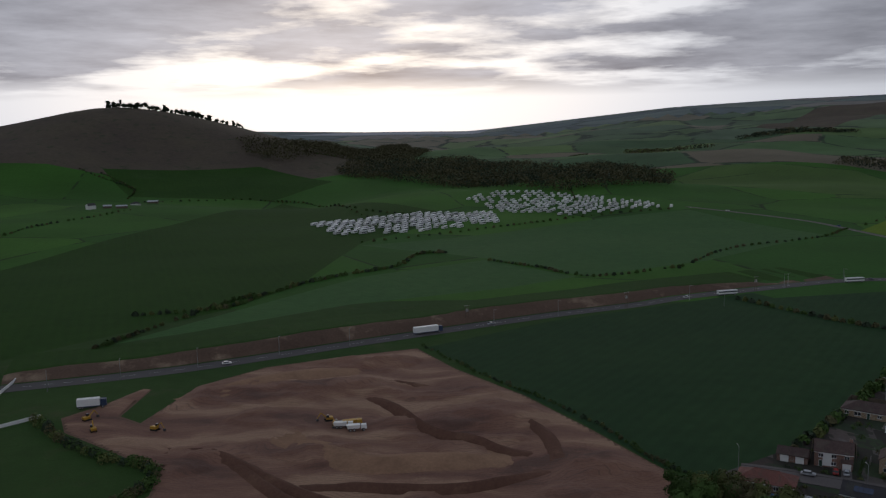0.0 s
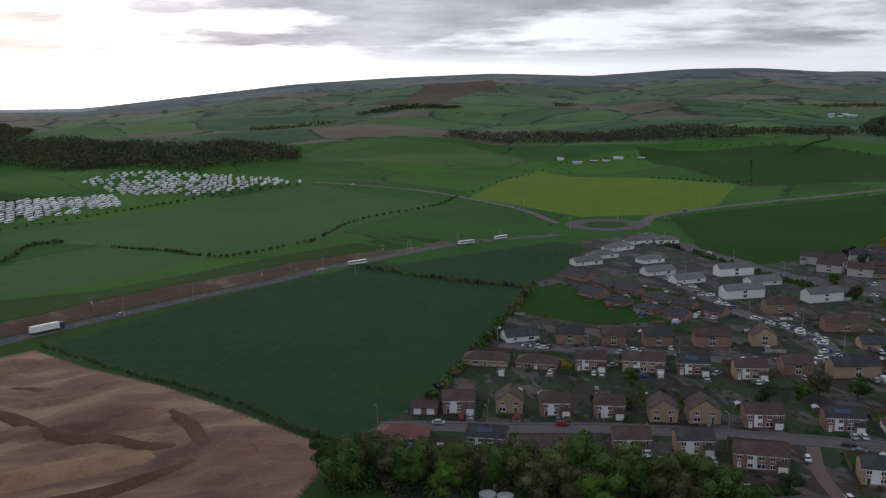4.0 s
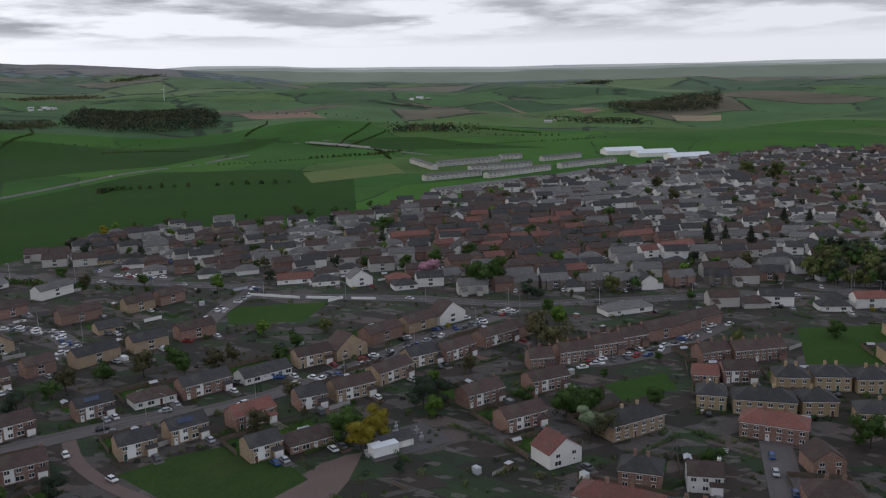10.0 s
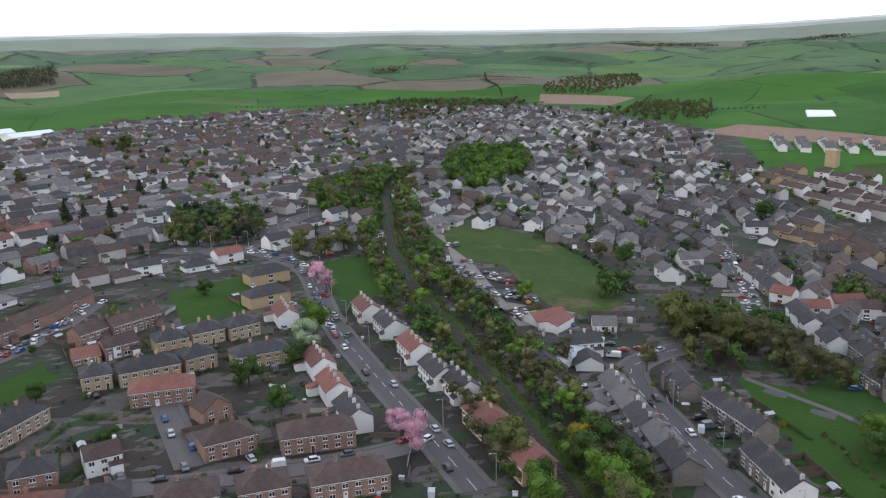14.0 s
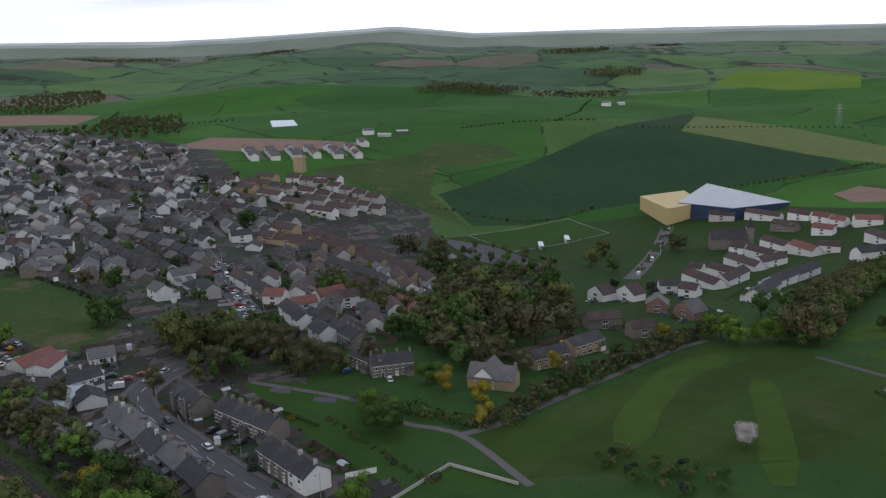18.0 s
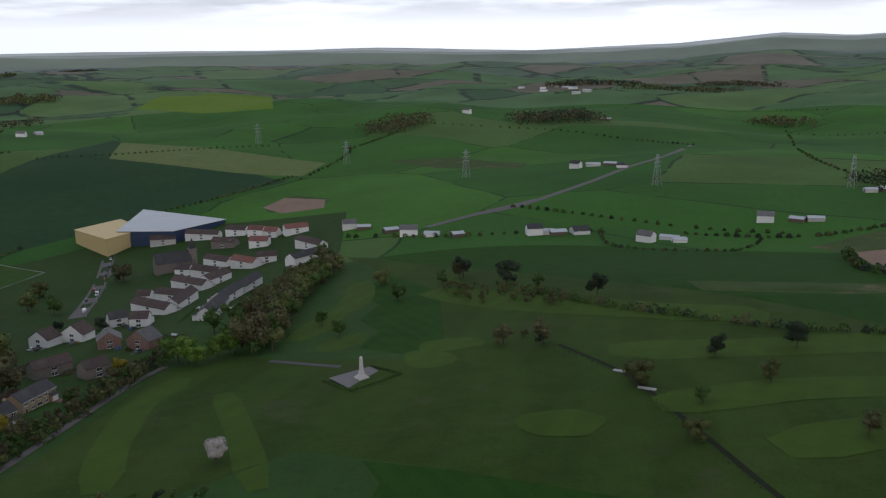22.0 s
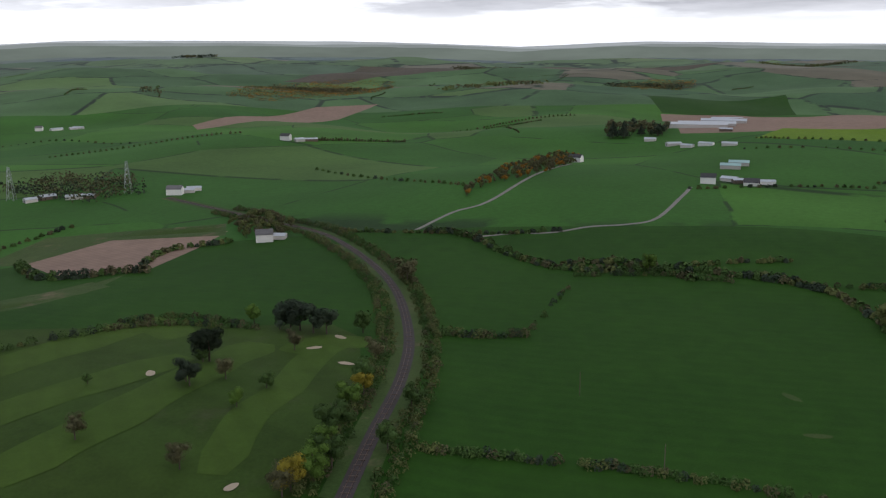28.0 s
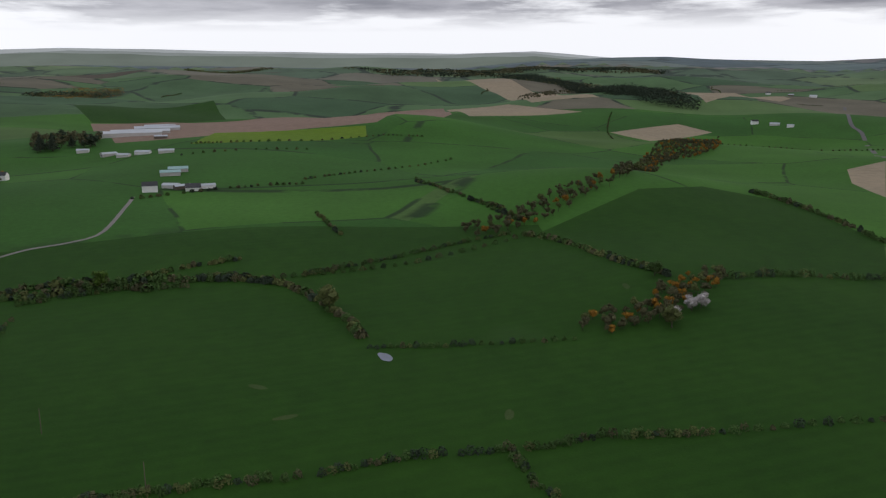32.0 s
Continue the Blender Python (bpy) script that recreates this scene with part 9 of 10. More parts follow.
lorry("white", 16, "lorry", "white articulated lorry with a blue cab on the bypass").matrix_basis = on_road("lorry")
for nm in ("buses", "buses2"):
    lorry("white", 13, "bus", "long white coach on the bypass road").matrix_basis = on_road(nm)
x, y = SPOTS["buses2"][2]
lorry("white", 12, "bus", "long white coach on the bypass road").matrix_basis = stand(x, y, 18, 0.1)
x, y = SPOTS["trailers"][0]
lorry("white", 11, "lorry", "white lorry trailer parked at the building site").matrix_basis = stand(x, y, 15, 0.1)


# ---- lamps, masts, walls ----
def street_lamp():
    top = thing("street_lamp", "slim grey steel street lamp beside the road", "street lamp", "street lamps")
    bm = bmesh.new()
    rod(bm, (0, 0, 0), (0, 0, 9), 0.13, 0.07, 7)
    part("pole", bm, steel, top)
    bm = bmesh.new()
    rod(bm, (0, 0, 8.9), (1.4, 0, 9.2), 0.05, 0.04, 5)
    arm = part("arm", bm, steel, top)
    bm = bmesh.new()
    box(bm, 1.6, 0, 9.12, 0.7, 0.25, 0.14)
    part("lantern", bm, concrete, arm)
    return top


for x, y in SPOTS["lamps0"] + SPOTS["lamps6"]:
    place("street_lamp", street_lamp, stand(x, y, -60))
for n, gap in (("est1", 34), ("rowst", 32), ("high", 34), ("main", 40), ("est2", 34), ("kirkst", 40)):
    ln = smooth_line(STREETS[n], gap)
    for q, s in zip(ln, sides(ln)):
        place("street_lamp", street_lamp, stand(q.x + s.x * 5.2, q.y + s.y * 5.2, 90))


def power_mast():
    top = thing("power_mast", "twin-pole electricity mast with a transformer", "mast", "power masts")
    for s in (-0.9, 0.9):
        bm = bmesh.new()
        rod(bm, (s, 0, 0), (s, 0, 9.5), 0.16, 0.11, 7)
        part("pole", bm, timber, top)
    bm = bmesh.new()
    box(bm, 0, 0, 9.0, 3.4, 0.16, 0.2)
    part("crossbar", bm, steel, top)
    bm = bmesh.new()
    box(bm, 0, 0.2, 5.6, 1.4, 0.9, 1.5)
    part("transformer", bm, concrete, top)
    return top


for x, y in SPOTS["masts"]:
    place("power_mast", power_mast, stand(x, y, 30))
for x, y in SPOTS["polesfield"]:
    bm = bmesh.new()
    rod(bm, (0, 0, 0), (0, 0, 8), 0.14, 0.1, 7)
    box(bm, 0, 0, 7.6, 1.6, 0.12, 0.12)
    p = part("power_pole", bm, timber)
    p.matrix_basis = stand(x, y, 20)
    tagged(p, "weathered wooden power pole in a green field", "pole")
for nm in ("whitewall", "whitewall2", "whitewall3", "leftwall", "leftwall2"):
    (xa, ya), (xb, yb) = SPOTS[nm]
    ribbon("garden_wall", [Vector((xa + (xb - xa) * i / 6, ya + (yb - ya) * i / 6, 0)) for i in range(7)], -0.15, 0.15, 1.3, white_paint, 1.4, "low white painted garden wall", "wall")


def flat_roof(x, y, rot, L, W):
    """A low flat-roofed building; x, y: middle of its far roof edge."""
    top = thing("store_building", "flat-roofed grey building with dark roof edge and vents", "building")
    top.matrix_basis = stand(x, y, rot)
    bm = bmesh.new()
    box(bm, 0, -W / 2, -1, L, W, 5.4)
    part("wall", bm, WALLS["g"], top)
    for sx, sy, a, b in ((0, -0.2, L + 0.4, 0.4), (0, -W, L + 0.4, 0.4), (L / 2, -W / 2, 0.4, W - 0.4), (-L / 2, -W / 2, 0.4, W - 0.4)):
        bm = bmesh.new()
        box(bm, sx, sy, 4.2, a, b, 0.85)
        part("parapet", bm, plain("blue_grey_coping", (0.10, 0.11, 0.13), 0.6, 0.1), top)
    bm = bmesh.new()
    box(bm, 0, -W / 2, 4.4, L - 0.5, W - 0.6, 0.1)
    rf = part("roof", bm, plain("pale_membrane", (0.38, 0.40, 0.41), 0.5, 0.3, 1.2, 0.3), top, "pale stained membrane roof")
    for u, v, s in ((1.6, 2.0, 1.3), (-0.6, 1.6, 0.6), (4.0, 2.2, 0.8), (2.9, 3.6, 0.7), (-4.2, 3.0, 0.5)):
        bm = bmesh.new()
        box(bm, u, -v, 4.5, s, s * 0.8, 0.6)
        part("roof_vent", bm, grey_panel, rf)


flat_roof(21.9, 214.2, math.degrees(math.atan2(-3.5, 13.3)), 17.2, 17)
flat_roof(119.4, 164.1, math.degrees(math.atan2(-7.6, 18.0)), 24.4, 12)
for x, y in ((99.9, 194.0), (103.5, 190.8)):
    bm = bmesh.new()
    bmesh.ops.create_cone(bm, cap_ends=True, segments=28, radius1=2.2, radius2=2.2, depth=1.6, matrix=Matrix.Translation((0, 0, 0.8)))
    bmesh.ops.create_cone(bm, cap_ends=True, segments=28, radius1=2.3, radius2=0.3, depth=0.3, matrix=Matrix.Translation((0, 0, 1.75)))
    t = part("storage_tank", bm, grey_panel)
    t.matrix_basis = stand(x, y)
    tagged(t, "round grey steel storage tank with a shallow cone roof", "tank")


# ---- caravan park ----
def caravan():
    bm = bmesh.new()
    prism(bm, [(-1.7, 0.4), (1.7, 0.4), (1.7, 2.7), (0, 3.3), (-1.7, 2.7)], -4.5, 4.5)
    top = part("caravan", bm, plain("caravan_panel", (0.66, 0.66, 0.65), 0.5, 0.1, rnd=0.3))
    tagged(top, "long white static caravan in a holiday park", "caravan", "static caravans")
    bm = bmesh.new()
    box(bm, 0, -1.72, 1.4, 7.5, 0.08, 0.8)
    part("window", bm, glass, top)
    return top


rng = random.Random(4)
for nm, step, turn in (("carav", 10.0, 62), ("carav_upper", 11.0, 70)):
    poly = STREETS[nm]
    for i in range(-30, 31):
        for j in range(-16, 17):
            u, v = i * step + rng.uniform(-1, 1), j * 15.0 + rng.uniform(-1.5, 1.5)
            t = radians(-32)
            x, y = 70 + u * math.cos(t) - v * math.sin(t), 1020 + u * math.sin(t) + v * math.cos(t)
            if inside(poly, x, y) and rng.random() < 0.86:
                place("caravan", caravan, stand(x, y, turn + rng.uniform(-8, 8)))

# ---- school, sheds far off ----
for k, (x, y) in enumerate(SPOTS["school"]):
    barn(52, 24, 5, white_panel, WALLS["w"], "long white flat school building at the town edge", stand(x, y, -62), "school buildings")
(xa, ya), (xb, yb) = SPOTS["whiteshed"]
bm = bmesh.new()
box(bm, 0, 0, -0.5, 78, 32, 2.0, 0.0, 0, 0.94)
low_shed = part("polytunnel", bm, white_panel)
low_shed.matrix_basis = stand((xa + xb) / 2, (ya + yb) / 2, -45)
tagged(low_shed, "low wide white polytunnel cover in far green fields", "polytunnel")
x, y = SPOTS["tower"][0]
tw = thing("stone_tower", "square pink sandstone tower at the town edge", "tower", m=stand(x, y, 20))
bm = bmesh.new()
box(bm, 0, 0, -2, 9, 9, 15)
box(bm, 0, 0, 13, 9.6, 9.6, 1.0)
part("wall", bm, WALLS["t"], tw)
# footbridge-like span carrying the main road
(xa, ya), (xb, yb) = SPOTS["bridge"]
bm = bmesh.new()
d = math.hypot(xb - xa, yb - ya)
box(bm, 0, 0, 1.5, d, 9, 1.2)
for s in (-4.6, 4.6):
    box(bm, 0, s, 2.7, d, 0.3, 1.0)
br = part("road_bridge", bm, concrete)
br.matrix_basis = stand((xa + xb) / 2, (ya + yb) / 2, math.degrees(math.atan2(yb - ya, xb - xa)))
tagged(br, "pale concrete road bridge on the far main road", "bridge")

# fenced service yard with a white hut
(xa, ya), (xb, yb), (xc, yc) = SPOTS["substation"]
bm = bmesh.new()
box(bm, 0, 0, -0.3, 26, 18, 0.38)
yd = part("service_yard", bm, asphalt)
yd.matrix_basis = stand(xa + 9, ya - 2, -42)
tagged(yd, "dark tarmac service yard behind houses", "yard", kind="structure")
hut = thing("service_hut", "low white flat-roofed hut in a tarmac yard", "hut", m=stand(xa, ya, -42))
bm = bmesh.new()
box(bm, 0, 0, -0.5, 8, 4, 3.3)
part("wall", bm, white_paint, hut)
bm = bmesh.new()
box(bm, 0, 0, 2.8, 8.4, 4.4, 0.25)
part("roof", bm, white_panel, hut)
for k, (u, v) in enumerate(((6, 3), (9, -3), (3, -6), (11, 4))):
    bm = bmesh.new()
    box(bm, 0, 0, 0, 1.6, 1.0, 1.4)
    box(bm, 0, 0, 1.4, 0.5, 0.5, 1.1)
    tr = part("transformer_box", bm, steel)
    tr.matrix_basis = stand(xa + 9 + u * 0.7, ya - 2 + v, -42 + 20 * k, 0.08)
    tagged(tr, "grey steel equipment box in the service yard", "equipment")
for k, (x, y) in enumerate(SPOTS["parkpatch"]):
    bm = bmesh.new()
    box(bm, 0, 0, -0.1, 7.5, 4.5, 0.2)
    pp = part("play_surface", bm, asphalt)
    pp.matrix_basis = stand(x, y, 30)
    tagged(pp, "dark rectangular surface in the park grass", "surface", kind="structure")
# bowling green wall
bp = FIELDS[[f[1] for f in FIELDS].index("bowl")][2]
for a, b in ((bp[0], bp[1]), (bp[1], bp[2])):
    ribbon("green_wall", [Vector((a[0] + (b[0] - a[0]) * i / 6, a[1] + (b[1] - a[1]) * i / 6, 0)) for i in range(7)], -0.15, 0.15, 0.9, concrete, 1.0, "low pale wall round the bowling green", "wall")
# town hall sheds of the yard
barn(14, 8, 3.2, plain("red_sheet_roof", (0.17, 0.06, 0.05), 0.6, 0.3), WALLS["w"], "long shed with a faded red roof in a yard", stand(BLOCKS["yard_shed"][0][0], BLOCKS["yard_shed"][0][1], -60), "yard sheds")
barn(30, 9, 3.2, grey_panel, WALLS["w"], "low white workshop with a grey roof", stand(BLOCKS["yard_shed"][1][0], BLOCKS["yard_shed"][1][1], -62), "yard sheds")

# ---- parked cars ----
rng = random.Random(33)
COLOURS = ["white", "white", "white", "silver", "silver", "grey", "grey", "black", "black", "red", "blue"]


def park(x, y, rot):
    c, van, near = rng.choice(COLOURS), rng.random() < 0.1, math.hypot(x, y) < 190
    if van:
        c = rng.choice(("white", "white", "grey"))
    place(("car", c, van, near), lambda: car(c, van, near), stand(x, y, rot, 0.13))


for n, half, gap in (("est1", 2.0, 19), ("est2", 2.0, 15), ("crescent", 2.1, 6), ("rowst", 2.7, 10), ("cross", 2.0, 8), ("culd", 1.9, 8), ("high", 2.7, 11), ("est1b", 2.0, 12), ("kirkst", 2.0, 11), ("main", 1.9, 45), ("est4", 1.9, 13)):
    ln = smooth_line(STREETS[n], gap)
    for q, s in zip(ln[1:], sides(ln)[1:]):
        if rng.random() < 0.75:
            side = rng.choice((-1, 1))
            d = math.degrees(math.atan2(s.x, -s.y))
            park(q.x + s.x * half * side, q.y + s.y * half * side, d + (180 if rng.random() < 0.5 else 0))
for n, k in (("bypass", 5), ("ne", 4), ("west", 3)):
    ln = smooth_line(STREETS[n], 45)
    for q, s in list(zip(ln, sides(ln)))[2::3][:k]:
        park(q.x + s.x * 2, q.y + s.y * 2, math.degrees(math.atan2(s.x, -s.y)))
for x, y in SPOTS["carpark"]:
    park(x, y, rng.uniform(0, 60))
for x, y in SPOTS["scrap"]:
    if rng.random() < 0.1:
        place("excavator", excavator, stand(x, y, rng.uniform(0, 360)))
    else:
        park(x, y, rng.uniform(0, 360))
        park(x + 3, y + 2.5, rng.uniform(0, 360))


# ---- gardens ----
lawn_mat = GROUND["lawn"]
drive_mats = [slabs, plain("red_paviours", (0.15, 0.085, 0.07), 0.9, 0.2, 2, 0.3), old_asphalt, gravel]


def slab_mesh(name, w, d, h, mat):
    return mesh_of(name, lambda bm: box(bm, 0, 0, -0.3, w, d, 0.3 + h), mat)


DRIVES = [slab_mesh("driveway", 3.0, 6.5, 0.07, m) for m in drive_mats]
PATIO = slab_mesh("patio", 5.0, 3.0, 0.08, slabs)
LAWNS = {}


def setting(name, me, m, label, category):
    ob = new(name, me)
    ob.matrix_basis = m
    return tagged(ob, label, category, kind="structure")


def fence(w, d):
    top = thing("garden_fence", "weathered brown timber fence round a back garden", "fence", "garden fences")
    for x, y, sx, sy in ((0, d, w, 0.06), (-w / 2, d / 2, 0.06, d), (w / 2, d / 2, 0.06, d)):
        bm = bmesh.new()
        box(bm, x, y, -0.6, sx, sy, 2.3)
        n = int(max(sx, sy) / 1.8)
        for i in range(n + 1):
            px, py = (x - sx / 2 + sx * i / n, y) if sx > sy else (x, y - sy / 2 + sy * i / n)
            box(bm, px, py, -0.6, 0.12, 0.12, 2.45)
        part("fence_run", bm, timber, top)
    return top


def shed():
    top = thing("garden_shed", "small brown timber garden shed with a felt roof", "shed", "garden sheds")
    bm, bm2 = bmesh.new(), bmesh.new()
    gable_wall(bm, 2.6, 2.0, 1.8, radians(24))
    gable_roof(bm2, 2.6, 2.0, 1.8, radians(24), 0.15, 0.06)
    part("wall", bm, timber, top)
    part("roof", bm2, grey_panel, top)
    return top


def conservatory():
    top = thing("conservatory", "white-framed glazed conservatory behind a house", "conservatory", "conservatories")
    bm = bmesh.new()
    box(bm, 0, 0, 0, 3.6, 3.0, 0.7)
    for x in (-1.75, -0.6, 0.6, 1.75):
        box(bm, x, 1.45, 0.7, 0.1, 0.1, 1.5)
        box(bm, x, -1.45, 0.7, 0.1, 0.1, 1.5)
    box(bm, 0, 0, 2.2, 3.7, 3.1, 0.12)
    part("frame", bm, white_paint, top)
    bm = bmesh.new()
    box(bm, 0, 0, 0.7, 3.5, 2.9, 1.5)
    box(bm, 0, 0, 2.32, 3.5, 2.9, 0.5, taper=0.35)
    part("glazing", bm, plain("pale_glazing", (0.30, 0.33, 0.34), 0.15, 0.1, spec=0.6), top)
    return top


def shrub(kind, v):
    r = np.random.default_rng(v * 5 + len(kind))
    n = 170
    d = r.normal(size=(n, 3))
    d[:, 2] = np.abs(d[:, 2])
    d /= np.linalg.norm(d, axis=1, keepdims=True)
    c = d * (1.1, 1.0, 1.4) * (0.6 + 0.5 * r.random((n, 1)))
    nn = d + r.normal(size=(n, 3)) * 0.4
    nn /= np.linalg.norm(nn, axis=1, keepdims=True)
    ob = new("shrub", quads_mesh("shrub", c, nn, 0.16 * (0.7 + 0.7 * r.random(n)), r, GREEN_SET[kind]))
    return tagged(ob, {"green": "round green garden shrub", "gold": "yellow-green garden shrub", "brown": "brown leafless garden shrub", "olive": "olive green garden bush", "dark": "dark evergreen garden shrub"}[kind] + " beside a house", "shrub", "garden shrubs")


def garden_hedge(L):
    r = np.random.default_rng(int(L))
    n = int(L * 46)
    x = r.uniform(-L / 2, L / 2, n)
    d = r.normal(size=(n, 3))
    d[:, 2] = np.abs(d[:, 2])
    d /= np.linalg.norm(d, axis=1, keepdims=True)
    c = np.column_stack([x, d[:, 1] * 0.5, d[:, 2] * 1.5])
    nn = d * (0.2, 1, 1) + r.normal(size=(n, 3)) * 0.3
    nn /= np.linalg.norm(nn, axis=1, keepdims=True)
    ob = new("garden_hedge", quads_mesh("garden_hedge", c, nn, 0.15 * (0.7 + 0.7 * r.random(n)), r, GREEN_SET["green"]))
    return tagged(ob, "clipped dark green hedge between gardens", "hedge", "garden hedges")


DEPTH = {"s2": 8, "gb": 9, "bu": 9, "bt": 9, "te": 8, "sv": 9}
for (ty, wl, ro), rows in HOUSES.items():
    for x, y, rot, L in rows:
        if ty == "ga" or math.hypot(x, y) > 470:
            continue
        L = max(8, min(L, 30))
        near = math.hypot(x, y) < 345
        d = DEPTH[ty]
        m = stand(x, y, rot)
        at = lambda u, v, r=0.0: (lambda p: stand(p.x, p.y, rot + r))(m @ Vector((u, v, 0)))
        back = 12 if ty != "te" else 10
        pb = m @ Vector((0, d / 2 + 6, 0))
        free = np.min(np.hypot(ROAD_POINTS[:, 0] - pb.x, ROAD_POINTS[:, 1] - pb.y)) > 9
        if free:
            w = L + 2
            if w not in LAWNS:
                LAWNS[w] = slab_mesh("lawn", w - 1.5, 8.0, 0.05, lawn_mat)
            if rng.random() < 0.75:
                setting("lawn", LAWNS[w], at(0, d / 2 + 7.5), "square of mown back garden grass", "lawn")
            if near and rng.random() < 0.6:
                setting("patio", PATIO, at(rng.uniform(-2, 2), d / 2 + 1.8), "grey slab patio behind a house", "patio")
            if rng.random() < 0.7 and math.hypot(x, y) < 370:
                place(("fence", w), lambda: fence(w, back), at(0, d / 2))
            else:
                place(("ghedge", int(w)), lambda: garden_hedge(int(w)), at(0, d / 2 + back))
            if rng.random() < 0.6:
                place("shed", shed, at(rng.choice((-1, 1)) * (L / 2 - 1.5), d / 2 + back - 2.2, rng.choice((0, 90))))
            if near and rng.random() < 0.22:
                place("conservatory", conservatory, at(rng.uniform(-2, 2), d / 2 + 1.5))
        pf = m @ Vector((0, -d / 2 - 4, 0))
        if np.min(np.hypot(ROAD_POINTS[:, 0] - pf.x, ROAD_POINTS[:, 1] - pf.y)) > 5.5:
            u = L / 2 - 1.8
            if ty in ("s2", "bu", "gb"):
                setting("driveway", DRIVES[int(abs(x)) % 4], at(u, -d / 2 - 4.6), "short paved driveway in front of a house", "driveway")
                if rng.random() < 0.8:
                    p = m @ Vector((u, -d / 2 - 4.4, 0))
                    park(p.x, p.y, rot + 90)
                if rng.random() < 0.35:
                    p = m @ Vector((u - 3, -d / 2 - 4.6, 0))
                    park(p.x, p.y, rot + 90)
            elif rng.random() < 0.8:
                p = m @ Vector((rng.uniform(-L / 3, L / 3), -d / 2 - 4.6, 0))
                park(p.x, p.y, rot + 90)
        for _ in range(1):
            kd = rng.choice(("green", "green", "olive", "brown", "gold", "dark"))
            u, v = rng.uniform(-L / 2, L / 2), rng.choice((d / 2 + rng.uniform(3, back - 1), -d / 2 - rng.uniform(2, 4)))
            sb = place(("shrub", kd), lambda: shrub(kd, 1), at(u, v, rng.uniform(0, 360)))
            s = rng.choice((0.7, 1.0, 1.4))
            sb.scale = (s, s, s)

# ---- trees among the far houses ----
for k, (nm, sp) in enumerate((("b_bung", 27), ("b_red", 24), ("b_white", 36), ("b_t13a", 20), ("b_t13b", 20), ("b_ctr", 22), ("b_e", 28), ("b_e2", 22), ("b_t16l", 22), ("b_fill", 34), ("b_cot2", 20), ("b_hs1", 20), ("b_hs2", 22), ("b_hs3", 18), ("b_hs4", 22))):
    spots = spread(BLOCKS[nm], sp * 0.8, 4.0, 9.5, 1200 + k, True)
    if spots:
        far_trees("garden_trees", "scattered garden trees among distant houses", spots, ["olive", "green", "brown", "dark", "green", "fresh"], 1200 + k, 110, 0.62)


# ---- low clutter of the back gardens: bushes, planters, bins, low walls ----
rng = np.random.default_rng(71)
TAKEN_XY = np.array(TAKEN)
cs, ns, ss, ks, loose = [], [], [], [], []
n = 0
while n < 3000:
    a, r = rng.uniform(-150, -15), rng.uniform(150, 490)
    x, y = polar(a, r)
    if not inside(FIELDS[0][2], x, y) or any(inside(f[2], x, y) for f in FIELDS[1:] if f[0] != "garden"):
        n += 0.2
        continue
    if np.min(np.hypot(ROAD_POINTS[:, 0] - x, ROAD_POINTS[:, 1] - y)) < 5.5 or np.min(np.hypot(TAKEN_XY[:, 0] - x, TAKEN_XY[:, 1] - y)) < 7.0:
        n += 0.2
        continue
    n += 1
    z = height_at(x, y)
    if rng.random() < 0.80:
        m = 34
        d = rng.normal(size=(m, 3))
        d[:, 2] = np.abs(d[:, 2])
        d /= np.linalg.norm(d, axis=1, keepdims=True)
        s = rng.uniform(0.5, 1.5)
        cs.append(d * (s, s, s * rng.uniform(0.8, 1.6)) * (0.75 + 0.3 * rng.random((m, 1))) + (x, y, z))
        ns.append(d + rng.normal(size=(m, 3)) * 0.3)
        ss.append(0.26 * s ** 0.5 * (0.7 + 0.6 * rng.random(m)))
        ks += [rng.integers(0, 5)] * m
    else:
        rot = -0.55 + rng.choice((0, math.pi / 2)) + rng.uniform(-0.1, 0.1)
        loose.append((x, y, math.degrees(rot), int(rng.integers(0, 4)), int(rng.integers(0, 5))))
c, nn, s = np.concatenate(cs), np.concatenate(ns), np.concatenate(ss)
nn /= np.linalg.norm(nn, axis=1, keepdims=True)
me = quads_mesh("garden_bushes", c, nn, s, rng, GREEN_SET["green"])
for kd in ("olive", "brown", "dark", "green"):
    me.materials.append(GREEN_SET[kd])
me.polygons.foreach_set("material_index", np.array(ks, dtype=np.int32))
tagged(new("garden_bushes", me), "small bushes and shrubs crowding the back gardens", "bushes", kind="stuff")


def loose_piece(shape, coat):
    """A low wall, a fence length, a tool shed or a garden box."""
    name, word, L, wd, hh = (("garden_box", "square garden storage box", 1.3, 0.9, 0.95), ("tool_shed", "small flat-roofed tool shed", 2.2, 1.6, 1.9), ("garden_wall", "low garden wall", 5.5, 0.14, 1.1), ("garden_screen", "garden screen fence", 8.5, 0.10, 1.6))[shape]
    mat, look_of = ((timber, "brown timber"), (concrete, "grey concrete"), (WALLS["r"], "red brick"), (grey_panel, "grey panelled"), (white_paint, "white painted"))[coat]
    top = thing(name, look_of + " " + word + " in a back garden", name.split("_")[1], "garden pieces")
    bm = bmesh.new()
    box(bm, 0, 0, -0.4, L, wd, hh + 0.4)
    part("body", bm, mat, top)
    bm = bmesh.new()
    box(bm, 0, 0, hh, L + 0.12, wd + 0.12, 0.07)
    part("coping" if shape > 1 else "lid", bm, slabs if shape > 1 else grey_panel, top)
    return top


for x, y, rot, shape, coat in loose[:170]:
    place(("loose", shape, coat), lambda: loose_piece(shape, coat), stand(x, y, rot))
for k, (x, y, rot, shape, coat) in enumerate(loose[170:270]):
    L = (8, 11, 14, 18)[shape]
    place(("ghedge", L), lambda: garden_hedge(L), stand(x, y, rot))



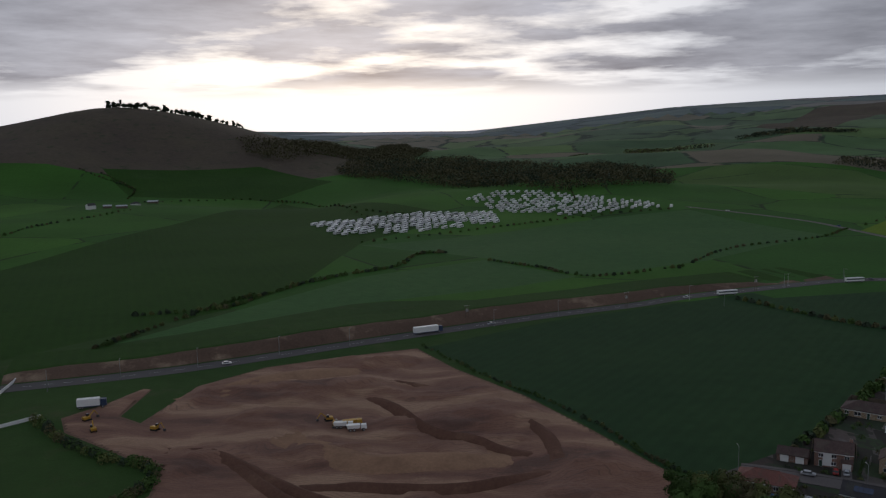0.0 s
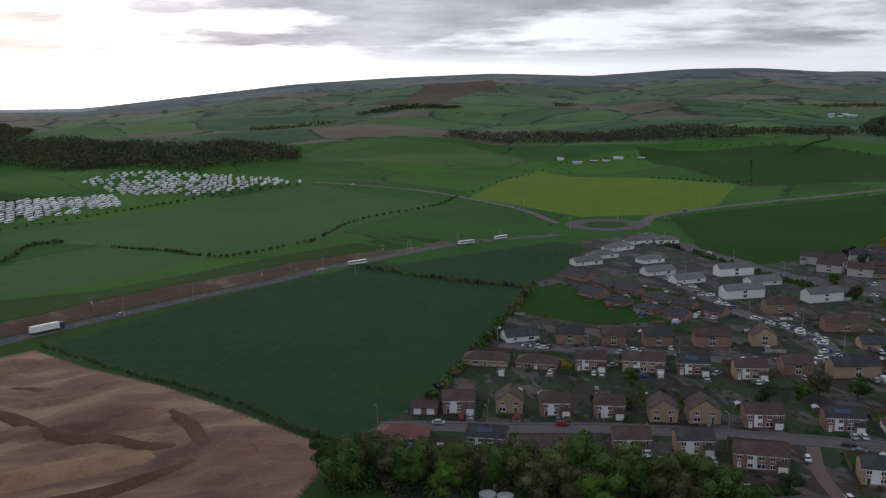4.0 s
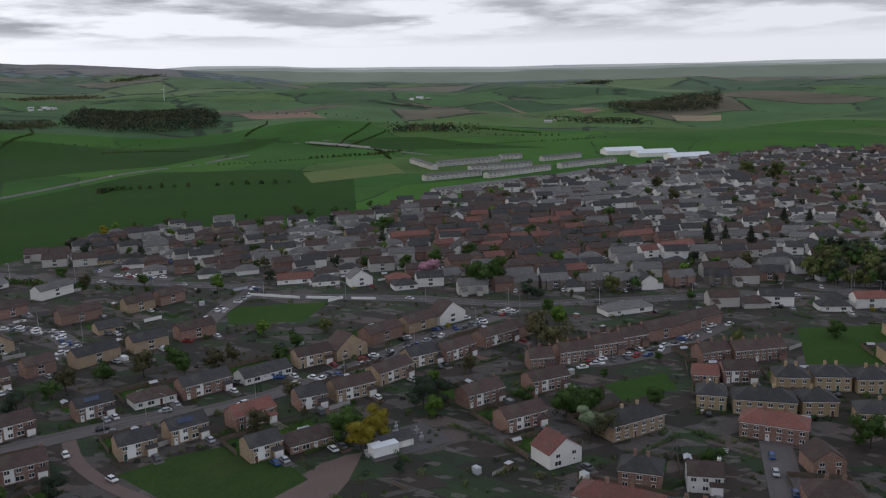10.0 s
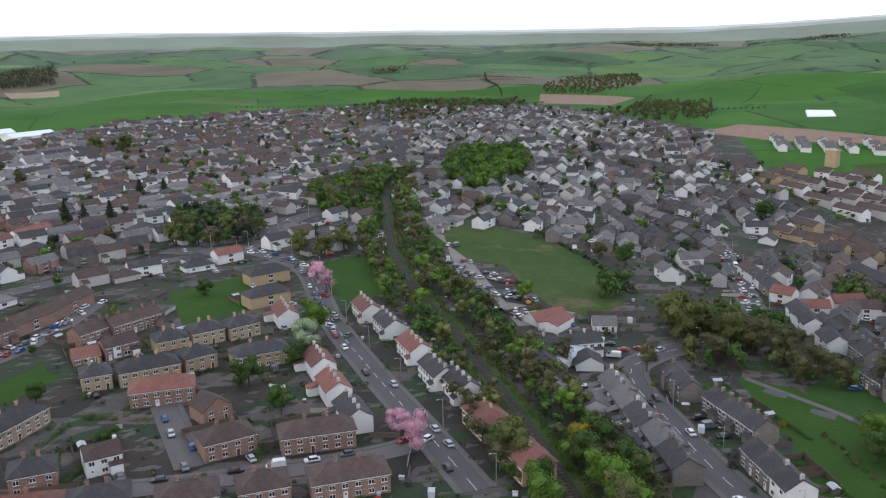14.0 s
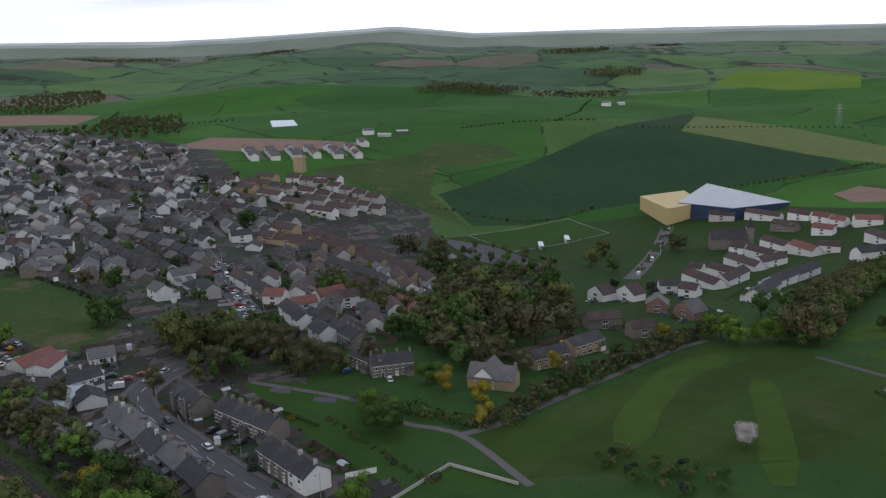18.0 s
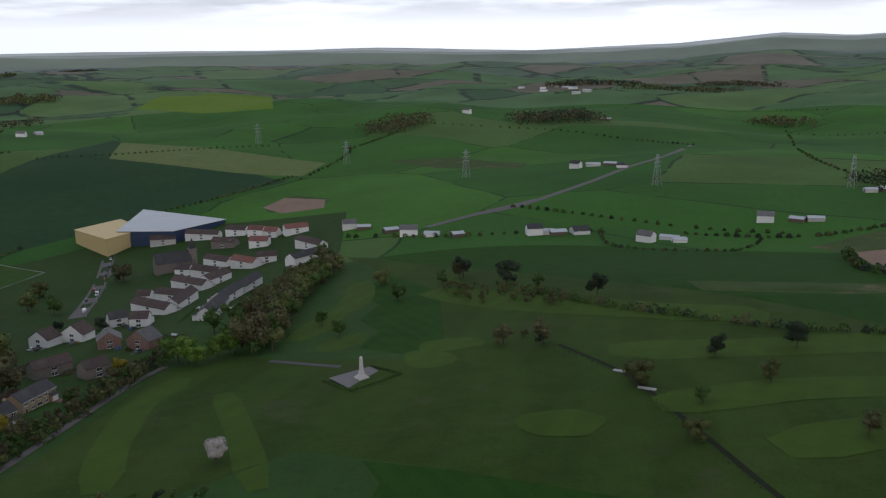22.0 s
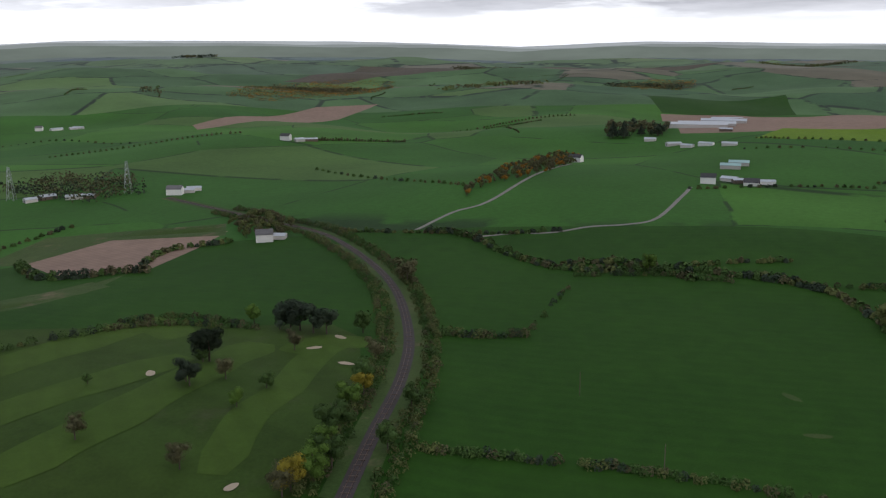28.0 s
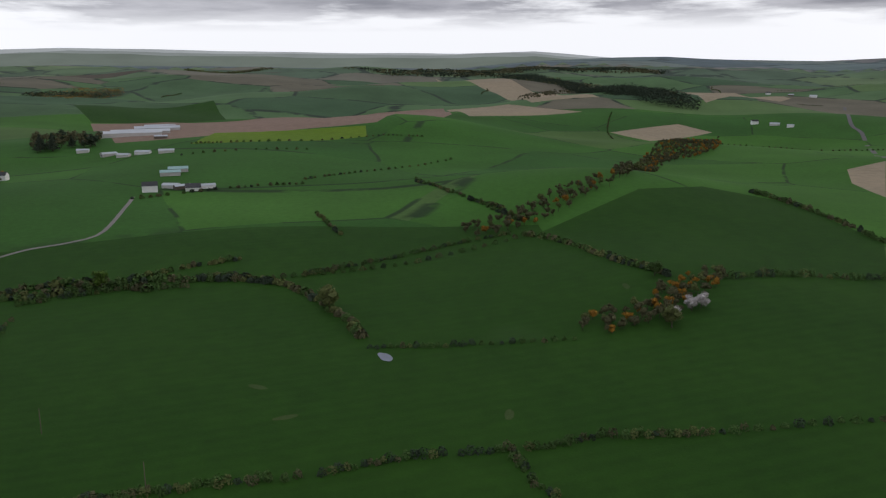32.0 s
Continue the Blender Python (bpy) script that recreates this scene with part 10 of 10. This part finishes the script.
# ---- cars far off in the town ----
def distant_cars():
    rng = random.Random(91)
    town_roads = [p for n in ("est1", "est2", "est3", "est4", "crescent", "high", "cross", "kirkst", "rowst") for p in smooth_line(STREETS[n], 4.0)]
    bm = bmesh.new()
    made = 0
    while made < 1000:
        q = Vector(town_roads[rng.randrange(len(town_roads))])
        if made % 2:
            x, y = TAKEN[rng.randrange(len(TAKEN))]
            x, y = x + rng.uniform(-9, 9), y + rng.uniform(-9, 9)
            if np.min(np.hypot(TAKEN_XY[:, 0] - x, TAKEN_XY[:, 1] - y)) < 6.0:
                made += 0.02
                continue
        else:
            x, y = q.x + rng.choice((-1.8, 1.8)), q.y + rng.choice((-1.8, 1.8))
        r = math.hypot(x, y)
        if r < 300 or r > 1000 or not inside(FIELDS[0][2], x, y):
            made += 0.02
            continue
        made = int(made) + 1
        z, rot, c = height_at(x, y) + 0.25, rng.uniform(0, 3.14), rng.choice((0, 0, 0, 0, 1, 1, 2, 2, 2, 2, 3, 4))
        box(bm, x, y, z, 4.2, 1.75, 0.65, rot, c)
        box(bm, x, y, z + 0.65, 2.5, 1.6, 0.55, rot, 5, 0.8)
        box(bm, x, y, z + 1.2, 1.9, 1.25, 0.06, rot, c)
        box(bm, x, y, z - 0.25, 3.4, 1.5, 0.25, rot, 5)
    paints = [plain("far_car_" + n, c, 0.35, 0.05) for n, c in (("white", (0.75, 0.75, 0.75)), ("silver", (0.4, 0.41, 0.42)), ("grey", (0.12, 0.12, 0.13)), ("red", (0.3, 0.03, 0.02)), ("blue", (0.04, 0.09, 0.25)))]
    tagged(part("distant_cars", bm, paints + [glass]), "parked cars scattered along distant streets", "cars", kind="stuff")


distant_cars()


# ---- single trees and bushes standing between the nearer houses ----
def infill():
    rng = random.Random(17)
    area = [polar(a, r) for a, r in ((-34, 237), (-60, 187), (-95, 187), (-125, 219), (-140, 325), (-120, 525), (-80, 525), (-50, 525))]
    spots, tries = [], 0
    while len(spots) < 44 and tries < 3000:
        tries += 1
        a, r = rng.uniform(-140, -34), rng.uniform(187, 500)
        x, y = polar(a, r)
        if inside(area, x, y) and clear_of(x, y, 6.5, 8.5) and not any(inside(f[2], x, y) for f in FIELDS[1:] if f[0] != "garden"):
            if all(math.hypot(x - p, y - q) > 14 for p, q in spots):
                spots.append((x, y))
    for x, y in spots:
        plant(rng.choice(("green", "dark", "olive", "brown", "green", "fresh")), x, y, rng.choice((0.4, 0.6, 0.6, 0.8)), rng.uniform(0, 360))


infill()
